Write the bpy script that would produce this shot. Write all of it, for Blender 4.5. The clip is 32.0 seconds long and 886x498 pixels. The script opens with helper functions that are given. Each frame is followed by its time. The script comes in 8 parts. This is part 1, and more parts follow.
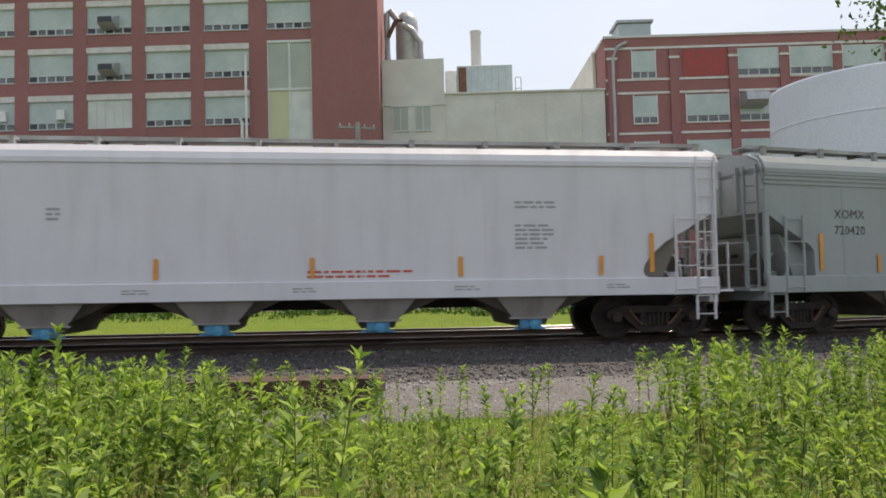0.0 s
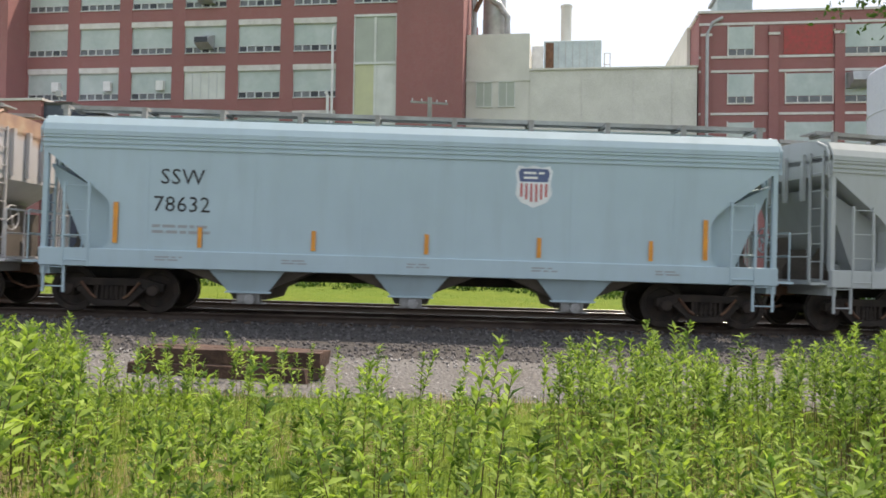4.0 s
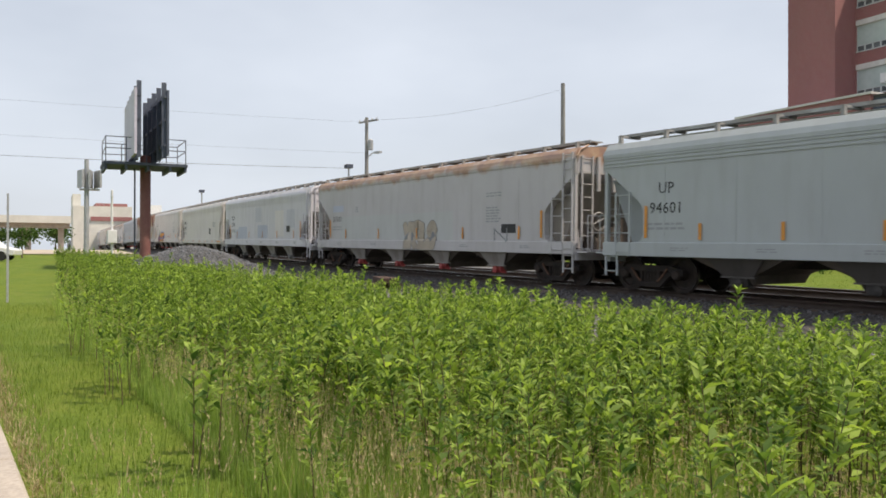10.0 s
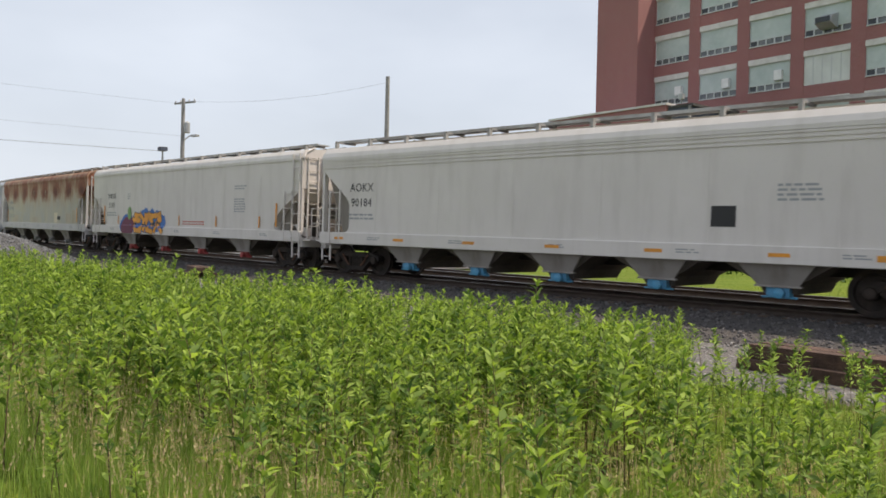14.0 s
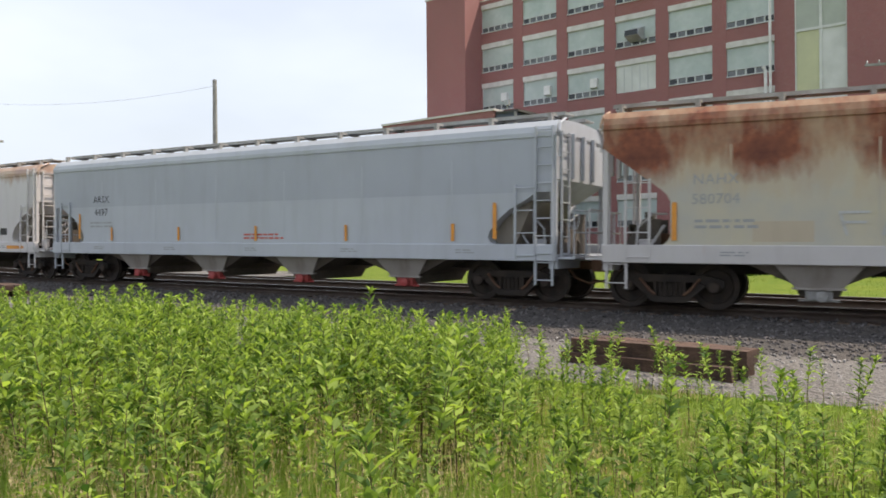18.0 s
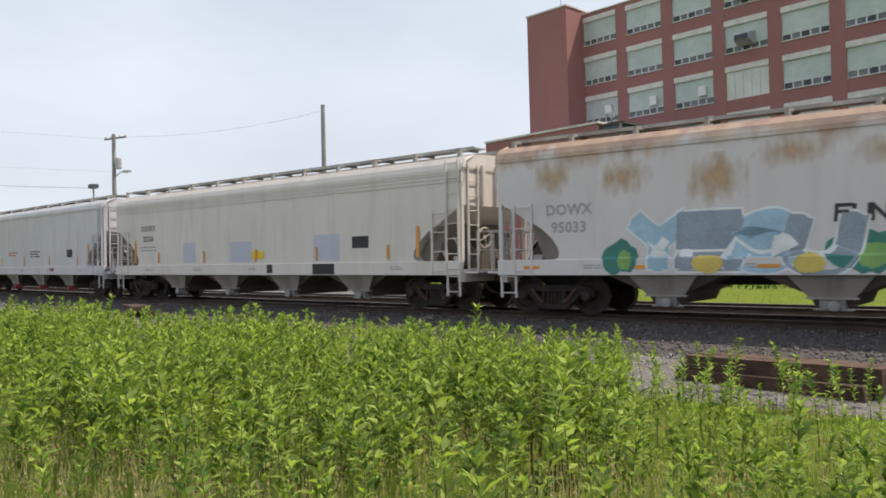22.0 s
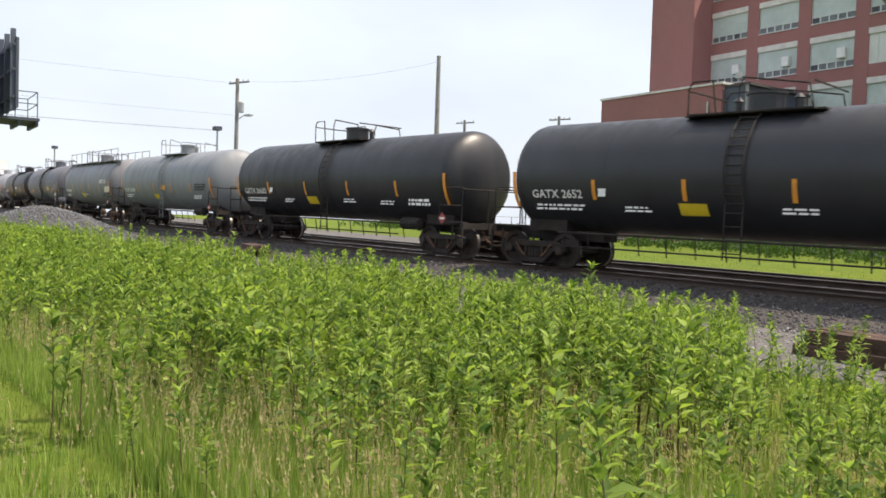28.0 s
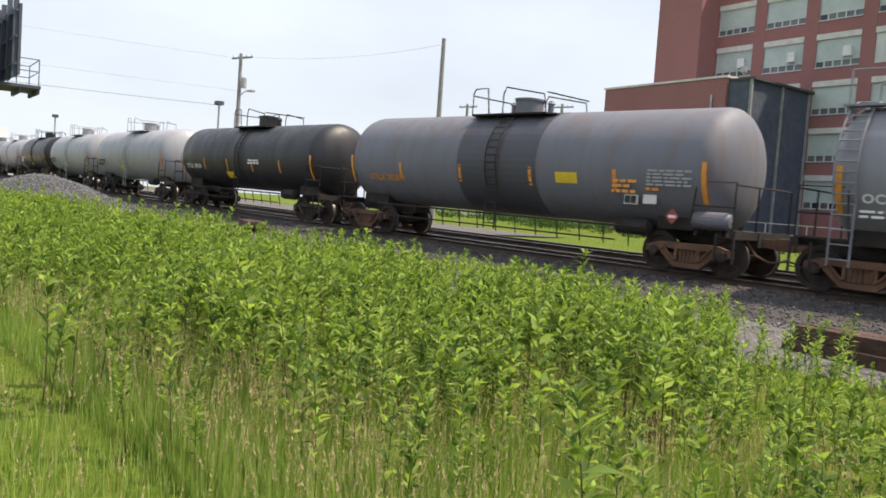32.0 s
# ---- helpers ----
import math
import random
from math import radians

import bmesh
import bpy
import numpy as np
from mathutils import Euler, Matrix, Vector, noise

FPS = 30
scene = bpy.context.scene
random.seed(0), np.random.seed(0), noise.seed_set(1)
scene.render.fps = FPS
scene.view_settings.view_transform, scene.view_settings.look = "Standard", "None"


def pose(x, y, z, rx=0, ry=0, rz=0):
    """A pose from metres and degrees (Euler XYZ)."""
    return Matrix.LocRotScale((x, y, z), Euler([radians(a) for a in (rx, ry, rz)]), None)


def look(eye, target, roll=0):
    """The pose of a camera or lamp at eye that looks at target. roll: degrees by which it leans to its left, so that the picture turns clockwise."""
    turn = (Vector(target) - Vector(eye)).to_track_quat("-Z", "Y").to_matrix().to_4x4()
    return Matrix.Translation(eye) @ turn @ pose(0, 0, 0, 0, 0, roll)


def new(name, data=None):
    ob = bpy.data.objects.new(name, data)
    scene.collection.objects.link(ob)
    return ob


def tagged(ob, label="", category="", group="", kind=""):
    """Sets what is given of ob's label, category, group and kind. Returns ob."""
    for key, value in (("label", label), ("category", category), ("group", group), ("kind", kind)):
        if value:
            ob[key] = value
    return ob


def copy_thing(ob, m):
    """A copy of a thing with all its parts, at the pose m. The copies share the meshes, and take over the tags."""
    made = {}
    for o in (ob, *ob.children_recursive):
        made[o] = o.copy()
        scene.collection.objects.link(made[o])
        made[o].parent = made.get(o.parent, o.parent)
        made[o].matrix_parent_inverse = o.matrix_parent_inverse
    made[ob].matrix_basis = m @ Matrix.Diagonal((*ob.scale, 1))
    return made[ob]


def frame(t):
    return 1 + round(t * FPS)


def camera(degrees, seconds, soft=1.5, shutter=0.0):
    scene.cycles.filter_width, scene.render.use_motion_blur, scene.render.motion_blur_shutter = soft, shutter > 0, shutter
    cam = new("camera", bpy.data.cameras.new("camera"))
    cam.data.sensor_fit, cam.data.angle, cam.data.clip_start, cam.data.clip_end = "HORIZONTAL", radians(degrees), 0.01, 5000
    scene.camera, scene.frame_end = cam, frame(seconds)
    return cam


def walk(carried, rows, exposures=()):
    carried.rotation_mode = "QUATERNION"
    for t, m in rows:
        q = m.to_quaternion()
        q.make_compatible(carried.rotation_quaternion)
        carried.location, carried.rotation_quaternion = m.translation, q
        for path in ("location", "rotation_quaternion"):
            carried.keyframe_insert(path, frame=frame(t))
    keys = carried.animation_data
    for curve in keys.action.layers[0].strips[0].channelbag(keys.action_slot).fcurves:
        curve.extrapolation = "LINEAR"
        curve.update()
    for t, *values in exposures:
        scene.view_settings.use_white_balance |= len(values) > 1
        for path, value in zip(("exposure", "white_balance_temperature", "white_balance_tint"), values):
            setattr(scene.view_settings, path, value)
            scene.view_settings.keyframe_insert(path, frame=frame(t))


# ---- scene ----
W_FOV = 58.7
cam = camera(W_FOV, 32.0, soft=1.7, shutter=0.1)

# seconds, x, y, z, yaw, pitch, roll
PATH = [
    (0.0, -2.130, -0.164, 1.542, 0.49, 2.75, 1.61),
    (0.5, -1.849, -0.169, 1.562, 2.27, 1.80, 4.09),
    (1.0, -1.596, -0.161, 1.562, 1.00, 2.37, 1.30),
    (1.2, -1.522, -0.138, 1.564, 1.40, 2.52, 1.18),
    (1.4, -1.449, -0.115, 1.567, 3.20, 2.68, 1.05),
    (1.5, -1.412, -0.103, 1.568, 4.30, 2.76, 0.99),
    (2.0, -1.138, -0.081, 1.552, 6.35, 2.39, 2.65),
    (2.5, -0.893, -0.029, 1.574, 5.76, 3.64, 0.87),
    (4.5, -0.065, 0.090, 1.581, 8.14, -0.04, -0.98),
    (5.0, -0.052, 0.113, 1.591, 12.77, -1.08, -0.48),
    (5.5, 0.023, 0.138, 1.621, 29.61, -1.70, -0.15),
    (6.0, 0.031, 0.119, 1.635, 36.24, -0.80, 0.96),
    (6.5, -0.060, 0.067, 1.640, 43.06, 0.11, 1.93),
    (7.0, 0.016, 0.068, 1.643, 46.42, 0.46, 3.81),
    (7.5, 0.035, 0.068, 1.652, 43.78, 0.93, 1.93),
    (8.0, 0.001, 0.045, 1.642, 44.98, 1.34, -0.77),
    (8.5, -0.044, 0.022, 1.638, 47.74, 1.28, -1.56),
    (9.0, -0.064, -0.001, 1.636, 53.99, 1.22, -1.69),
    (9.5, -0.036, 0.021, 1.641, 59.16, 0.69, -0.16),
    (10.0, -0.156, 0.042, 1.643, 63.45, 0.16, -0.12),
    (10.5, -0.226, 0.037, 1.645, 64.66, 0.01, 0.18),
    (11.0, -0.204, 0.033, 1.646, 62.03, -0.39, 0.91),
    (11.5, -0.159, 0.017, 1.645, 60.66, -0.32, 0.23),
    (12.0, -0.062, 0.017, 1.643, 57.53, -0.19, -1.64),
    (12.5, -0.045, 0.013, 1.645, 54.62, 0.10, -1.89),
    (13.0, -0.030, 0.046, 1.645, 52.49, -0.30, -1.67),
    (13.5, -0.024, 0.047, 1.645, 50.64, -0.38, -1.35),
    (15.5, -0.018, 0.025, 1.675, 50.77, -0.21, -1.03),
    (16.0, 0.029, 0.026, 1.675, 46.92, 0.84, -0.70),
    (16.5, 0.084, 0.011, 1.668, 37.65, 0.36, -0.56),
    (17.0, 0.094, 0.003, 1.665, 31.72, 0.23, -0.54),
    (17.5, 0.098, -0.010, 1.677, 33.70, 0.08, -0.82),
    (18.0, 0.097, -0.013, 1.689, 38.85, 0.04, 0.46),
    (18.5, 0.066, -0.021, 1.677, 40.35, 0.27, 0.61),
    (19.0, 0.075, -0.034, 1.682, 43.05, -0.50, 0.79),
    (19.5, 0.051, -0.007, 1.691, 47.01, -0.46, 1.74),
    (20.0, 0.044, 0.020, 1.695, 48.27, 0.07, 2.11),
    (20.5, 0.050, 0.029, 1.691, 48.07, 0.84, 2.37),
    (21.0, 0.058, 0.038, 1.692, 47.28, 1.11, 2.23),
    (21.5, 0.070, 0.046, 1.697, 46.88, 1.44, 2.46),
    (22.0, 0.050, 0.032, 1.688, 46.51, 1.39, 1.47),
    (22.5, 0.052, 0.032, 1.689, 47.11, 1.19, 1.27),
    (23.0, 0.047, 0.038, 1.693, 47.76, 1.74, 0.83),
    (23.5, 0.035, 0.017, 1.676, 47.75, 1.76, -0.08),
    (24.0, 0.020, 0.003, 1.674, 45.67, 1.42, -1.33),
    (24.5, 0.004, -0.026, 1.664, 45.34, 1.04, -1.99),
    (25.0, -0.027, -0.039, 1.679, 45.21, 0.64, 0.85),
    (25.5, -0.024, -0.051, 1.678, 49.34, -0.07, -0.11),
    (26.0, -0.036, -0.069, 1.688, 51.75, -1.04, -0.63),
    (26.5, -0.038, -0.085, 1.678, 54.02, -1.44, -0.88),
    (28.5, 0.037, -0.037, 1.661, 54.51, -2.12, -2.23),
    (29.0, 0.057, -0.030, 1.658, 56.11, -2.52, -2.67),
    (29.5, 0.031, -0.027, 1.657, 57.95, -2.86, -2.58),
    (30.0, -0.030, -0.026, 1.658, 57.66, -3.11, -2.28),
    (30.5, 0.039, -0.028, 1.656, 55.64, -3.15, -2.45),
    (31.0, 0.062, -0.033, 1.655, 54.45, -2.65, -3.06),
    (31.5, 0.065, -0.041, 1.655, 54.59, -2.73, -3.32),
    (32.0, 0.061, -0.054, 1.656, 54.11, -3.08, -3.93),
]

EXPOSURES = [(0.0, 0.0), (1.0, 0.05), (2.5, 0.3), (5.5, 0.33), (7.0, 0.0), (8.0, -0.2), (10.0, -0.12), (13.0, -0.08), (16.5, -0.1), (18.0, 0.2), (19.0, 0.2), (20.0, 0.22), (21.0, -0.1), (22.0, 0.0), (23.0, 0.02), (24.5, -0.08), (26.0, 0.0), (28.5, 0.28), (29.5, 0.33), (32.0, 0.17)]
walk(cam, [(t, pose(x, y, z, 90 + p, r, w)) for t, x, y, z, w, p, r in PATH], exposures=[(t, e, 7200, 15) for t, e in EXPOSURES])

# ---------------------------------------------------------------- light
SUN_EL, SUN_AZ = 60.0, 38.0     # degrees; azimuth from +y towards +x
world = bpy.data.worlds.new("sky")
scene.world = world
world.use_nodes = True
wn = world.node_tree
sky = wn.nodes.new("ShaderNodeTexSky")
sky.sky_type, sky.sun_disc = "NISHITA", False
sky.sun_elevation, sky.sun_rotation = radians(SUN_EL), radians(SUN_AZ)
sky.air_density, sky.dust_density, sky.ozone_density, sky.altitude = 1.0, 3.0, 1.0, 50
bg = wn.nodes["Background"]
# summer haze: a pale veil over the blue
veil = wn.nodes.new("ShaderNodeMix")
veil.data_type = "RGBA"
cloud = wn.nodes.new("ShaderNodeTexNoise")
cloud.inputs["Scale"].default_value, cloud.inputs["Detail"].default_value = 2.2, 4
_stretch = wn.nodes.new("ShaderNodeMapping")
_stretch.inputs["Scale"].default_value = (1, 1, 2.6)
_where = wn.nodes.new("ShaderNodeTexCoord")
wn.links.new(_where.outputs["Generated"], _stretch.inputs[0])
wn.links.new(_stretch.outputs[0], cloud.inputs["Vector"])
thin = wn.nodes.new("ShaderNodeMapRange")
thin.inputs[1].default_value, thin.inputs[2].default_value, thin.inputs[3].default_value, thin.inputs[4].default_value = 0.3, 0.7, 0.6, 0.86
wn.links.new(cloud.outputs[0], thin.inputs[0])
wn.links.new(thin.outputs[0], veil.inputs[0])
wn.links.new(sky.outputs[0], veil.inputs[6])
veil.inputs[7].default_value = (7.1, 8.35, 9.85, 1)
wn.links.new(veil.outputs[2], bg.inputs[0])
bg.inputs[1].default_value = 0.12
sun = new("sun", bpy.data.lights.new("sun", "SUN"))
sun.data.energy, sun.data.angle, sun.data.color = 5.0, radians(1.5), (1.0, 0.93, 0.81)
_e, _a = radians(SUN_EL), radians(SUN_AZ)
_dir = Vector((math.cos(_e) * math.sin(_a), math.cos(_e) * math.cos(_a), math.sin(_e)))
sun.matrix_world = look(_dir * 200, (0, 0, 0))

# ---------------------------------------------------------------- track line
# a gentle curve, straight beyond both ends; u runs along the near side of the train
D_SIDE, TH0, KAP, V0, ACC, GRADE, RAIL_Z = 16.506, radians(8.955), 0.0024, 13.421, 0.0165, -0.01439, 0.36
U_A = -62.0
HALF_W = 1.6          # side of the cars to the track's middle


BEND, U_END = 0.0100, 16.0      # the track turns away more sharply past its foot, then runs straight


def arc(x, y, th, k, u):
    """The place and heading u metres on along a curve of curvature k."""
    return x + (math.sin(th + k * u) - math.sin(th)) / k, y + (math.cos(th) - math.cos(th + k * u)) / k, th + k * u


def line_at(u, off=HALF_W):
    """Place and heading on the track at u, off metres beyond the near side of the train."""
    uc = min(max(u, U_A), U_END)
    x, y, th = arc(-math.sin(TH0) * D_SIDE, math.cos(TH0) * D_SIDE, TH0, KAP if uc < 0 else KAP + BEND, uc)
    x += (u - uc) * math.cos(th) - off * math.sin(th)
    y += (u - uc) * math.sin(th) + off * math.cos(th)
    return x, y, th


def slope_z(u):
    uc = min(max(u, -110.0), 60.0)
    return GRADE * uc


def car_pose(u):
    x, y, th = line_at(u)
    tilt = math.degrees(math.atan(-GRADE)) if -110 < u < 60 else 0
    return pose(x, y, RAIL_Z + slope_z(u), 0, tilt, math.degrees(th))


def ground_z(x, y):
    xc = min(max(x, -115.0), 60.0)
    return -0.01439 * xc


# ---------------------------------------------------------------- materials
def mat(name, base=(0.5, 0.5, 0.5), rough=0.6, metal=0.0):
    m = bpy.data.materials.new(name)
    m.use_nodes = True
    b = m.node_tree.nodes["Principled BSDF"]
    b.inputs["Base Color"].default_value = (*base, 1)
    b.inputs["Roughness"].default_value = rough
    b.inputs["Metallic"].default_value = metal
    return m


def nodes_of(m):
    t = m.node_tree
    return t, t.nodes["Principled BSDF"]


def coords(t, scale=(1, 1, 1), kind="Object"):
    tc = t.nodes.new("ShaderNodeTexCoord")
    mp = t.nodes.new("ShaderNodeMapping")
    mp.inputs["Scale"].default_value = scale
    t.links.new(tc.outputs[kind], mp.inputs[0])
    return mp.outputs[0]


def noise_of(t, vec, scale, detail=4, rough=0.55):
    n = t.nodes.new("ShaderNodeTexNoise")
    n.inputs["Scale"].default_value, n.inputs["Detail"].default_value, n.inputs["Roughness"].default_value = scale, detail, rough
    t.links.new(vec, n.inputs["Vector"])
    return n.outputs[0]


def ramp(t, fac, stops):
    r = t.nodes.new("ShaderNodeValToRGB")
    while len(r.color_ramp.elements) < len(stops):
        r.color_ramp.elements.new(0.5)
    for e, (p, c) in zip(r.color_ramp.elements, stops):
        e.position, e.color = p, (*c, 1) if len(c) == 3 else c
    t.links.new(fac, r.inputs[0])
    return r.outputs[0]


def mix(t, fac, a, b, mode="MIX"):
    n = t.nodes.new("ShaderNodeMix")
    n.data_type, n.blend_type = "RGBA", mode
    for sock, val in ((n.inputs[0], fac), (n.inputs[6], a), (n.inputs[7], b)):
        if isinstance(val, (int, float)):
            sock.default_value = val
        elif isinstance(val, tuple):
            sock.default_value = (*val, 1)
        else:
            t.links.new(val, sock)
    return n.outputs[2]


def bump(t, b, height, strength=0.3, dist=0.02):
    n = t.nodes.new("ShaderNodeBump")
    n.inputs["Strength"].default_value, n.inputs["Distance"].default_value = strength, dist
    t.links.new(height, n.inputs["Height"])
    t.links.new(n.outputs[0], b.inputs["Normal"])


def grey(v):
    return (v, v, v)


def mottled(name, a, b, scale=3.0, rough=0.8, fine=40.0, relief=0.3, dist=0.01, metal=0.0, kind="Object", grain=0.35):
    """Two tones in patches, with a fine grain and relief."""
    m = mat(name, a, rough, metal)
    t, bs = nodes_of(m)
    v = coords(t, kind=kind)
    c = mix(t, ramp(t, noise_of(t, v, scale), [(0.35, grey(0)), (0.65, grey(1))]), a, b)
    f = noise_of(t, v, fine, 3)
    c = mix(t, grain, c, ramp(t, f, [(0.3, grey(0.35)), (0.7, grey(0.75))]), "OVERLAY")
    t.links.new(c, bs.inputs["Base Color"])
    bump(t, bs, f, relief, dist)
    return m


def car_paint(name, base, dirt=(0.2, 0.17, 0.13), dirty=0.5, rust=0.0, rust_max=0.95, rough=0.5, high=3.9, band=None):
    """Weathered freight-car paint: vertical streaks, soft patches, optional rust that runs down from the roof edge."""
    base = (base[0] * 1.045, base[1] * 0.985, base[2])
    m = mat(name, base, rough)
    t, bs = nodes_of(m)
    v = coords(t)
    streak = noise_of(t, coords(t, (1.7, 1.7, 0.3)), 1.5, 6, 0.55)
    patch = noise_of(t, v, 0.5, 3)
    fine = noise_of(t, v, 18, 5)
    c = mix(t, ramp(t, patch, [(0.3, grey(0)), (0.7, grey(1))]), base, tuple(min(1, x * 1.08 + 0.012) for x in base))
    c = mix(t, ramp(t, streak, [(0.47, grey(0)), (0.85, grey(dirty * 0.6))]), c, dirt)
    c = mix(t, ramp(t, fine, [(0.55, grey(0)), (0.85, grey(0.25 * dirty))]), c, dirt)
    if rust > 0:
        sep = t.nodes.new("ShaderNodeSeparateXYZ")
        t.links.new(v, sep.inputs[0])
        mr = t.nodes.new("ShaderNodeMapRange")
        mr.inputs[1].default_value, mr.inputs[2].default_value = band or (high - 1.5 * rust - 0.4, high + 0.35)
        t.links.new(sep.outputs[2], mr.inputs[0])
        run = noise_of(t, coords(t, (1.0, 0.6, 0.28)), 1.25, 5, 0.6)
        mul = t.nodes.new("ShaderNodeMath")
        mul.operation = "MULTIPLY_ADD"
        t.links.new(mr.outputs[0], mul.inputs[0])
        mul.inputs[1].default_value = 0.42
        t.links.new(run, mul.inputs[2])
        mask = ramp(t, mul.outputs[0], [(0.66 - 0.04 * rust, grey(0)), (0.86 - 0.06 * rust, grey(rust_max))])
        tone = ramp(t, noise_of(t, v, 2.2, 5), [(0.35, (0.26, 0.1, 0.04)), (0.55, (0.4, 0.2, 0.085)), (0.7, (0.47, 0.31, 0.16))])
        c = mix(t, mask, c, tone)
    t.links.new(c, bs.inputs["Base Color"])
    t.links.new(ramp(t, streak, [(0.3, grey(rough - 0.08)), (0.8, grey(min(1, rough + 0.2)))]), bs.inputs["Roughness"])
    bump(t, bs, noise_of(t, v, 1.1, 2), 0.25, 0.02)
    return m


def rusted_paint(name, base):
    """Old pale paint with red rust hanging from the eave in one bloom a panel, tan stains below."""
    m = mat(name, base, 0.7)
    t, bs = nodes_of(m)
    v = coords(t)
    sep = t.nodes.new("ShaderNodeSeparateXYZ")
    t.links.new(v, sep.inputs[0])

    def calc(op, a, b):
        n = t.nodes.new("ShaderNodeMath")
        n.operation = op
        for sock, val in zip(n.inputs, (a, b)):
            if isinstance(val, (int, float)):
                sock.default_value = val
            else:
                t.links.new(val, sock)
        return n.outputs[0]

    def span(a, b, val):
        n = t.nodes.new("ShaderNodeMapRange")
        n.inputs[1].default_value, n.inputs[2].default_value = a, b
        t.links.new(val, n.inputs[0])
        return n.outputs[0]
    run = noise_of(t, coords(t, (1.3, 0.6, 0.5)), 1.6, 6, 0.65)
    blot = noise_of(t, v, 1.1, 5)
    fine = noise_of(t, v, 9, 5)
    wave = calc("ABSOLUTE", calc("SINE", calc("MULTIPLY", sep.outputs[0], math.pi / 2.35), 0), 0)
    down = span(1.5, 3.9, sep.outputs[2])
    gap = calc("MULTIPLY", wave, wave)
    bloom = calc("MULTIPLY", gap, calc("SUBTRACT", 1.0, calc("ABSOLUTE", calc("MULTIPLY", calc("SUBTRACT", sep.outputs[2], 3.15), 1.25), 0)))
    c = mix(t, ramp(t, blot, [(0.35, grey(0)), (0.7, grey(0.8))]), base, (0.50, 0.45, 0.33))
    tan = calc("ADD", calc("MULTIPLY", down, 0.75), calc("MULTIPLY", run, 0.6))
    c = mix(t, ramp(t, tan, [(0.5, grey(0)), (0.85, grey(0.75))]), c, (0.43, 0.28, 0.16))
    red = calc("ADD", calc("ADD", calc("MULTIPLY", down, 0.42), calc("MULTIPLY", run, 0.62)), calc("MULTIPLY", bloom, 0.36))
    c = mix(t, ramp(t, red, [(0.56, grey(0)), (0.8, grey(0.95))]), c, ramp(t, fine, [(0.3, (0.145, 0.03, 0.015)), (0.7, (0.27, 0.075, 0.032))]))
    dark = calc("ADD", calc("MULTIPLY", bloom, 0.6), calc("MULTIPLY", blot, 0.7))
    c = mix(t, ramp(t, dark, [(0.66, grey(0)), (0.95, grey(0.8))]), c, (0.085, 0.02, 0.013))
    t.links.new(c, bs.inputs["Base Color"])
    bump(t, bs, fine, 0.2, 0.01)
    return m


def stain_mat(name, tone):
    """Thin rust stain: the paint shows through between its runs."""
    m = mat(name, tone, 0.7)
    t, bs = nodes_of(m)
    n = noise_of(t, coords(t, (3.0, 1, 1.2)), 1.3, 6, 0.65)
    tc = t.nodes.new("ShaderNodeTexCoord")
    mp = t.nodes.new("ShaderNodeMapping")
    mp.inputs["Location"].default_value, mp.inputs["Scale"].default_value = (-0.5, 0, -0.6), (1, 0, 1)
    t.links.new(tc.outputs["Generated"], mp.inputs[0])
    ln = t.nodes.new("ShaderNodeVectorMath")
    ln.operation = "LENGTH"
    t.links.new(mp.outputs[0], ln.inputs[0])
    sm = t.nodes.new("ShaderNodeMath")
    sm.operation = "SUBTRACT"
    t.links.new(n, sm.inputs[0])
    t.links.new(ln.outputs["Value"], sm.inputs[1])
    t.links.new(ramp(t, sm.outputs[0], [(0.02, grey(0.0)), (0.5, grey(0.6))]), bs.inputs["Alpha"])
    return m


def brick_wall(name):
    m = mat(name, (0.3, 0.1, 0.08), 0.85)
    t, bs = nodes_of(m)
    tc = t.nodes.new("ShaderNodeTexCoord")
    sep = t.nodes.new("ShaderNodeSeparateXYZ")
    t.links.new(tc.outputs["Object"], sep.inputs[0])
    add = t.nodes.new("ShaderNodeMath")
    t.links.new(sep.outputs[0], add.inputs[0])
    t.links.new(sep.outputs[1], add.inputs[1])
    com = t.nodes.new("ShaderNodeCombineXYZ")
    t.links.new(add.outputs[0], com.inputs[0])
    t.links.new(sep.outputs[2], com.inputs[1])
    br = t.nodes.new("ShaderNodeTexBrick")
    br.inputs["Scale"].default_value = 4.0
    br.inputs["Color1"].default_value = (0.33, 0.128, 0.127, 1)
    br.inputs["Color2"].default_value = (0.265, 0.102, 0.1, 1)
    br.inputs["Mortar"].default_value = (0.33, 0.24, 0.22, 1)
    br.inputs["Mortar Size"].default_value = 0.012
    t.links.new(com.outputs[0], br.inputs["Vector"])
    big = noise_of(t, coords(t, (1, 1, 0.4)), 0.35, 5)
    c = mix(t, ramp(t, big, [(0.35, grey(0.0)), (0.75, grey(0.55))]), br.outputs[0], (0.225, 0.105, 0.104))
    t.links.new(c, bs.inputs["Base Color"])
    bump(t, bs, br.outputs["Fac"], 0.2, 0.01)
    return m


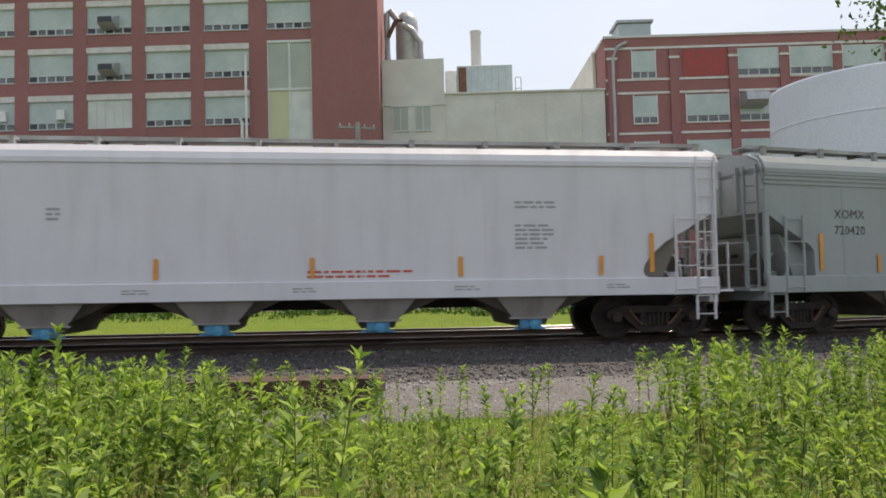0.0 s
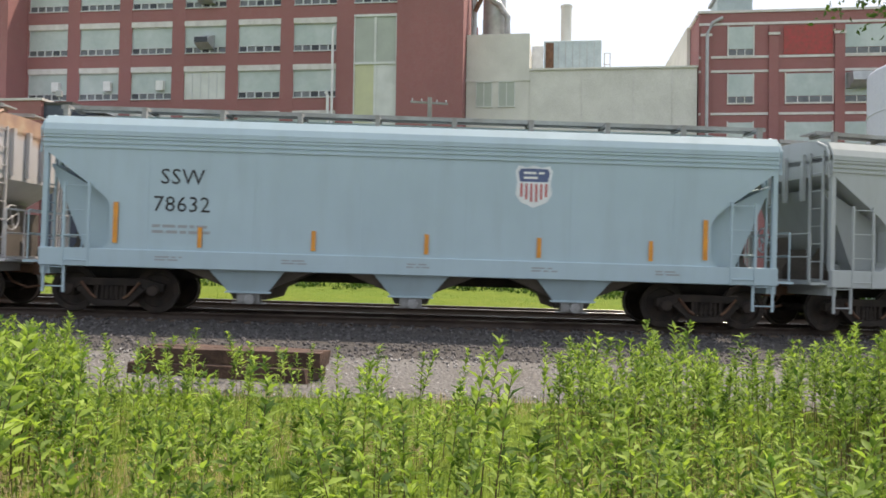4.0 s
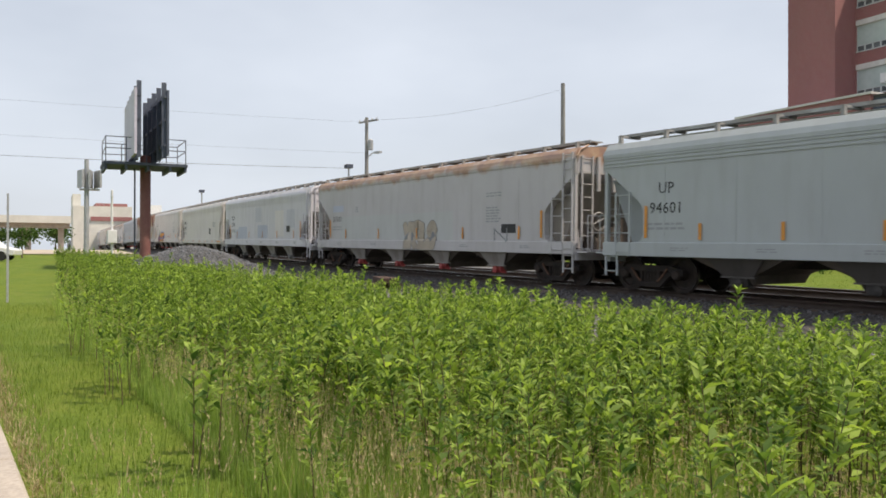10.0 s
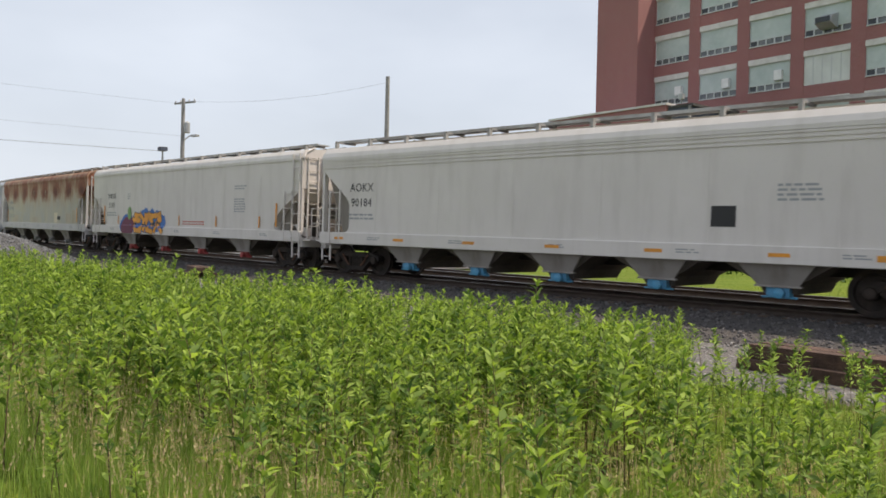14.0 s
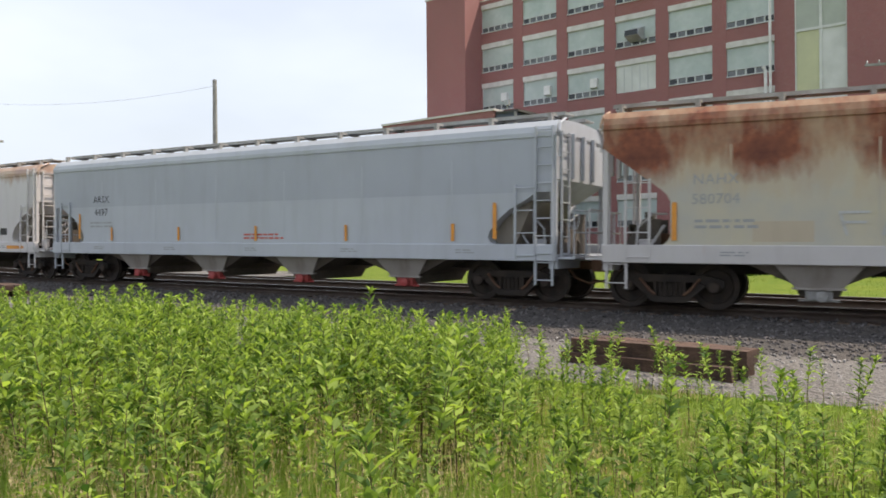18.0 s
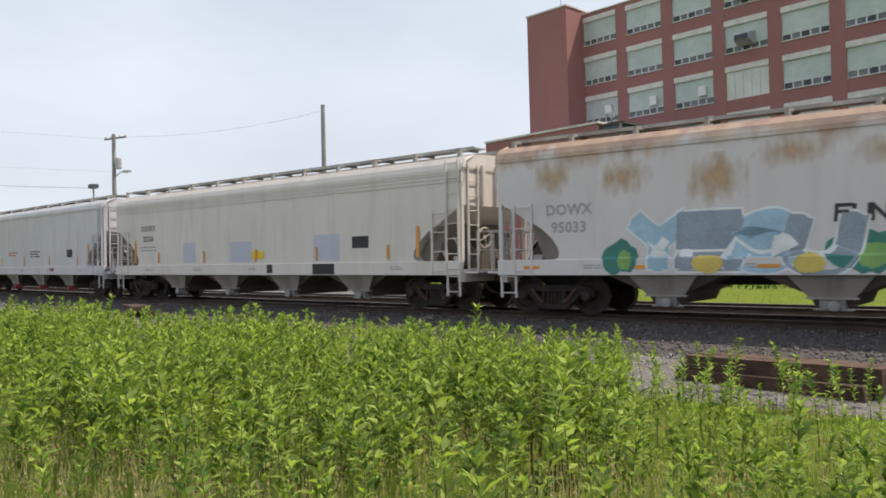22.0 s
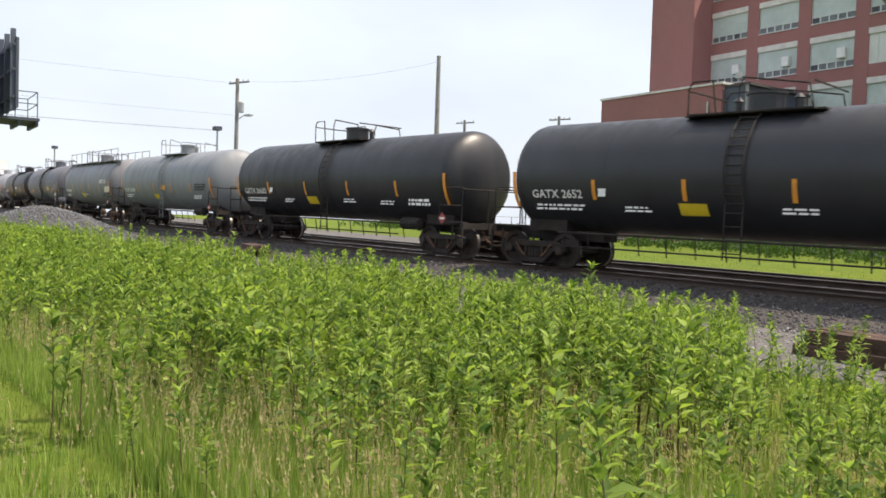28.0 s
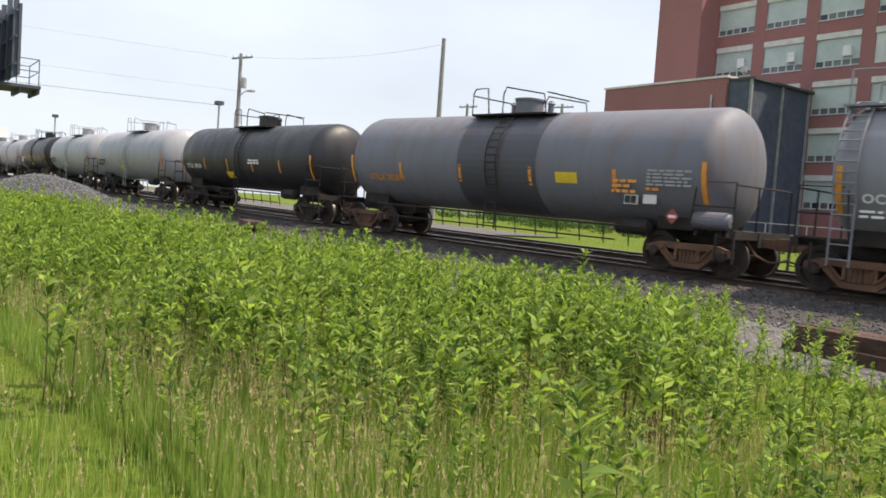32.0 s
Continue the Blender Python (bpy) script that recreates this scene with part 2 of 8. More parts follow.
def leaf_mat(name, a, b, trans=0.45):
    m = mat(name, a, 0.62)
    t, bs = nodes_of(m)
    bs.inputs["Specular IOR Level"].default_value = 0.2
    g = t.nodes.new("ShaderNodeNewGeometry")
    c = ramp(t, g.outputs["Random Per Island"], [(0.0, a), (0.6, tuple((x + y) / 2 for x, y in zip(a, b))), (1.0, b)])
    t.links.new(c, bs.inputs["Base Color"])
    tr = t.nodes.new("ShaderNodeBsdfTranslucent")
    br = mix(t, 1.0, c, (1.25, 1.32, 0.72), "MULTIPLY")
    t.links.new(br, tr.inputs[0])
    ms = t.nodes.new("ShaderNodeMixShader")
    ms.inputs[0].default_value = trans
    t.links.new(bs.outputs[0], ms.inputs[1])
    t.links.new(tr.outputs[0], ms.inputs[2])
    t.links.new(ms.outputs[0], t.nodes["Material Output"].inputs[0])
    return m


M = {}
M["truck_brown"] = mottled("truck_casting", (0.016, 0.012, 0.0105), (0.036, 0.025, 0.019), 2.5, 0.85, 30, 0.3)
M["steel_dark"] = mottled("grimy_steel", (0.013, 0.011, 0.01), (0.034, 0.026, 0.022), 2.5, 0.88, 30, 0.3)
M["steel_rust"] = mottled("rusty_steel", (0.09, 0.045, 0.028), (0.16, 0.085, 0.05), 3, 0.85, 30, 0.4)
M["wheel"] = mottled("wheel_steel", (0.014, 0.011, 0.009), (0.04, 0.026, 0.02), 4, 0.8, 25, 0.2)
M["tread"] = mat("polished_tread", (0.16, 0.15, 0.145), 0.45, 0.8)
M["bearing_blue"] = mat("bearing_cap_blue", (0.06, 0.16, 0.4), 0.5)
M["orange"] = mottled("reflective_orange", (0.75, 0.29, 0.03), (0.6, 0.24, 0.04), 4, 0.45, 60, 0.05)
M["yellow"] = mottled("placard_yellow", (0.75, 0.55, 0.03), (0.65, 0.45, 0.03), 4, 0.5, 60, 0.05)
M["black_paint"] = mat("lettering_black", (0.02, 0.02, 0.022), 0.6)
M["grey_print"] = mat("lettering_grey", (0.3, 0.31, 0.32), 0.6)
M["white_print"] = mat("lettering_white", (0.75, 0.75, 0.74), 0.6)
M["red_print"] = mat("lettering_red", (0.5, 0.1, 0.07), 0.6)
M["gate_red"] = mottled("gate_red", (0.38, 0.05, 0.05), (0.25, 0.06, 0.05), 4, 0.6)
M["gate_blue"] = mottled("gate_blue", (0.06, 0.3, 0.5), (0.08, 0.2, 0.3), 4, 0.6)
M["gate_grey"] = mottled("gate_grey", (0.3, 0.3, 0.3), (0.15, 0.14, 0.13), 4, 0.6)
M["gate_dark"] = mottled("gate_dark", (0.03, 0.027, 0.025), (0.06, 0.05, 0.045), 4, 0.7)
# bay slopes and end webs: their shade is put into this dark colour
M["bay_dark"] = mottled("shaded_bay_sheet", (0.06, 0.052, 0.045), (0.11, 0.09, 0.075), 1.5, 0.8, 20, 0.15)
M["rail"] = mottled("rail_steel", (0.035, 0.022, 0.017), (0.06, 0.04, 0.03), 3, 0.7, 40, 0.2)
M["rail_head"] = mat("rail_head", (0.55, 0.53, 0.5), 0.25, 1.0)
M["tie"] = mottled("creosote_wood", (0.055, 0.036, 0.026), (0.12, 0.08, 0.055), 3, 0.9, 20, 0.6, 0.02)
M["tie_old"] = mottled("weathered_tie", (0.045, 0.025, 0.018), (0.1, 0.056, 0.04), 5, 0.9, 24, 0.8, 0.02)
M["brick"] = brick_wall("red_brick")
M["lintel"] = mottled("painted_lintel", (0.62, 0.6, 0.58), (0.5, 0.48, 0.46), 1.5, 0.8)
M["window"] = mottled("translucent_panel", (0.37, 0.44, 0.43), (0.46, 0.52, 0.51), 0.6, 0.45, 3, 0.02, grain=0.12)
M["sash"] = mottled("dusty_glass", (0.09, 0.1, 0.11), (0.16, 0.17, 0.18), 1.1, 0.2, 3, 0.02, grain=0.1)
M["window_dark"] = mat("dark_glass", (0.02, 0.025, 0.028), 0.12)
M["frame"] = mat("window_frame_grey", (0.5, 0.52, 0.53), 0.6)
M["panel_white"] = mottled("white_panel", (0.6, 0.62, 0.6), (0.5, 0.52, 0.5), 0.8, 0.6)
M["panel_yellow"] = mottled("yellowed_panel", (0.52, 0.53, 0.33), (0.45, 0.46, 0.3), 0.8, 0.6)
M["panel_green"] = mottled("grey_green_panel", (0.38, 0.42, 0.37), (0.34, 0.37, 0.33), 0.8, 0.6)
M["stucco"] = mottled("pale_stucco", (0.62, 0.61, 0.565), (0.54, 0.53, 0.49), 0.5, 0.9, 12, 0.2)
M["silo"] = mottled("silo_white", (0.66, 0.67, 0.78), (0.6, 0.61, 0.72), 0.3, 0.6, 10, 0.05)
M["galv"] = mottled("galvanised", (0.42, 0.43, 0.44), (0.33, 0.34, 0.35), 2, 0.5, 20, 0.1, metal=0.4)
M["white_metal"] = mottled("white_metal", (0.7, 0.7, 0.7), (0.6, 0.6, 0.6), 2, 0.5)
M["unit"] = mottled("rooftop_unit", (0.42, 0.5, 0.52), (0.36, 0.43, 0.46), 1, 0.6, 8, 0.1)
M["pole_wood"] = mottled("pole_wood", (0.21, 0.205, 0.2), (0.3, 0.295, 0.29), 2, 0.9, 20, 0.4)
M["wire"] = mat("wire", (0.04, 0.04, 0.045), 0.6)
M["bb_post"] = mottled("painted_post", (0.17, 0.065, 0.06), (0.22, 0.1, 0.09), 1.5, 0.7)
M["bb_frame"] = mottled("billboard_frame", (0.05, 0.065, 0.095), (0.075, 0.09, 0.125), 1.5, 0.7)
M["bb_back"] = mottled("billboard_back", (0.56, 0.53, 0.63), (0.48, 0.46, 0.55), 0.6, 0.7, 8, 0.05)
M["concrete"] = mottled("concrete", (0.4, 0.35, 0.3), (0.3, 0.265, 0.23), 1.5, 0.9, 30, 0.3)
M["asphalt"] = mottled("asphalt", (0.055, 0.055, 0.055), (0.075, 0.073, 0.07), 1.0, 0.9, 60, 0.4)
M["leaf"] = leaf_mat("plant_leaf", (0.048, 0.108, 0.026), (0.385, 0.505, 0.115), 0.44)
M["stem"] = mottled("plant_stem", (0.09, 0.08, 0.03), (0.1, 0.05, 0.035), 4, 0.7, 60, 0.1)
M["grass"] = leaf_mat("grass_blade", (0.1, 0.165, 0.03), (0.24, 0.3, 0.065), 0.4)
M["tall_grass"] = leaf_mat("tall_grass_blade", (0.165, 0.262, 0.055), (0.38, 0.475, 0.15), 0.5)
M["straw"] = leaf_mat("dry_seed_head", (0.4, 0.31, 0.19), (0.56, 0.47, 0.3), 0.4)
M["litter"] = leaf_mat("dead_grass", (0.24, 0.17, 0.1), (0.48, 0.39, 0.25), 0.25)
M["hedge"] = leaf_mat("hedge_leaf", (0.04, 0.085, 0.02), (0.08, 0.14, 0.03), 0.3)
M["bark"] = mottled("bark", (0.09, 0.07, 0.05), (0.14, 0.11, 0.085), 4, 0.9, 25, 0.6)
M["car_white"] = mat("car_white", (0.7, 0.7, 0.7), 0.3)
M["rubber"] = mat("rubber", (0.02, 0.02, 0.02), 0.8)


def ground_mat():
    m = mat("lawn_soil", (0.1, 0.15, 0.04), 0.95)
    t, bs = nodes_of(m)
    bs.inputs["Specular IOR Level"].default_value = 0.1
    v = coords(t, kind="Object")
    big = noise_of(t, v, 0.12, 5)
    mid = noise_of(t, v, 1.6, 5)
    fine = noise_of(t, v, 28, 4)
    c = ramp(t, mid, [(0.3, (0.078, 0.132, 0.02)), (0.55, (0.115, 0.168, 0.028)), (0.78, (0.165, 0.178, 0.045))])
    c = mix(t, ramp(t, big, [(0.4, grey(0)), (0.7, grey(0.45))]), c, (0.16, 0.185, 0.022))
    c = mix(t, 0.5, c, ramp(t, fine, [(0.25, grey(0.25)), (0.75, grey(0.8))]), "OVERLAY")
    t.links.new(c, bs.inputs["Base Color"])
    bump(t, bs, fine, 0.8, 0.05)
    return m


def stone_mat(name, a, b, stretch=1.0):
    m = mat(name, a, 0.9)
    t, bs = nodes_of(m)
    v = coords(t, kind="Object")
    vo = t.nodes.new("ShaderNodeTexVoronoi")
    vo.inputs["Scale"].default_value = 18
    t.links.new(v, vo.inputs["Vector"])
    sp = t.nodes.new("ShaderNodeSeparateXYZ")
    t.links.new(vo.outputs["Color"], sp.inputs[0])
    c = mix(t, sp.outputs[0], a, b)
    c = mix(t, ramp(t, noise_of(t, v, 0.6, 4), [(0.4, grey(0)), (0.7, grey(0.5))]), c, (0.16, 0.13, 0.11))
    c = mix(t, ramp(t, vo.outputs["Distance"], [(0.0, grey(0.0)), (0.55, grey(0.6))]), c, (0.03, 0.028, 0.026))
    t.links.new(c, bs.inputs["Base Color"])
    bump(t, bs, vo.outputs["Distance"], 0.9, 0.05)
    return m


def loose_stone(name, a, b):
    m = mat(name, a, 0.9)
    t, bs = nodes_of(m)
    g = t.nodes.new("ShaderNodeNewGeometry")
    c = ramp(t, g.outputs["Random Per Island"], [(0.0, a), (0.5, tuple((x + y) / 2 for x, y in zip(a, b))), (1.0, b)])
    c = mix(t, 0.4, c, ramp(t, noise_of(t, coords(t), 30, 3), [(0.3, grey(0.3)), (0.7, grey(0.7))]), "OVERLAY")
    t.links.new(c, bs.inputs["Base Color"])
    return m


M["stain"] = stain_mat("rust_stain", (0.55, 0.33, 0.14))
M["sand"] = mottled("sandy_road", (0.42, 0.36, 0.28), (0.34, 0.29, 0.23), 0.3, 0.95, 12, 0.1)
M["ground"] = ground_mat()
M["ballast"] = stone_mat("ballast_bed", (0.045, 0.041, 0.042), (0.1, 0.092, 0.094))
M["stones"] = loose_stone("ballast_stone", (0.04, 0.037, 0.038), (0.14, 0.128, 0.13))
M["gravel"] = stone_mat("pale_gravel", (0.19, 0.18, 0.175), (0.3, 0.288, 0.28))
M["gravel_stones"] = loose_stone("pale_stone", (0.17, 0.162, 0.158), (0.36, 0.347, 0.338))
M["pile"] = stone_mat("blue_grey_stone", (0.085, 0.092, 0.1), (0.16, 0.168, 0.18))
M["pile_stones"] = loose_stone("pile_stone", (0.08, 0.087, 0.095), (0.2, 0.208, 0.222))


# ---------------------------------------------------------------- mesh helpers
def link_mesh(name, me, material, parent=None, label=""):
    ob = new(name, me)
    if material is not None and not me.materials:
        me.materials.append(material)
    if parent is not None:
        ob.parent = parent
    if label:
        tagged(ob, label)
    return ob


def part(name, bm, material, parent, label="", smooth=False):
    me = bpy.data.meshes.new(name)
    bm.to_mesh(me)
    bm.free()
    if smooth:
        me.polygons.foreach_set("use_smooth", [True] * len(me.polygons))
    return link_mesh(name, me, material, parent, label)


def shared(name, ob, parent, m=None):
    """Another part on the same mesh."""
    o = new(name, ob.data)
    o.parent = parent
    if m is not None:
        o.matrix_basis = m
    return o


def mesh_np(name, verts, faces, material, parent=None, smooth=False):
    """A mesh from arrays; faces all of one size."""
    verts, faces = np.asarray(verts, dtype=np.float32), np.asarray(faces, dtype=np.int32)
    me = bpy.data.meshes.new(name)
    me.vertices.add(len(verts))
    me.vertices.foreach_set("co", verts.ravel())
    k = faces.shape[1]
    me.loops.add(faces.size)
    me.loops.foreach_set("vertex_index", faces.ravel())
    me.polygons.add(len(faces))
    me.polygons.foreach_set("loop_start", np.arange(len(faces), dtype=np.int32) * k)
    me.update(calc_edges=True)
    if smooth:
        me.polygons.foreach_set("use_smooth", np.ones(len(faces), dtype=bool))
    return link_mesh(name, me, material, parent)


def box(bm, x0, x1, y0, y1, z0, z1, m=None):
    vs = [bm.verts.new(m @ Vector(c) if m else c) for c in ((x0, y0, z0), (x1, y0, z0), (x1, y1, z0), (x0, y1, z0), (x0, y0, z1), (x1, y0, z1), (x1, y1, z1), (x0, y1, z1))]
    for f in ((3, 2, 1, 0), (4, 5, 6, 7), (0, 1, 5, 4), (1, 2, 6, 5), (2, 3, 7, 6), (3, 0, 4, 7)):
        bm.faces.new([vs[i] for i in f])


def bevel_all(bm, w, seg=1):
    bmesh.ops.bevel(bm, geom=list(bm.edges), offset=w, segments=seg, affect="EDGES", clamp_overlap=True)


def bar(bm, a, b, r=0.02, n=6):
    """A round bar from a to b."""
    a, b = Vector(a), Vector(b)
    d = b - a
    q = d.to_track_quat("Z", "Y").to_matrix()
    rings = []
    for e in (a, b):
        rings.append([bm.verts.new(e + q @ Vector((r * math.cos(k * 2 * math.pi / n), r * math.sin(k * 2 * math.pi / n), 0))) for k in range(n)])
    for k in range(n):
        bm.faces.new((rings[0][k], rings[0][(k + 1) % n], rings[1][(k + 1) % n], rings[1][k]))
    bm.faces.new(rings[0][::-1])
    bm.faces.new(rings[1])


def tube(bm, pts, r=0.02, n=6):
    """One round sweep through pts."""
    P = [Vector(q) for q in pts]
    rings = []
    for i, q in enumerate(P):
        d = (P[min(i + 1, len(P) - 1)] - P[max(i - 1, 0)]).normalized()
        side = Vector((0, 0, 1)).cross(d)
        if side.length < 0.05:
            side = Vector((1, 0, 0))
        side.normalize()
        up = d.cross(side)
        rings.append([bm.verts.new(q + r * (math.cos(k * 2 * math.pi / n) * side + math.sin(k * 2 * math.pi / n) * up)) for k in range(n)])
    for A, B in zip(rings[:-1], rings[1:]):
        for k in range(n):
            bm.faces.new((A[k], A[(k + 1) % n], B[(k + 1) % n], B[k]))
    bm.faces.new(rings[0][::-1])
    bm.faces.new(rings[-1])


def prism(bm, pts, y0, y1, axis="y"):
    """A closed outline in x, z carried from y0 to y1."""
    def at(p, y):
        return (p[0], y, p[1]) if axis == "y" else (y, p[0], p[1])
    A = [bm.verts.new(at(p, y0)) for p in pts]
    B = [bm.verts.new(at(p, y1)) for p in pts]
    n = len(pts)
    bm.faces.new(A)
    bm.faces.new(B[::-1])
    for k in range(n):
        bm.faces.new((A[k], B[k], B[(k + 1) % n], A[(k + 1) % n]))
    bmesh.ops.recalc_face_normals(bm, faces=bm.faces[:])


def lathe(bm, prof, n=24, m=None, capped=True):
    """Round body about z from (radius, height) pairs."""
    rings = []
    for r, z in prof:
        rings.append([bm.verts.new((m @ Vector((r * math.cos(k * 2 * math.pi / n), r * math.sin(k * 2 * math.pi / n), z))) if m else (r * math.cos(k * 2 * math.pi / n), r * math.sin(k * 2 * math.pi / n), z)) for k in range(n)])
    for a, b in zip(rings[:-1], rings[1:]):
        for k in range(n):
            bm.faces.new((a[k], a[(k + 1) % n], b[(k + 1) % n], b[k]))
    if capped:
        bm.faces.new(rings[0][::-1])
        bm.faces.new(rings[-1])


FONT_CACHE = {}


def text_mesh(s, size, space=1.0, bold=0.0):
    key = (s, size, space, bold)
    if key not in FONT_CACHE:
        cu = bpy.data.curves.new("lettering", "FONT")
        cu.body, cu.size, cu.align_x, cu.align_y, cu.space_character = s, size, "CENTER", "CENTER", space
        cu.extrude, cu.resolution_u, cu.offset = 0.002, 2, bold
        ob = bpy.data.objects.new("lettering", cu)
        scene.collection.objects.link(ob)
        dg = bpy.context.evaluated_depsgraph_get()
        me = bpy.data.meshes.new_from_object(ob.evaluated_get(dg))
        bpy.data.objects.remove(ob)
        FONT_CACHE[key] = me
    return FONT_CACHE[key].copy()

# ---------------------------------------------------------------- ground, track
def build_ground():
    xs = np.concatenate([[-2500, -1200, -600, -350, -220], np.arange(-160, 80.1, 2.0), [120, 220, 400, 900, 2500]])
    ys = np.concatenate([[-2500, -900, -300, -120], np.arange(-40, 90.1, 2.0), [120, 200, 400, 900, 2500]])
    V, F = [], []
    for y in ys:
        for x in xs:
            n = 0.05 * noise.noise((x * 0.2, y * 0.2, 0)) if abs(x) < 150 and abs(y) < 90 else 0
            V.append((x, y, ground_z(x, y) + n - (0.03 if 8 < y < 30 else 0)))
    w = len(xs)
    for j in range(len(ys) - 1):
        for i in range(w - 1):
            F.append((j * w + i, j * w + i + 1, (j + 1) * w + i + 1, (j + 1) * w + i))
    g = mesh_np("ground", V, F, M["ground"], smooth=True)
    tagged(g, "rough green lawn and weedy soil beside the railway", "ground", kind="structure")


def sweep(name, prof, material, u0, u1, step, base=0.0, smooth=False):
    """A cross-section (offset from the track's middle, height over the rail top) carried along the track."""
    us = np.arange(u0, u1 + 0.01, step)
    V, F = [], []
    k = len(prof)
    for u in us:
        for o, z in prof:
            x, y, th = line_at(u, HALF_W + o)
            V.append((x, y, RAIL_Z + slope_z(u) + z + base))
    for i in range(len(us) - 1):
        for j in range(k - 1):
            F.append((i * k + j, (i + 1) * k + j, (i + 1) * k + j + 1, i * k + j + 1))
    return mesh_np(name, V, F, material, smooth=smooth)


def build_track():
    bed = sweep("ballast_bed", [(-6.9, -0.42), (-6.3, -0.37), (-3.4, -0.33), (-2.0, -0.23), (-1.55, -0.17), (1.55, -0.17), (2.0, -0.22), (2.6, -0.2), (5.9, -0.18), (6.4, -0.24), (7.3, -0.42), (8.0, -0.6)], M["ballast"], -330, 110, 3.0)
    tagged(bed, "grey crushed stone ballast bed along the track", "ballast", kind="structure")
    verge = sweep("gravel_verge", [(-9.6, -0.52), (-9.0, -0.345), (-8.2, -0.31), (-6.2, -0.33), (-5.2, -0.345), (-4.9, -0.6)], M["gravel"], -330, 110, 3.0)
    tagged(verge, "pale gravel strip beside the ballast", "gravel", kind="structure")
    prof = [(-0.075, -0.18), (-0.075, -0.168), (-0.015, -0.14), (-0.01, -0.05), (-0.036, -0.038), (-0.036, -0.004), (0.036, -0.004), (0.036, -0.038), (0.01, -0.05), (0.015, -0.14), (0.075, -0.168), (0.075, -0.18)]
    for o in (-0.755, 0.755, 3.545, 5.055):
        r = sweep("rail", [(o + a, b) for a, b in prof], M["rail"], -330, 110, 3.0)
        tagged(r, "brown rusty steel rail with a polished head", "rail", group="rails of the track")
        head = sweep("rail_head", [(o - 0.034, -0.003), (o - 0.03, 0.0), (o + 0.03, 0.0), (o + 0.034, -0.003)], M["rail_head"], -330, 110, 3.0)
        head.parent = r
    bm = bmesh.new()
    box(bm, -0.115, 0.115, -1.3, 1.3, -0.36, -0.165)
    bevel_all(bm, 0.015)
    first = None
    for i in range(150):
        u = -58 + i * 0.52
        x, y, th = line_at(u)
        m = pose(x, y, RAIL_Z + slope_z(u) + 0.015, 0, 0, math.degrees(th) + (i * 37 % 7 - 3) * 0.2)
        if first is None:
            first = part("crosstie", bm, M["tie"], None)
            first.matrix_basis = m
            tagged(first, "dark creosoted wooden crosstie under the rails", "crosstie", group="crossties of the track")
        else:
            copy_thing(first, m)


def stones(name, material, count, seed, u0, u1, o0, o1, size, zf, label):
    """Loose stones on the bed; zf gives the height over the rail top by the offset."""
    rng = np.random.RandomState(seed)
    base = np.array([(1, 0, 0), (-1, 0, 0), (0, 1, 0), (0, -1, 0), (0, 0, 1), (0, 0, -1)], dtype=float)
    fac = np.array([(0, 2, 4), (2, 1, 4), (1, 3, 4), (3, 0, 4), (2, 0, 5), (1, 2, 5), (3, 1, 5), (0, 3, 5)])
    V = np.zeros((count, 6, 3))
    for i in range(count):
        u, o = rng.uniform(u0, u1), rng.uniform(o0, o1)
        x, y, th = line_at(u, HALF_W + o)
        s = size * rng.uniform(0.6, 1.5)
        q = Euler(rng.uniform(0, 6.28, 3)).to_matrix()
        b = base * rng.uniform(0.6, 1.2, (6, 1)) * s
        V[i] = b @ np.array(q).T + (x, y, RAIL_Z + slope_z(u) + zf(o) + s * 0.25)
    F = (fac[None] + 6 * np.arange(count)[:, None, None]).reshape(-1, 3)
    return tagged(mesh_np(name, V.reshape(-1, 3), F, material), label, "stones", kind="stuff")


def bed_z(o):
    for (a, za), (b, zb) in zip(((-6.9, -0.42), (-6.3, -0.37), (-3.4, -0.33), (-2.0, -0.23), (-1.55, -0.17), (1.55, -0.17)), ((-6.3, -0.37), (-3.4, -0.33), (-2.0, -0.23), (-1.55, -0.17), (1.55, -0.17), (4, -0.5))):
        if a <= o <= b:
            return za + (zb - za) * (o - a) / (b - a)
    return -0.33


build_ground()
build_track()
stones("ballast_stones", M["stones"], 15000, 3, -45, 16, -5.4, -0.8, 0.034, bed_z, "loose dark grey ballast stones")
stones("verge_stones", M["gravel_stones"], 7000, 4, -40, 16, -9.2, -5.0, 0.024, lambda o: -0.33, "loose pale gravel stones")


# ---------------------------------------------------------------- buildings
PITCH, COL0, COLW, FACE_Y = 3.93, -46.25, 4.87, 64.0
WIN_W = 3.72


def empty(name, x=0, y=0, z=0, rz=0):
    e = new(name)
    e.matrix_basis = pose(x, y, z, 0, 0, rz)
    return e


def solid(name, material, parent, *boxes, bevel=0.0, label=""):
    bm = bmesh.new()
    for b in boxes:
        box(bm, *b)
    if bevel:
        bevel_all(bm, bevel)
    return part(name, bm, material, parent, label)


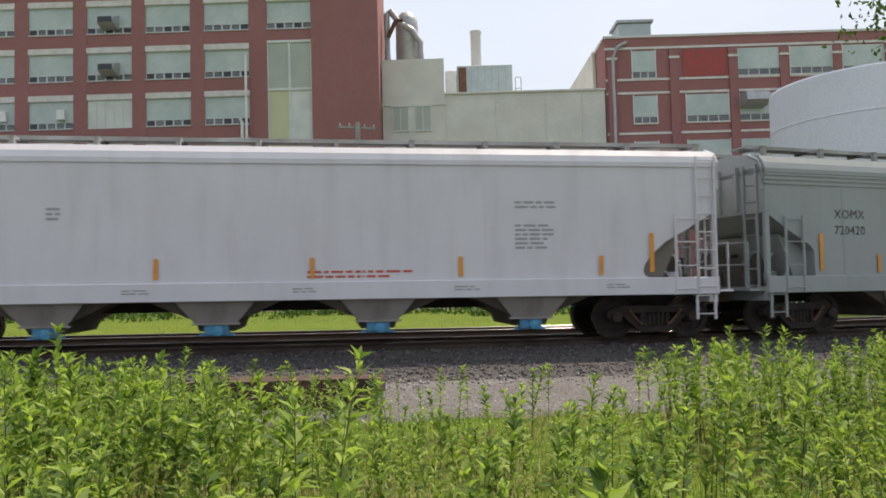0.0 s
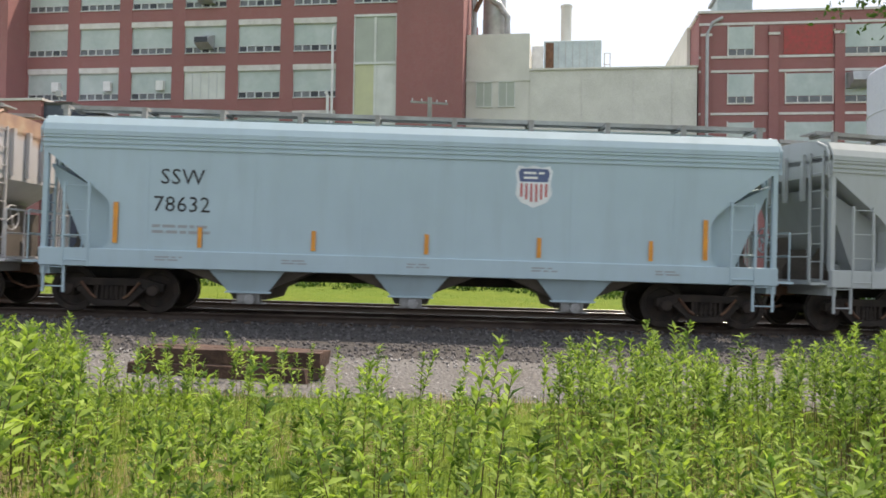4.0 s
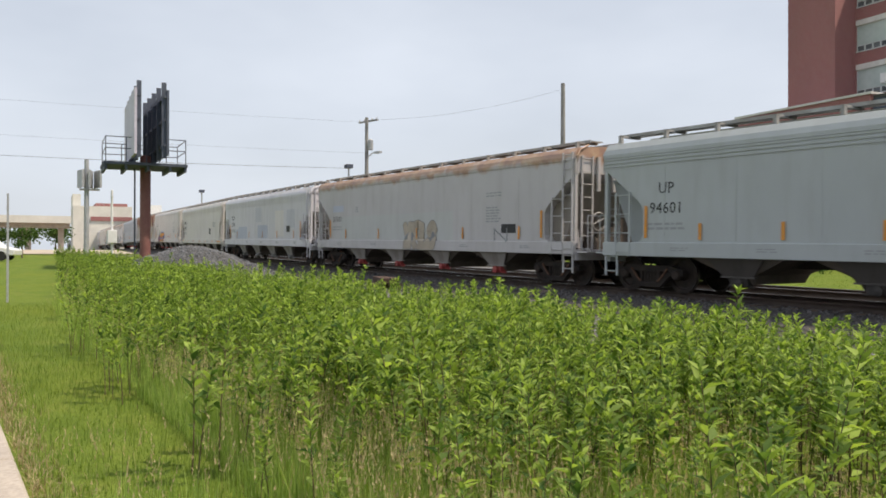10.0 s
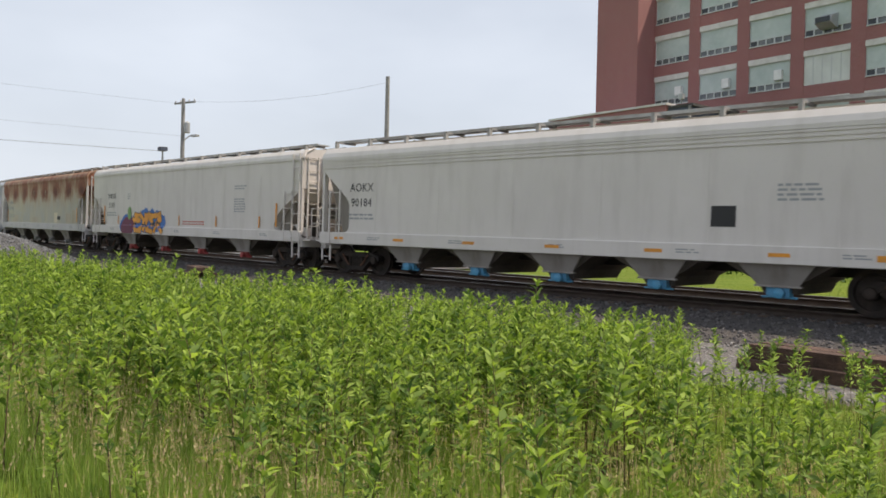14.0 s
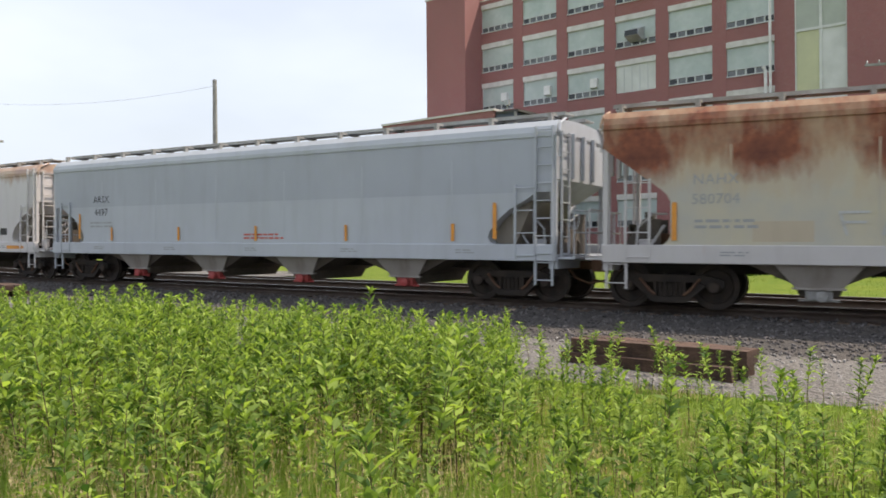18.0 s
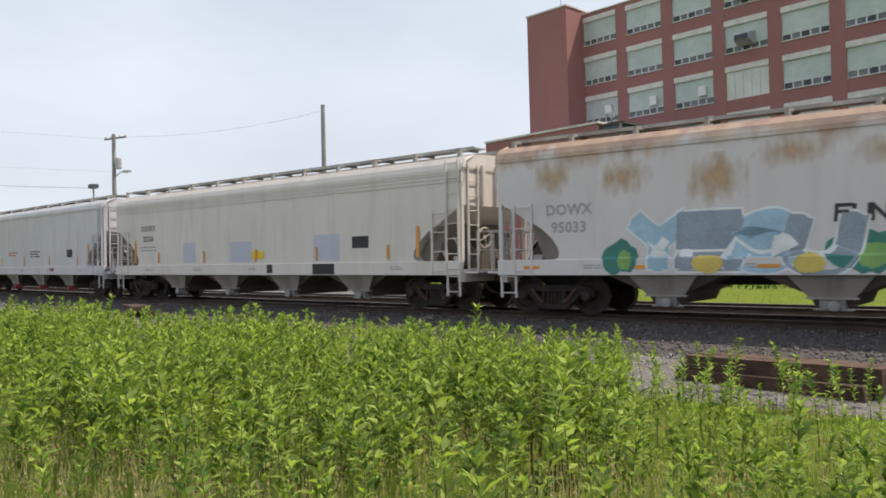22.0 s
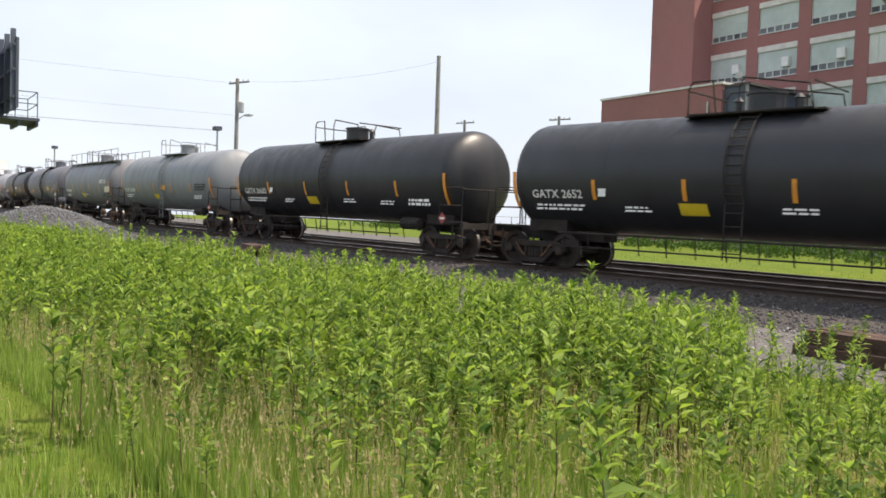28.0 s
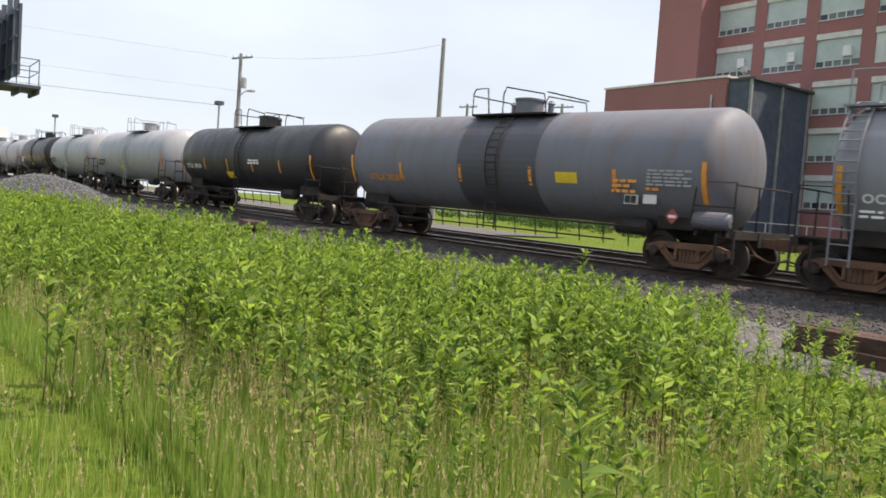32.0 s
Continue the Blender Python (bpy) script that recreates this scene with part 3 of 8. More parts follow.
def window_unit(parent, x0, z0, w=WIN_W, h=2.38, y=FACE_Y, sashes=5, panel="window"):
    """A translucent panel over a row of dark sashes, in a frame; x0, z0 is its lower left corner."""
    win = solid("window", M[panel], parent, (x0 + 0.04, x0 + w - 0.04, y + 0.16, y + 0.2, z0 + 0.62, z0 + h - 0.04))
    sash = w / sashes
    bm = bmesh.new()
    box(bm, x0 + 0.04, x0 + w - 0.04, y + 0.18, y + 0.22, z0 + 0.05, z0 + 0.58)
    part("sash_glass", bm, M["sash"], win, "dusty dark glass panes")
    for k in range(sashes):
        if (int(x0 * 7) + int(z0 * 3) + k * 5) % 11 < 3:
            solid("open_pane", M["window_dark"], win, (x0 + k * w / sashes + 0.09, x0 + (k + 1) * w / sashes - 0.09, y + 0.165, y + 0.178, z0 + 0.08, z0 + 0.54))
    bm = bmesh.new()
    for a, b, c, d in ((x0, x0 + 0.05, z0, z0 + h), (x0 + w - 0.05, x0 + w, z0, z0 + h), (x0 + 0.05, x0 + w - 0.05, z0, z0 + 0.05), (x0 + 0.05, x0 + w - 0.05, z0 + 0.57, z0 + 0.64), (x0 + 0.05, x0 + w - 0.05, z0 + h - 0.05, z0 + h)):
        box(bm, a, b, y + 0.1, y + 0.16, c, d)
    box(bm, x0, x0 + w, y - 0.06, y + 0.1, z0, z0 + 0.09)
    for k in range(1, sashes):
        box(bm, x0 + k * sash - 0.06, x0 + k * sash + 0.06, y + 0.1, y + 0.16, z0 + 0.05, z0 + 0.57)
    part("window_frame", bm, M["frame"], win)
    return win


def build_factory():
    b = tagged(empty("factory_building", 0, 0, 0), "tall red brick factory with wide pale windows and white lintels", "building")
    top = 26.43
    rows = [21.66 + PITCH - PITCH * k for k in range(6)]      # glass tops
    # brick piers between the columns, spandrels between the rows
    bm = bmesh.new()
    edges = [-46.95] + [COL0 + COLW * c for c in range(7)]
    box(bm, -46.95, COL0, FACE_Y, FACE_Y + 0.7, -2, top)
    for c in range(6):
        x1 = COL0 + COLW * c + WIN_W
        x2 = COL0 + COLW * (c + 1) + (0.35 if c == 5 else 0)
        box(bm, x1, x2, FACE_Y, FACE_Y + 0.7, -2, top)
    xa, xb = -16.7, -13.0
    cols = [(COL0 + COLW * c, COL0 + COLW * c + WIN_W) for c in range(6)] + [(xa, xb)]
    for c, (x0, x1) in enumerate(cols):
        box(bm, x0, x1, FACE_Y + 0.003, FACE_Y + 0.7, rows[0] + 0.5, top)
        for k, z in enumerate(rows):
            lo = rows[k + 1] + 0.48 if k < 5 else -2
            if c == 6 and k:
                continue
            box(bm, x0, x1, FACE_Y + 0.02, FACE_Y + 0.7, lo, z - 2.38)
    part("wall_front", bm, M["brick"], b)
    solid("wall_rear", M["brick"], b, (-51, -8, 82, 82.5, -2, top), (-46.9, -46.5, 65, 82, -2, top - 0.1))
    solid("roof", M["asphalt"], b, (-46.6, -13, FACE_Y + 0.7, 82, top - 0.5, top - 0.3))
    solid("coping", M["lintel"], b, (-46.95, -13, FACE_Y - 0.08, FACE_Y + 0.8, top, top + 0.1))
    bm = bmesh.new()
    box(bm, xb, -7.46, FACE_Y - 0.15, FACE_Y + 7, -2, 31.5)
    part("stair_tower", bm, M["brick"], b)
    bm = bmesh.new()
    box(bm, -51.3, -46.4, 61.4, 70, -2, 26.85)
    part("corner_tower", bm, M["brick"], b)
    solid("tower_coping", M["lintel"], b, (-51.4, -46.3, 61.3, 70.1, 26.85, 27.0))
    for c, (x0, x1) in enumerate(cols):
        for k, z in enumerate(rows):
            if c == 6 and 1 <= k <= 4:
                continue
            solid("lintel", M["lintel"], b, (x0 - 0.02, x1 + 0.02, FACE_Y - 0.04, FACE_Y + 0.4, z, z + 0.48), bevel=0.01)
            if c == 3 and k == 2:
                w = solid("window", M["panel_white"], b, (x0, x1, FACE_Y + 0.1, FACE_Y + 0.16, z - 2.38, z), label="boarded window of white panels")
                for j in range(1, 5):
                    solid("batten", M["frame"], w, (x0 + j * 0.74 - 0.03, x0 + j * 0.74 + 0.03, FACE_Y + 0.07, FACE_Y + 0.1, z - 2.3, z - 0.05))
            else:
                window_unit(b, x0, z - 2.38, x1 - x0)
                if k == 2 and c < 3 or k == 3 and c in (0, 1, 3):
                    solid("air_conditioner", M["white_metal"], b, (x0 + 2.4, x0 + 3.1, FACE_Y - 0.25, FACE_Y + 0.16, z - 1.6, z - 0.75), bevel=0.03)
    # panelled bay
    for z0, z1, left, right in ((18.3, 22.1, "panel_green", "panel_green"), (13.2, 18.1, "panel_yellow", "panel_white"), (5.0, 9.0, "panel_white", "panel_white")):
        for n, (x0, x1, mm) in enumerate(((xa + 0.12, xa + 1.75, left), (xa + 1.95, xb - 0.12, right))):
            solid("bay_panel", M[mm], b, (x0, x1, FACE_Y + 0.1, FACE_Y + 0.16, z0, z1))
        solid("bay_frame", M["panel_white"], b, (xa, xa + 0.12, FACE_Y + 0.02, FACE_Y + 0.18, z0, z1), (xa + 1.75, xa + 1.95, FACE_Y + 0.02, FACE_Y + 0.18, z0, z1), (xb - 0.12, xb, FACE_Y + 0.02, FACE_Y + 0.18, z0, z1), (xa, xb, FACE_Y, FACE_Y + 0.18, z1, z1 + 0.2))
    for z0, z1 in ((9.6, 12.6), (1.0, 4.4)):
        # a dark sheet stands for the shade inside the open doorway
        solid("dark_opening", M["window_dark"], b, (xa + 0.15, xa + 1.9, FACE_Y + 0.25, FACE_Y + 0.3, z0, z1))
        solid("bay_panel", M["panel_white"], b, (xa + 1.95, xb, FACE_Y + 0.1, FACE_Y + 0.16, z0 - 0.4, z1 + 0.4))
    for za, zb in ((12.6, 13.2), (9.0, 9.6), (4.4, 5.0), (-2, 1.0)):
        solid("bay_slab", M["panel_white"], b, (xa, xb, FACE_Y + 0.03, FACE_Y + 0.3, za, zb))
    solid("bay_backing", M["window_dark"], b, (xa, xb, FACE_Y + 0.5, FACE_Y + 0.6, -2, 22.1))
    # slanting vent hoods
    for k in (0, 1):
        z = rows[k] - 0.75
        bm = bmesh.new()
        prism(bm, [(FACE_Y + 0.2, z), (FACE_Y - 1.0, z - 0.45), (FACE_Y - 1.15, z - 0.95), (FACE_Y - 0.2, z - 1.25), (FACE_Y + 0.2, z - 1.25)], COL0 + COLW * 3 + 1.35, COL0 + COLW * 3 + 2.65, "x")
        h = part("vent_hood", bm, M["galv"], b)
        # the hood is solid; this dark plate paints the shade of its mouth
        solid("hood_mouth", M["window_dark"], h, (COL0 + COLW * 3 + 1.42, COL0 + COLW * 3 + 2.58, FACE_Y - 1.19, FACE_Y - 1.16, z - 0.92, z - 0.5))
    bm = bmesh.new()
    tube(bm, [(-18.35, 63.5, 4), (-18.35, 63.5, 20.9), (-18.2, 63.5, 21.2)], 0.11, 8)
    part("vent_pipe", bm, M["white_metal"], b, "white vertical vent pipe on brackets")
    bm = bmesh.new()
    tube(bm, [(-18.7, 63.45, 4), (-18.7, 63.45, 15.4), (-18.85, 63.3, 15.7)], 0.13, 8)
    part("vent_pipe", bm, M["white_metal"], b)
    bm = bmesh.new()
    bar(bm, (-48.2, 63, 26.9), (-48.2, 63, 28.2), 0.04)
    part("mast", bm, M["galv"], b)


def build_annex():
    a = tagged(empty("brick_annex"), "low red brick annex with a dark side porch", "building")
    bm = bmesh.new()
    box(bm, -51.5, -38.6, 55, 63.9, -1, 13.5)
    part("wall", bm, M["brick"], a)
    solid("coping", M["lintel"], a, (-51.6, -38.5, 54.9, 63.9, 13.5, 13.68))
    solid("roof", M["asphalt"], a, (-38.5, -36.2, 55.2, 63.9, 13.2, 13.4))
    bm = bmesh.new()
    box(bm, -38.59, -36.5, 55.3, 63.9, -1, 13.2)
    part("dark_porch", bm, M["bb_frame"], a, "dark side porch")
    for x, y in ((-36.45, 55.2), (-36.45, 59.5), (-36.45, 63.5)):
        solid("porch_post", M["pole_wood"], a, (x - 0.1, x + 0.1, y - 0.1, y + 0.1, -1, 13.2))
    solid("floodlight", M["galv"], a, (-37.3, -36.9, 54.8, 55.1, 13.75, 14.2), (-37.15, -37.05, 54.9, 55.0, 13.4, 13.8))
    solid("conduit", M["galv"], a, (-39.9, -39.75, 54.85, 54.95, 1.0, 12.2))


def build_middle():
    b = tagged(empty("pale_building"), "pale stucco industrial block with two small windows and rooftop plant", "building")
    solid("wall", M["stucco"], b, (-7.4, -2.1, 66.0, 82, -2, 20.95), (-2.1, 11.5, 66.15, 82, -2, 17.85))
    solid("parapet", M["stucco"], b, (-7.45, -2.05, 65.92, 66.3, 16.95, 17.2), (-2.1, 11.55, 66.0, 66.5, 17.85, 18.0))
    for x in (-6.5, -4.6):
        w = solid("window", M["panel_green"], b, (x, x + 1.25, 65.95, 66.05, 14.85, 16.85))
        solid("window_frame", M["panel_white"], w, (x - 0.08, x, 65.9, 66.1, 14.75, 16.95), (x + 1.25, x + 1.33, 65.9, 66.1, 14.75, 16.95), (x, x + 1.25, 65.9, 66.1, 16.85, 16.95), (x, x + 1.25, 65.9, 66.1, 14.75, 14.85), (x + 0.58, x + 0.66, 65.9, 66.1, 14.85, 16.85))
    for x in (2.2, 6.4, 9.5):
        solid("wall_joint", M["lintel"], b, (x, x + 0.06, 66.11, 66.15, 0, 17.8))
    u = tagged(empty("rooftop_unit"), "blue-grey rooftop cooling unit with a rusty louvre", "cooling unit")
    solid("casing", M["unit"], u, (-0.95, 4.05, 70, 74, 17.8, 21.4), bevel=0.05)
    solid("louvre", M["steel_rust"], u, (-0.8, -0.1, 69.9, 69.98, 18.6, 21.2))
    for k in range(6):
        solid("panel_seam", M["galv"], u, (0.3 + k * 0.62, 0.34 + k * 0.62, 69.95, 69.99, 18.2, 21.3))
    bm = bmesh.new()
    for x in (4.3, 4.8):
        bar(bm, (x, 70, 17.8), (x, 70, 20.2), 0.04)
    bar(bm, (4.3, 70, 20.2), (4.8, 70, 20.2), 0.04)
    bar(bm, (4.3, 70, 19.2), (4.8, 70, 19.2), 0.04)
    part("guard_rail", bm, M["galv"], u)
    c = tagged(empty("chimney_stack"), "pale round steel chimney stack", "chimney")
    bm = bmesh.new()
    lathe(bm, [(0.5, 17.8), (0.5, 25.9), (0.56, 25.9), (0.56, 26.1), (0.44, 26.1)], 20, Matrix.Translation((1.05, 75, 0)))
    part("flue", bm, M["stucco"], c, smooth=False)
    d = tagged(empty("rooftop_duct"), "round grey dust collector with curved duct pipes", "duct")
    bm = bmesh.new()
    lathe(bm, [(0.25, 20.9), (1.0, 21.6), (1.0, 24.6), (0.95, 25.3), (0.6, 25.9), (0.1, 26.1)], 20, Matrix.Translation((-5.3, 69, 0)))
    part("collector", bm, M["galv"], d, smooth=True)
    bm = bmesh.new()
    tube(bm, [(-7.0, 68, 21), (-7.0, 68, 25.6), (-6.7, 68, 25.9), (-5.9, 68, 24.8), (-4.8, 68, 24.1), (-4.1, 68, 23.0), (-4.0, 68, 21)], 0.28, 10)
    part("duct_pipe", bm, M["galv"], d)
    bm = bmesh.new()
    tube(bm, [(-6.9, 67.8, 23.5), (-6.2, 67.8, 24.9), (-5.6, 67.8, 25.0)], 0.2, 8)
    part("rusty_pipe", bm, M["steel_rust"], d)
    solid("duct_stand", M["galv"], d, (-6.3, -6.1, 68.6, 68.8, 20.9, 23), (-4.5, -4.3, 68.6, 68.8, 20.9, 23))
    solid("small_box", M["white_metal"], u, (-2.0, -1.0, 70, 71, 17.8, 21.0), bevel=0.05)


def build_east():
    b = tagged(empty("brick_warehouse"), "red brick warehouse with pale belts and a roof penthouse", "building")
    solid("wall", M["brick"], b, (11.6, 75, 66.0, 66.6, -2, 22.2), (11.6, 12.1, 66.6, 95, -2, 22.1))
    solid("rear", M["brick"], b, (12.1, 75, 94.5, 95, -2, 22.0))
    solid("coping", M["lintel"], b, (11.5, 75, 65.9, 66.7, 22.2, 22.4), (11.45, 12.2, 66.7, 95, 22.1, 22.35))
    solid("roof", M["asphalt"], b, (12.1, 75, 66.6, 94.5, 21.4, 21.6))
    for z in (21.2, 18.5, 17.35, 13.9):
        solid("belt_course", M["lintel"], b, (11.58, 75, 65.93, 66.0, z, z + 0.2))
    for k in range(12):
        x = 13.9 + (0 if k == 0 else 0) + k * 4.45
        w = 1.9 if k == 0 else 3.5
        for z in (18.75, 14.9, 11.0, 7.1):
            if k == 1 and z == 18.75:
                solid("red_panel", M["gate_red"], b, (x - 0.2, x + w, 65.94, 65.99, z, z + 2.3), label="dark red blank panel")
                continue
            win = solid("window", M["window"], b, (x, x + w, 65.95, 65.99, z + 0.5, z + 2.3))
            solid("sash_glass", M["sash"], win, (x, x + w, 65.945, 65.98, z, z + 0.46))
            for xx in (x - 0.1, x + w):
                solid("jamb", M["lintel"], win, (xx, xx + 0.1, 65.92, 65.98, z, z + 2.4))
            solid("window_sill", M["lintel"], win, (x - 0.1, x + w + 0.1, 65.9, 65.99, z - 0.14, z - 0.01))
            for q in range(1, max(3, int(w / 0.8))):
                xx = x + q * w / max(3, int(w / 0.8))
                solid("mullion", M["lintel"], win, (xx - 0.035, xx + 0.035, 65.925, 65.94, z, z + 0.48))
    for x in (11.75, 17.0, 22.0, 26.3, 30.8, 35.2):
        solid("pilaster", M["brick"], b, (x, x + 0.75, 65.8, 65.93, -2, 21.1))
        solid("pilaster_cap", M["lintel"], b, (x - 0.08, x + 0.83, 65.72, 65.8, 20.3, 20.5))
    solid("side_parapet", M["stucco"], b, (11.3, 11.56, 70, 95, 17.6, 22.3))
    for x in (22.9, 33.0):
        bm = bmesh.new()
        prism(bm, [(66.0, 17.2), (64.6, 17.0), (64.4, 16.3), (65.2, 15.9), (66.0, 15.9)], x, x + 1.9, "x")
        part("vent_hood", bm, M["galv"], b)
    p = tagged(empty("roof_penthouse"), "small pale metal penthouse on the roof", "penthouse")
    solid("housing", M["unit"], p, (14.2, 17.2, 72, 75, 21.6, 25.5), bevel=0.08)
    solid("cap", M["galv"], p, (14.0, 17.4, 71.8, 75.2, 25.5, 25.75))
    bm = bmesh.new()
    tube(bm, [(12.2, 65.8, 2), (12.2, 65.8, 20.5), (12.6, 65.8, 21.4), (13.4, 65.8, 21.8)], 0.14, 8)
    part("downpipe", bm, M["galv"], b)
    s = tagged(empty("storage_tank", 22.4, 43.4, ground_z(22, 43)), "large white cylindrical storage tank", "storage tank")
    bm = bmesh.new()
    lathe(bm, [(6.0, -0.5), (6.0, 12.2), (5.94, 12.3), (5.8, 12.32), (0.2, 12.35)], 64)
    part("shell", bm, M["silo"], s, smooth=False)
    for z in (3.2, 6.6, 10.0):
        bm = bmesh.new()
        lathe(bm, [(6.01, z), (6.03, z + 0.02), (6.03, z + 0.08), (6.01, z + 0.1)], 64)
        part("weld_ring", bm, M["silo"], s)


build_factory()
build_annex()
build_middle()
build_east()

# ---------------------------------------------------------------- the train
TRAIN = []          # (car, u of its middle at 0 s)


def facing(x, z, y=-1.53):
    """The pose of flat work on the near side of a car."""
    return pose(x, y, z, 90, 0, 0)


def lettering(car, s, x, z, size, material="black_paint", y=-1.535, space=1.05, bold=0.0):
    me = text_mesh(s, size, space, bold)
    o = link_mesh("lettering", me, M[material], car)
    o.matrix_basis = facing(x, z, y)
    return o


def print_block(car, x, z, w, rows, h=0.045, gap=0.045, material="grey_print", y=-1.532, seed=0, frame_on=False):
    """Small print as plain bars."""
    rng = random.Random(seed * 7 + rows)
    bm = bmesh.new()
    for r in range(rows):
        zz = z - r * (h + gap)
        xx = x
        while xx < x + w * rng.uniform(0.75, 1.0) - 0.02:
            ww = min(rng.uniform(0.08, 0.3), x + w - xx)
            box(bm, xx, xx + ww, y - 0.002, y, zz - h, zz)
            xx += ww + 0.05
    return tagged(part("small_print", bm, M[material], car), kind="stuff")


def plate(name, car, x0, x1, z0, z1, material, y=-1.531, label=""):
    bm = bmesh.new()
    box(bm, x0, x1, y - 0.004, y, z0, z1)
    return part(name, bm, M[material] if isinstance(material, str) else material, car, label)


MESHES = {}


def cached(key, make):
    if key not in MESHES:
        bm = bmesh.new()
        make(bm)
        me = bpy.data.meshes.new(key if isinstance(key, str) else key[0])
        bm.to_mesh(me)
        bm.free()
        MESHES[key] = me
    return MESHES[key]


def put(name, key, make, material, parent, m=None, label=""):
    me = cached(key, make)
    if not me.materials:
        me.materials.append(material)
    o = new(name, me)
    o.parent = parent
    if m is not None:
        o.matrix_basis = m
    if label:
        tagged(o, label)
    return o


def mk_wheel(bm):
    R = Matrix.Rotation(math.pi / 2, 4, "X")
    lathe(bm, [(0.02, -0.09), (0.14, -0.1), (0.15, -0.05), (0.36, -0.03), (0.38, -0.075), (0.455, -0.07), (0.458, 0.03), (0.485, 0.045), (0.485, 0.07), (0.37, 0.07), (0.35, 0.02), (0.15, 0.03), (0.13, 0.08), (0.02, 0.08)], 28, R)


def mk_tread(bm):
    R = Matrix.Rotation(math.pi / 2, 4, "X")
    lathe(bm, [(0.442, -0.0735), (0.4535, -0.0728), (0.4595, -0.066), (0.4605, 0.028), (0.458, 0.031)], 36, R, capped=False)


def mk_side_frame(bm):
    # cast frame: arch over the journals with two windows
    y0, y1 = -0.09, 0.09
    for pts in ([(-1.1, 0.44), (-1.1, 0.6), (-0.72, 0.7), (0.72, 0.7), (1.1, 0.6), (1.1, 0.44), (0.78, 0.47), (0.62, 0.55), (-0.62, 0.55), (-0.78, 0.47)],
                [(-0.74, 0.48), (-0.6, 0.54), (-0.22, 0.24), (0.22, 0.24), (0.6, 0.54), (0.74, 0.48), (0.34, 0.12), (-0.34, 0.12)]):
        prism(bm, pts, y0, y1)
    for x in (-0.33, 0.27):
        box(bm, x, x + 0.06, y0, y1, 0.24, 0.56)
    for k in range(-2, 3):
        lathe(bm, [(0.05, 0.25), (0.055, 0.3), (0.05, 0.35), (0.055, 0.42), (0.05, 0.47), (0.05, 0.54)], 8, Matrix.Translation((k * 0.105, 0, 0)))


def mk_cap(bm):
    R = Matrix.Rotation(math.pi / 2, 4, "X")
    lathe(bm, [(0.135, -0.08), (0.135, 0.05), (0.11, 0.09), (0.05, 0.1)], 14, R)


def mk_bolster(bm):
    box(bm, -0.2, 0.2, -1.0, 1.0, 0.34, 0.66)
    box(bm, -0.28, 0.28, -0.3, 0.3, 0.66, 0.78)
    for x in (-0.889, 0.889):
        bar(bm, (x, -0.75, 0.457), (x, 0.75, 0.457), 0.085, 10)


def mk_cross_bar(bm):
    box(bm, 0.329, 0.389, -0.8, 0.8, 0.3, 0.42)


def mk_lever(bm):
    tube(bm, [(0.62, 0, 0.62), (0.4, 0, 0.36), (0.29, 0, 0.28)], 0.03, 6)


def truck(car, x, cap="wheel", body="truck_brown"):
    t = put("truck", "bolster", mk_bolster, M["steel_dark"], car, pose(x, 0, 0))
    for y in (-1.0, 1.0):
        put("side_frame", ("side_frame", body), mk_side_frame, M[body], t, pose(0, y, 0))
        for ax in (-0.889, 0.889):
            put("wheel", "wheel", mk_wheel, M["wheel"], t, pose(ax, 0.755 * (1 if y > 0 else -1), 0.4605, 0, 0, 0 if y < 0 else 180))
            put("wheel_tread", "tread", mk_tread, M["tread"], t, pose(ax, 0.755 * (1 if y > 0 else -1), 0.4605, 0, 0, 0 if y < 0 else 180))
            put("bearing_cap", ("bearing", cap), mk_cap, M[cap], t, pose(ax, y * 1.06, 0.457, 0, 0, 0 if y < 0 else 180))
        put("brake_lever", "brake_lever", mk_lever, M["steel_rust"], t, pose(0, -1.12, 0, 0, 0, 0 if y < 0 else 180))
    for turn in (0, 180):
        put("brake_beam", "brake_beam", mk_cross_bar, M["steel_dark"], t, pose(0, 0, 0, 0, 0, turn))


def mk_coupler(bm):
    box(bm, 0, 0.95, -0.1, 0.1, 0.74, 0.94)
    box(bm, 0.78, 1.08, -0.16, 0.16, 0.7, 0.98)
    box(bm, 1.0, 1.14, -0.2, -0.06, 0.7, 0.98)
    tube(bm, [(0.2, -0.35, 0.85), (0.45, -0.38, 0.55), (0.75, -0.3, 0.42), (1.15, -0.2, 0.5)], 0.03, 6)


def mk_ladder(h, w=0.42):
    def f(bm):
        for x in (-w / 2, w / 2):
            box(bm, x - 0.025, x + 0.025, -0.02, 0.02, 0, h)
        k = max(2, int(h / 0.36))
        for i in range(k):
            z = 0.12 + i * (h - 0.2) / (k - 1)
            bar(bm, (-w / 2, -0.02, z), (w / 2, -0.02, z), 0.014, 5)
    return f


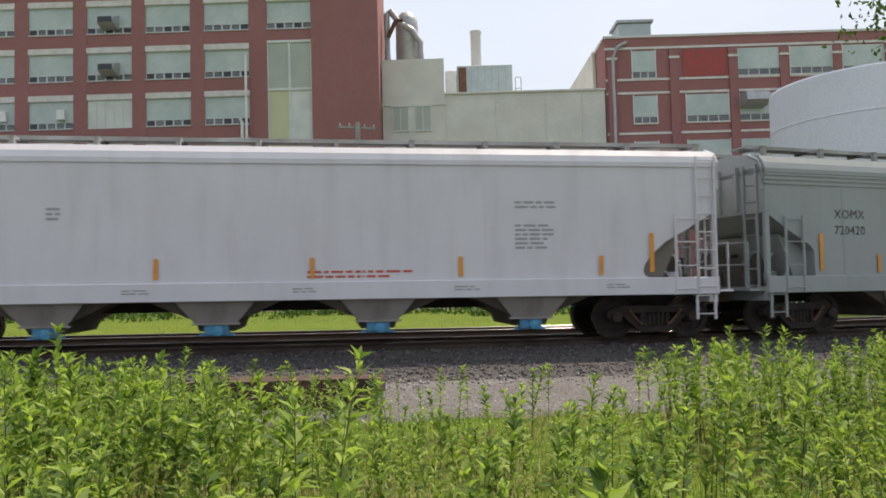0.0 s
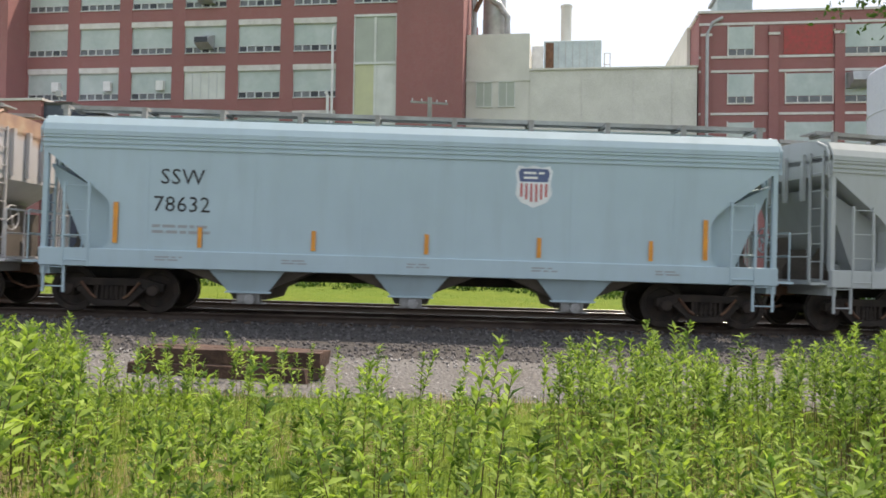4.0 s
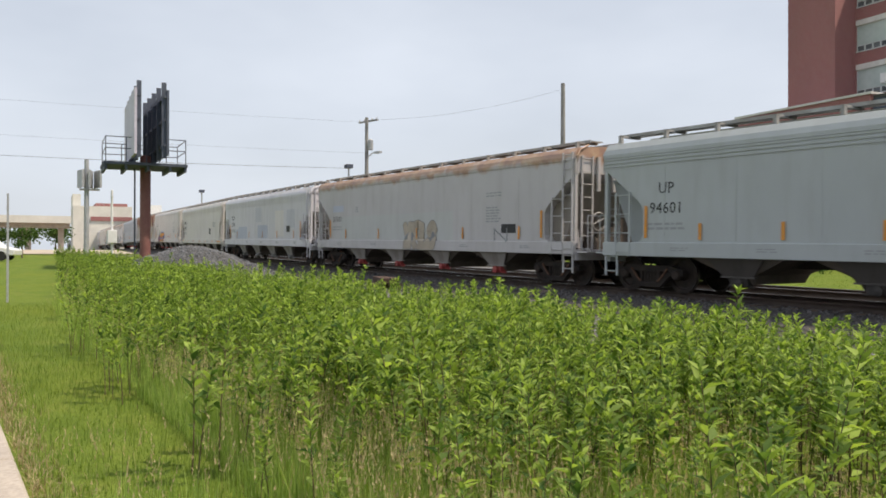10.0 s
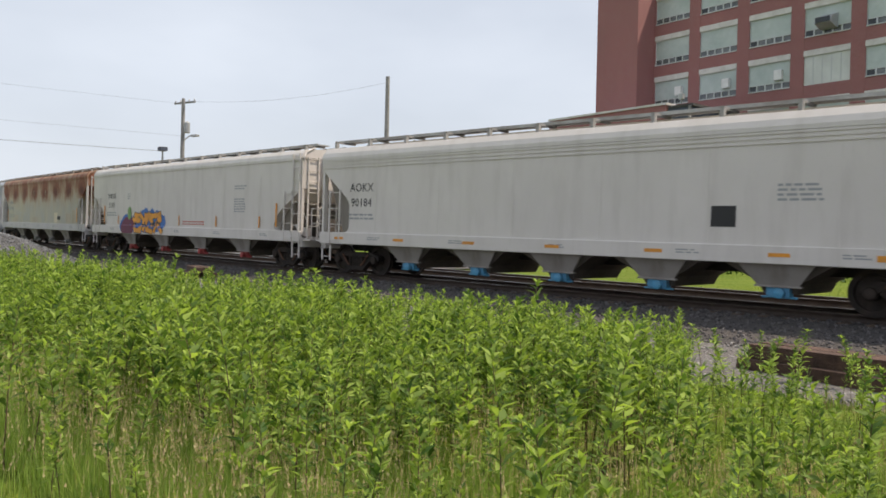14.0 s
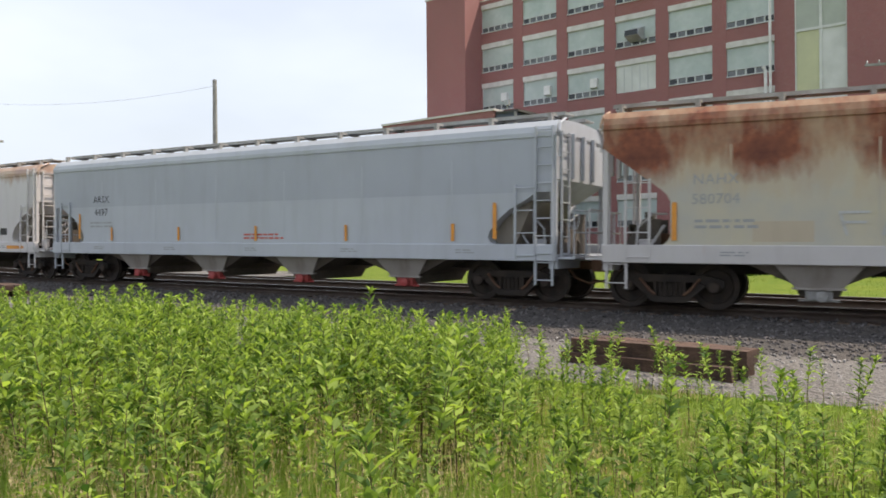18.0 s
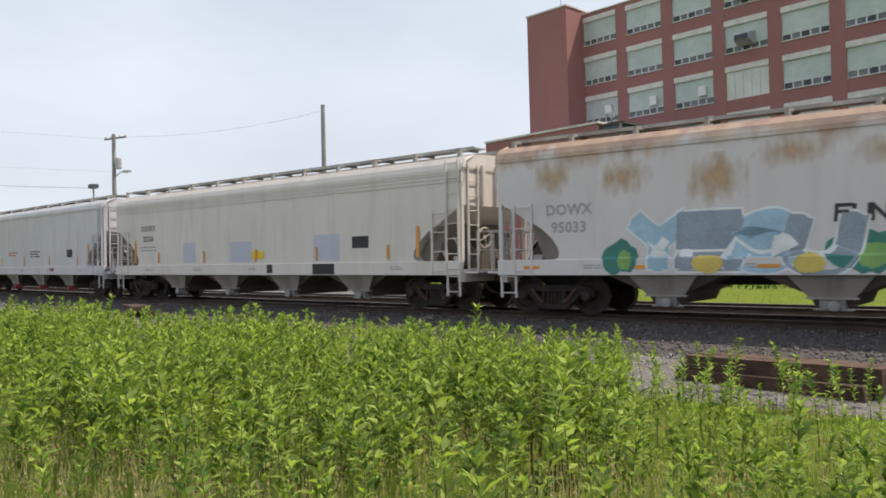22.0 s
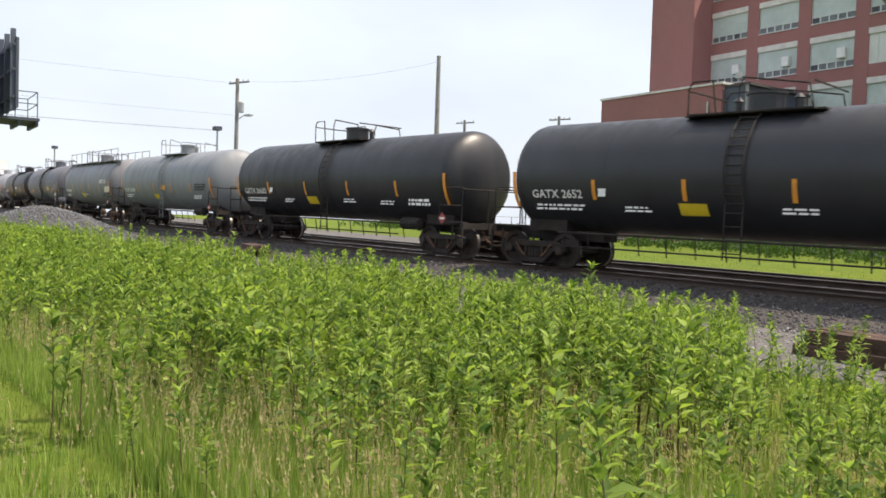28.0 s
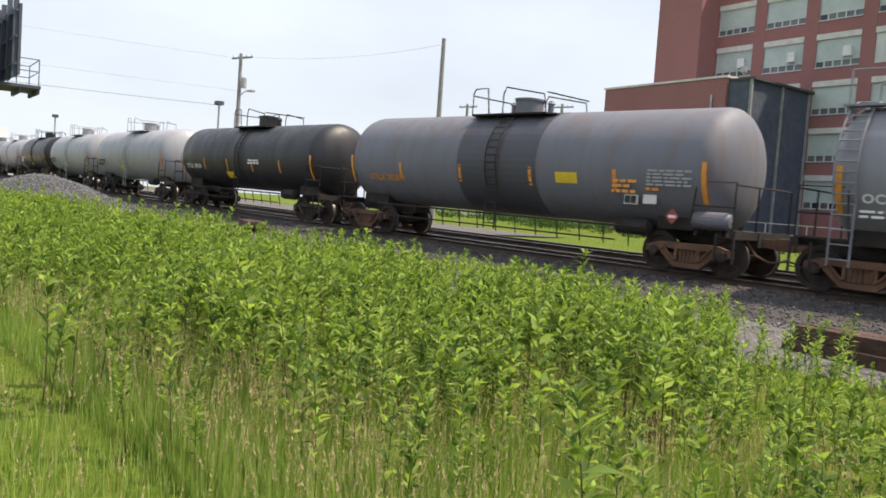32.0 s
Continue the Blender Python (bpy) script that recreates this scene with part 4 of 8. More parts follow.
def end_gear(car, half, s, paint, tall, round_end, z_top):
    """Ladders, posts and platform at one end (s = -1 or 1)."""
    xe = s * half
    # corner posts
    for y in (-1.44, 1.44):
        put("corner_post", ("post", paint.name, round(z_top, 2)), lambda bm: box(bm, -0.05, 0.05, -0.05, 0.05, 1.3, z_top), paint, car, pose(xe - s * 0.06, y, 0))
    if tall:
        put("ladder", ("ladder_tall", paint.name), mk_ladder(3.0), paint, car, pose(xe - s * 0.28, -1.56, 1.0))
    put("ladder", ("ladder_low", paint.name), mk_ladder(1.75, 0.5), paint, car, pose(xe - s * 0.75, -1.56, 0.95))
    put("step", ("step", paint.name), mk_ladder(0.6, 0.42), paint, car, pose(xe - s * 0.3, -1.5, 0.4))
    put("end_ladder", ("end_ladder", paint.name), mk_ladder(2.9), paint, car, pose(xe + s * 0.03, -1.05, 1.0, 0, 0, 90))
    for y in (-0.62, 0.0, 0.62):
        put("end_rib", ("end_rib", paint.name), lambda bm: box(bm, 0, 0.09, -0.05, 0.05, 2.86, 3.9), paint, car, pose(xe, y, 0, 0, 0, 0 if s > 0 else 180))

    for y, low in ((-1.47, 3.3), (1.47, 1.1)):
        def hoop(bm, y=y, low=low):
            tube(bm, [(0.05, y, low), (0.06, y, z_top + 0.02), (0.04, y * 0.925, z_top + 0.2), (0.0, y * 0.68, z_top + 0.36)], 0.03, 6)
        put("grab_hoop", ("hoop", paint.name, round(z_top, 2), y), hoop, paint, car, pose(xe, 0, 0) @ Matrix.Diagonal((s, 1, 1, 1)))

    def plat(bm):
        box(bm, -0.45, 0.45, -1.4, 1.4, 1.0, 1.05)
        for y in (-1.3, -0.6, 0.6, 1.3):
            bar(bm, (-0.4, y, 1.05), (-0.4, y, 2.1), 0.018, 5)
        bar(bm, (-0.4, -1.3, 2.1), (-0.4, 1.3, 2.1), 0.018, 5)
        bar(bm, (-0.4, -1.3, 1.6), (-0.4, 1.3, 1.6), 0.018, 5)
    put("end_platform", ("platform", paint.name), plat, paint, car, pose(s * (half - 0.05), 0, 0, 0, 0, 180 if s > 0 else 0))

    def end_sill(bm):
        box(bm, -0.1, 0.1, -1.45, 1.45, 0.78, 1.1)
    put("end_sill", ("end_sill", paint.name), end_sill, paint, car, pose(s * (half - 0.1), 0, 0))
    put("coupler", "coupler", mk_coupler, M["steel_rust"], car, pose(s * (half - 0.45), 0, 0, 0, 0, 0 if s > 0 else 180))
    if s > 0:
        def brake(bm):
            lathe(bm, [(0.02, 0), (0.05, 0.02), (0.05, 0.05), (0.02, 0.06)], 10, Matrix.Rotation(math.pi / 2, 4, "Y"))
            for k in range(16):
                a, b = k * math.pi / 8, (k + 1) * math.pi / 8
                bar(bm, (0.04, 0.27 * math.cos(a), 0.27 * math.sin(a)), (0.04, 0.27 * math.cos(b), 0.27 * math.sin(b)), 0.016, 5)
            for k in range(4):
                a = k * math.pi / 2 + 0.4
                bar(bm, (0.03, 0, 0), (0.04, 0.27 * math.cos(a), 0.27 * math.sin(a)), 0.012, 5)
        put("brake_wheel", ("brake_wheel", paint.name), brake, paint, car, pose(xe + 0.02, -0.6, 1.95))

    # webs and brake gear under the slope sheet
    def web(bm):
        for y in (-0.4, 0.4):
            prism(bm, [(-0.2, 1.06), (-0.2, 1.35), (-0.62, 1.9), (-1.0, 1.9), (-1.0, 1.06)], y - 0.015, y + 0.015)
        box(bm, -0.5, -0.44, 0.5, 1.42, 1.06, 2.1)
        box(bm, -0.3, -0.25, -0.35, 0.3, 1.06, 1.8)
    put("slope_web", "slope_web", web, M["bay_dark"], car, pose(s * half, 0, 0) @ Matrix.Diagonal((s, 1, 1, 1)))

    def valve(bm):
        box(bm, -0.14, 0.14, -0.1, 0.1, -0.16, 0.16)
        bevel_all(bm, 0.03)
    put("valve_box", ("valve", paint.name), valve, paint, car, pose(s * (half - 0.75), -0.75, 1.3))

    def pipes(bm):
        tube(bm, [(-0.55, -0.85, 1.06), (-0.6, -0.85, 1.7), (-0.9, -0.8, 2.0), (-1.2, -0.7, 2.0)], 0.025, 5)
        tube(bm, [(-0.75, -1.0, 1.06), (-1.2, -1.0, 1.75)], 0.03, 5)
        tube(bm, [(-0.5, -1.1, 1.25), (-1.4, -1.1, 1.25)], 0.02, 5)
    put("brake_pipe", ("pipes", paint.name), pipes, paint, car, pose(s * half, 0, 0) @ Matrix.Diagonal((s, 1, 1, 1)))

    def cyl(bm):
        lathe(bm, [(0.12, -0.28), (0.15, -0.25), (0.15, 0.25), (0.12, 0.28)], 12, Matrix.Rotation(math.pi / 2, 4, "Y"))
        box(bm, -0.2, 0.2, -0.1, 0.25, -0.35, -0.14)
    put("air_reservoir", ("reservoir",), cyl, M["steel_rust"], car, pose(s * (half - 1.0), 0.3, 1.45))


def hopper_car(L, paint, sill_paint=None, cut="angular", bays=3, eave=None, crown=4.22, ribs=False, seams=7, gate="gate_grey", cap="wheel", tall=True, stripes="full", label="", bay_paint=None, web_paint=None, roof_paint=None, board=None, truck_body="truck_brown"):
    car = tagged(new("hopper_car"), label or "pale grey covered hopper car on the moving train", "freight car", group="cars of the freight train")
    sill_paint = sill_paint or paint
    half = L / 2 - 0.58
    eave = eave or (3.78 if ribs else 3.87)
    if cut == "angular":
        c = [(0.0, 3.38), (1.22, 2.48), (1.36, 2.34), (1.42, 2.2), (1.42, 1.52), (1.36, 1.4), (1.26, 1.33)]
        inner = [(0.04, 3.1), (0.78, 1.34)]
    elif cut == "steep":
        c = [(0.0, 2.78), (0.5, 2.46), (1.26, 2.02), (1.36, 1.9), (1.38, 1.33)]
        inner = [(0.62, 2.3), (1.0, 1.34)]
    else:
        c = [(0.0, 2.8), (0.35, 2.6), (0.75, 2.36), (1.2, 2.12), (1.52, 1.86), (1.7, 1.62), (1.74, 1.48), (1.7, 1.38), (1.6, 1.33)]
        inner = [(0.72, 2.32), (1.16, 1.34)]
    pts = [(half - d, z) for d, z in c[::-1]] + [(half, eave)] + [(-half, eave)] + [(-(half - d), z) for d, z in c]
    bm = bmesh.new()
    prism(bm, pts, -1.5, 1.5)
    body = part("body", bm, paint, car)
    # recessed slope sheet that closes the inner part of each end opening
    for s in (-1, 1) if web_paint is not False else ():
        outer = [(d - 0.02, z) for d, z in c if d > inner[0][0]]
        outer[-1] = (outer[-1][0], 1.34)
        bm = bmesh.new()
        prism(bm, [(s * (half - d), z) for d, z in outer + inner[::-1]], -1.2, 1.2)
        # the default colour carries the shade of the recess
        part("slope_sheet", bm, web_paint or WEB_SHADED, car)
    # roof: a low arch
    n = 10
    bm = bmesh.new()
    prof = [(-1.53, eave - 0.1), (-1.53, eave), (-1.47, eave + 0.14)] + [(-1.36 + 2.72 * k / n, eave + 0.24 + (crown - eave - 0.24) * math.sin(math.pi * (0.08 + 0.84 * k / n)) ** 0.8) for k in range(n + 1)] + [(1.47, eave + 0.14), (1.53, eave), (1.53, eave - 0.1)]
    prism(bm, prof, -half, half, "x")
    part("roof", bm, roof_paint or paint, car)
    if ribs:
        for z in (eave - 0.16, eave - 0.26, eave - 0.36):
            bm = bmesh.new()
            box(bm, -half, half, -1.525, -1.5, z, z + 0.05)
            part("side_bead", bm, paint, car)
    for k in range(1, seams):
        x = -half + 2 * half * k / seams
        if abs(x) < half - 1.3:
            put("weld_seam", ("seam", paint.name), lambda bm: box(bm, -0.02, 0.02, -1.506, -1.5, 1.34, 3.34), paint, car, pose(x, 0, 0))
    for y0, y1 in ((-1.56, -1.44), (1.44, 1.56)):
        bm = bmesh.new()
        box(bm, -half, half, y0, y1, 0.95, 1.33)
        bevel_all(bm, 0.015)
        part("side_sill", bm, sill_paint, car)
    bm = bmesh.new()
    box(bm, -half + 0.2, half - 0.2, -0.3, 0.3, 0.72, 1.06)
    part("centre_sill", bm, M["steel_dark"], car)
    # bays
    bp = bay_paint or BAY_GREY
    x0, x1 = -(half - 2.55), half - 2.55
    w = (x1 - x0) / bays
    for k in range(bays):
        xc = x0 + w * (k + 0.5)

        def bay(bm, w=w):
            R = []
            for hw, d, z in ((w / 2 * 0.97, 1.42, 1.16), (w / 2 * 0.78 + 0.08, 1.38, 0.98), (0.44, 1.16, 0.56), (0.35, 1.06, 0.33)):
                R.append([bm.verts.new(q) for q in ((-hw, -d, z), (hw, -d, z), (hw, d, z), (-hw, d, z))])
            for r, s in zip(R[:-1], R[1:]):
                for i in range(4):
                    bm.faces.new((r[i], r[(i + 1) % 4], s[(i + 1) % 4], s[i]))
            bm.faces.new(R[0])
            bm.faces.new(R[-1][::-1])
            bmesh.ops.recalc_face_normals(bm, faces=bm.faces[:])
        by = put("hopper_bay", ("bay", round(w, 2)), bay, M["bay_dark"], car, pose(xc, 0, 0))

        def front(bm):
            V = [bm.verts.new(q) for q in ((-0.88, -1.46, 1.06), (0.88, -1.46, 1.06), (0.42, -1.24, 0.5), (-0.42, -1.24, 0.5), (-0.88, -1.42, 1.06), (0.88, -1.42, 1.06), (0.42, -1.2, 0.5), (-0.42, -1.2, 0.5))]
            for f in ((3, 2, 1, 0), (4, 5, 6, 7), (0, 1, 5, 4), (1, 2, 6, 5), (2, 3, 7, 6), (3, 0, 4, 7)):
                bm.faces.new([V[i] for i in f])
            box(bm, -0.48, 0.48, -1.27, -1.14, 0.47, 0.51)
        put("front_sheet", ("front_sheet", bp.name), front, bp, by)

        def gatef(bm):
            box(bm, -0.24, 0.24, -1.22, -0.98, 0.27, 0.46)
            lathe(bm, [(0.02, 0), (0.11, 0.0), (0.11, 0.14), (0.02, 0.16)], 10, Matrix.Translation((0.05, -1.19, 0.35)) @ Matrix.Rotation(math.pi / 2, 4, "X"))
            box(bm, -0.36, 0.36, -1.15, -1.08, 0.24, 0.28)
        put("outlet_gate", ("gate", gate), gatef, M[gate], by)
    # running boards and brackets
    rp = board or BOARD
    for y in (-0.62, 0.62):
        bm = bmesh.new()
        box(bm, -half + 0.05, half - 0.05, y - 0.26, y + 0.26, crown + 0.13, crown + 0.165)
        box(bm, -half + 0.05, half - 0.05, y - 0.27, y - 0.24, crown + 0.1, crown + 0.185)
        part("running_board", bm, rp, car)
    nb = int(L / 1.55)
    for k in range(nb):
        x = -half + 0.3 + (2 * half - 0.6) * k / (nb - 1)

        def brk(bm):
            box(bm, -0.05, 0.05, -1.2, -0.4, crown + 0.07, crown + 0.13)
            box(bm, -0.05, 0.05, -1.22, -1.12, crown - 0.2, crown + 0.13)
        put("board_bracket", ("bracket", rp.name, round(crown, 2)), brk, rp, car, pose(x, 0, 0))
    bm = bmesh.new()
    box(bm, -half + 1, half - 1, -0.3, 0.3, crown - 0.05, crown + 0.09)
    part("hatch_cover", bm, paint, car)
    for s in (-1, 1):
        end_gear(car, half, s, sill_paint, tall and s > 0 and cut != "steep" and not (cut == "angular" and ribs and bays == 3), cut == "round", eave)
        truck(car, s * (half - 1.33), cap, truck_body)
    # reflective stripes
    if stripes == "full":
        for s in (-1, 1):
            plate("reflector", car, s * (half - 1.55) - 0.05, s * (half - 1.55) + 0.05, 1.45, 2.3, "orange")
        for k in range(5):
            x = (-half + 3.0) + (2 * half - 6.0) * k / 4 + 0.3
            plate("reflector", car, x - 0.045, x + 0.045, 1.4, 1.82, "orange")
    elif stripes == "sill":
        for k in range(7):
            x = -half + 1 + (2 * half - 2) * k / 6
            plate("reflector", car, x - 0.22, x + 0.22, 1.1, 1.18, "orange", y=-1.562)
        plate("reflector", car, half - 2.0, half - 0.9, 1.08, 1.2, "orange", y=-1.562)
    for k in range(5):
        print_block(car, -half + 2.4 + k * (2 * half - 5) / 4, 1.2, 0.55, 2, 0.03, 0.03, y=-1.562, seed=k)
    return car, half


def tank_car(L, paint, radius=1.42, axis=2.45, band=None, rails="dome", head_paint=None, dome="drum", text_mat="white_print", label="", truck_body="truck_brown", stripes=5, placard=(-1.0, -0.84)):
    car = tagged(new("tank_car"), label or "black tank car on the moving train", "freight car", group="cars of the freight train")
    half = L / 2 - 0.58
    th = half - 0.45
    RY = Matrix.Rotation(math.pi / 2, 4, "Y")

    def shell(bm):
        hd = 0.62
        prof = []
        for k in range(9):
            a = math.pi / 2 * k / 8
            prof.append((max(0.02, radius * math.sin(a)), -th + hd * (1 - math.cos(a))))
        prof += [(radius, -th / 3), (radius, th / 3)]
        prof += [(r, -z) for r, z in prof[8::-1]]
        lathe(bm, prof, 48, Matrix.Translation((0, 0, axis)) @ RY)
    bm = bmesh.new()
    shell(bm)
    part("tank_shell", bm, paint, car, smooth=True)
    if band is not None:
        bm = bmesh.new()
        x0, x1, mm = band
        lathe(bm, [(radius - 0.05, x0), (radius + 0.006, x0), (radius + 0.006, x1), (radius - 0.05, x1)], 48, Matrix.Translation((0, 0, axis)) @ RY)
        part("painted_band", bm, mm, car, "dark painted band round the shell", smooth=False)
    for x in (-th * 0.5, 0.0, th * 0.5):
        put("weld_seam", ("tank_seam", paint.name, round(radius, 2), round(axis, 2)), lambda bm: lathe(bm, [(radius - 0.02, -0.03), (radius + 0.004, -0.02), (radius + 0.004, 0.02), (radius - 0.02, 0.03)], 48, Matrix.Translation((0, 0, axis)) @ RY), paint, car, pose(x, 0, 0))
    # stub sills, saddles and the end frame
    for s in (-1, 1):
        bm = bmesh.new()
        box(bm, min(s * half, s * (half - 3.1)), max(s * half, s * (half - 3.1)), -0.32, 0.32, 0.74, 1.08)
        box(bm, min(s * (half - 1.0), s * (half - 2.3)), max(s * (half - 1.0), s * (half - 2.3)), -0.9, 0.9, 1.0, 1.35)
        part("stub_sill", bm, M["steel_dark"], car)

        def efr(bm):
            box(bm, -0.08, 0.08, -1.4, 1.4, 0.9, 1.08)
            box(bm, -1.1, 0.0, -1.42, -1.15, 1.08, 1.12)
            for p in ([(0, -1.4, 1.0), (0, -1.4, 2.15), (-0.95, -1.4, 2.15), (-1.05, -1.4, 1.1)], [(0, -1.4, 1.6), (-1.0, -1.4, 1.6)], [(0, -1.4, 2.1), (0, 1.4, 2.1)], [(0, -0.3, 1.0), (0, -0.3, 2.1)], [(0, 1.4, 1.0), (0, 1.4, 2.1)]):
                tube(bm, p, 0.022, 5)
        put("end_frame", "tank_end_frame", efr, M["steel_dark"], car, pose(s * (half - 0.1), 0, 0) @ Matrix.Diagonal((s, 1, 1, 1)))
        put("step", "tank_step", mk_ladder(0.65, 0.42), M["steel_dark"], car, pose(s * (half - 0.25), -1.42, 0.35))
        put("coupler", "coupler", mk_coupler, M["steel_rust"], car, pose(s * (half - 0.45), 0, 0, 0, 0, 0 if s > 0 else 180))
        truck(car, s * (half - 1.33), "wheel", truck_body)

        def res(bm):
            lathe(bm, [(0.05, -0.5), (0.2, -0.45), (0.2, 0.45), (0.05, 0.5)], 12, RY)
        put("air_reservoir", ("tank_reservoir", paint.name), res, M["steel_dark"], car, pose(s * (half - 2.9), -1.0, 0.98)) if s > 0 else None
    # long grab rail low on the side
    bm = bmesh.new()
    bar(bm, (-half + 2.4, -1.42, 0.98), (half - 2.4, -1.42, 0.98), 0.03, 6)
    bar(bm, (-half + 2.4, -1.35, 0.62), (half - 3.2, -1.35, 0.62), 0.022, 5)
    k = -half + 2.6
    while k < half - 2.5:
        bar(bm, (k, -1.42, 0.98), (k, -1.33, 0.5), 0.018, 5)
        k += 0.75
    part("side_rail", bm, M["steel_dark"], car)
    # dome, platform, ladder
    top = axis + radius
    bm = bmesh.new()
    lathe(bm, [(0.42, top - 0.1), (0.42, top + 0.38), (0.46, top + 0.38), (0.46, top + 0.44), (0.1, top + 0.5)], 20)
    for k in (-0.75, 0.7):
        lathe(bm, [(0.09, top - 0.05), (0.09, top + 0.28), (0.13, top + 0.3), (0.05, top + 0.4)], 10, Matrix.Translation((k, 0.15, 0)))
    part("dome", bm, head_paint or paint, car)
    bm = bmesh.new()
    a = 1.45
    for y in (-0.75, 0.75):
        box(bm, -a, a, y - 0.22, y + 0.22, top - 0.12, top - 0.08)
    for x in (-a, a):
        box(bm, x - 0.18, x + 0.18, -0.75, 0.75, top - 0.12, top - 0.08)
    part("platform", bm, M["steel_dark"] if head_paint is None else head_paint, car)
    bm = bmesh.new()
    z1, z2 = top - 0.1, top + 0.72
    for y in (-0.95, 0.95):
        for x0, x1 in ((-a, -0.75), (-0.2, a)):
            tube(bm, [(x0, y, z1), (x0, y, z2 - 0.25 if x0 > -1 else z2 - 0.2), (x0 + 0.1, y, z2 - 0.05), (x1 - 0.1, y, z2 - 0.05 if x1 < 1 else z2 - 0.3), (x1, y, z1)], 0.022, 5)
    for x in (-a, a):
        tube(bm, [(x, -0.95, z2 - 0.25), (x, 0.95, z2 - 0.25)], 0.022, 5)
    if rails == "long":
        for y in (-0.95, 0.95):
            bar(bm, (-th + 0.3, y, z1 + 0.68), (th - 0.3, y, z1 + 0.68), 0.022, 5)
            for k in range(9):
                x = -th + 0.3 + (2 * th - 0.6) * k / 8
                bar(bm, (x, y, z1 - 0.15), (x, y, z1 + 0.68), 0.022, 5)
    part("guard_rail", bm, M["steel_dark"] if head_paint is None else head_paint, car)
    if rails == "long":
        bm = bmesh.new()
        for y in (-0.85, 0.85):
            box(bm, -th + 0.2, th - 0.2, y - 0.18, y + 0.18, top - 0.16, top - 0.12)
            for k in range(9):
                x = -th + 0.35 + (2 * th - 0.7) * k / 8
                prism(bm, [(x - 0.04, top - 0.16), (x + 0.04, top - 0.16), (x + 0.04, top - 0.5), (x - 0.04, top - 0.5)], y - 0.06, y + 0.06)
        part("running_board", bm, head_paint or paint, car)
    # ladder that follows the shell
    bm = bmesh.new()
    lx = 0.05 if rails != "long" else -th + 0.55
    prev = None
    ang = [radians(v) for v in range(20, 118, 8)]
    pts = [(-(radius + 0.07) * math.sin(q), axis + (radius + 0.07) * math.cos(q)) for q in ang] + [(-1.42, 1.6), (-1.42, 0.55)]
    for (ya, za), (yb, zb) in zip(pts[:-1], pts[1:]):
        for x in (lx - 0.21, lx + 0.21):
            bar(bm, (x, ya, za), (x, yb, zb), 0.022, 5)
        bar(bm, (lx - 0.21, ya, za), (lx + 0.21, ya, za), 0.016, 5)
    for z in (1.3, 1.0, 0.7):
        bar(bm, (lx - 0.21, -1.42, z), (lx + 0.21, -1.42, z), 0.016, 5)
    part("ladder", bm, M["steel_dark"] if head_paint is None else head_paint, car)
    ys = -(radius + 0.003)
    # stripes lie on the shell just below its widest line
    def on_shell(x, z, w, h, mm, name, label=""):
        zc = [z - h / 2 + h * i / 4 for i in range(5)]
        bm = bmesh.new()
        vs = []
        for zz in zc:
            yy = -math.sqrt(max(0.01, (radius + 0.006) ** 2 - (zz - axis) ** 2))
            vs.append((bm.verts.new((x - w / 2, yy, zz)), bm.verts.new((x + w / 2, yy, zz))))
        for (p, q), (r, s) in zip(vs[:-1], vs[1:]):
            bm.faces.new((p, q, s, r))
        return part(name, bm, M[mm], car, label)
    car["radius"], car["axis"] = radius, axis
    for s in (-1, 1):
        on_shell(s * (th - 0.42), axis - 0.4, 0.12, 0.95, "orange", "reflector")
    for k in range(stripes - 2):
        x = (-th + 3.05) + (2 * th - 5.9) * k / max(1, stripes - 3)
        on_shell(x, axis - 0.4, 0.11, 0.5, "orange", "reflector")
    on_shell(placard[0], axis + placard[1], 0.72, 0.28, "yellow", "placard", "yellow warning panel")
    return car, half, th, on_shell


def shell_lettering(car, s, x, z, size, axis, radius, material="white_print", space=1.05):
    z -= 0.42
    k = (z - axis) / radius
    o = lettering(car, s, x, z, size, material, space=space, bold=0.006)
    o.matrix_basis = pose(x, -(radius + 0.014) * math.sqrt(1 - k * k), axis + (radius + 0.014) * k, 90 - math.degrees(math.asin(k)), 0, 0)
    return o


def tank_print(car, x, z, w, rows, h=0.05, gap=0.05, material="white_print", seed=0):
    """Small print on the lower half of a shell."""
    r, a = car["radius"], car["axis"]
    low = z - rows * (h + gap)
    y = -math.sqrt(r * r - min(abs(z - a), abs(low - a)) ** 2) - 0.004
    return print_block(car, x, z, w, rows, h, gap, material, y, seed)


def tank_panel(car, x0, x1, z0, z1, material, name="notice_panel"):
    r, a = car["radius"], car["axis"]
    y = -math.sqrt(r * r - min(abs(z0 - a), abs(z1 - a)) ** 2) - 0.003
    return plate(name, car, x0, x1, z0, z1, material, y)


def diamond(car, x, z):
    """A red and white placard on a corner, on its holder."""
    bm = bmesh.new()
    box(bm, -0.13, 0.13, -0.004, 0, -0.13, 0.13)
    o = part("placard", bm, M["gate_red"], car, "red and white diamond placard")
    o.matrix_basis = pose(x, -1.44, z, 0, 45, 0)
    bm = bmesh.new()
    box(bm, -0.1, 0.1, -0.007, -0.004, -0.035, 0.035)
    q = part("placard_bar", bm, M["white_print"], o)
    q.matrix_basis = pose(0, 0, 0, 0, -45, 0)

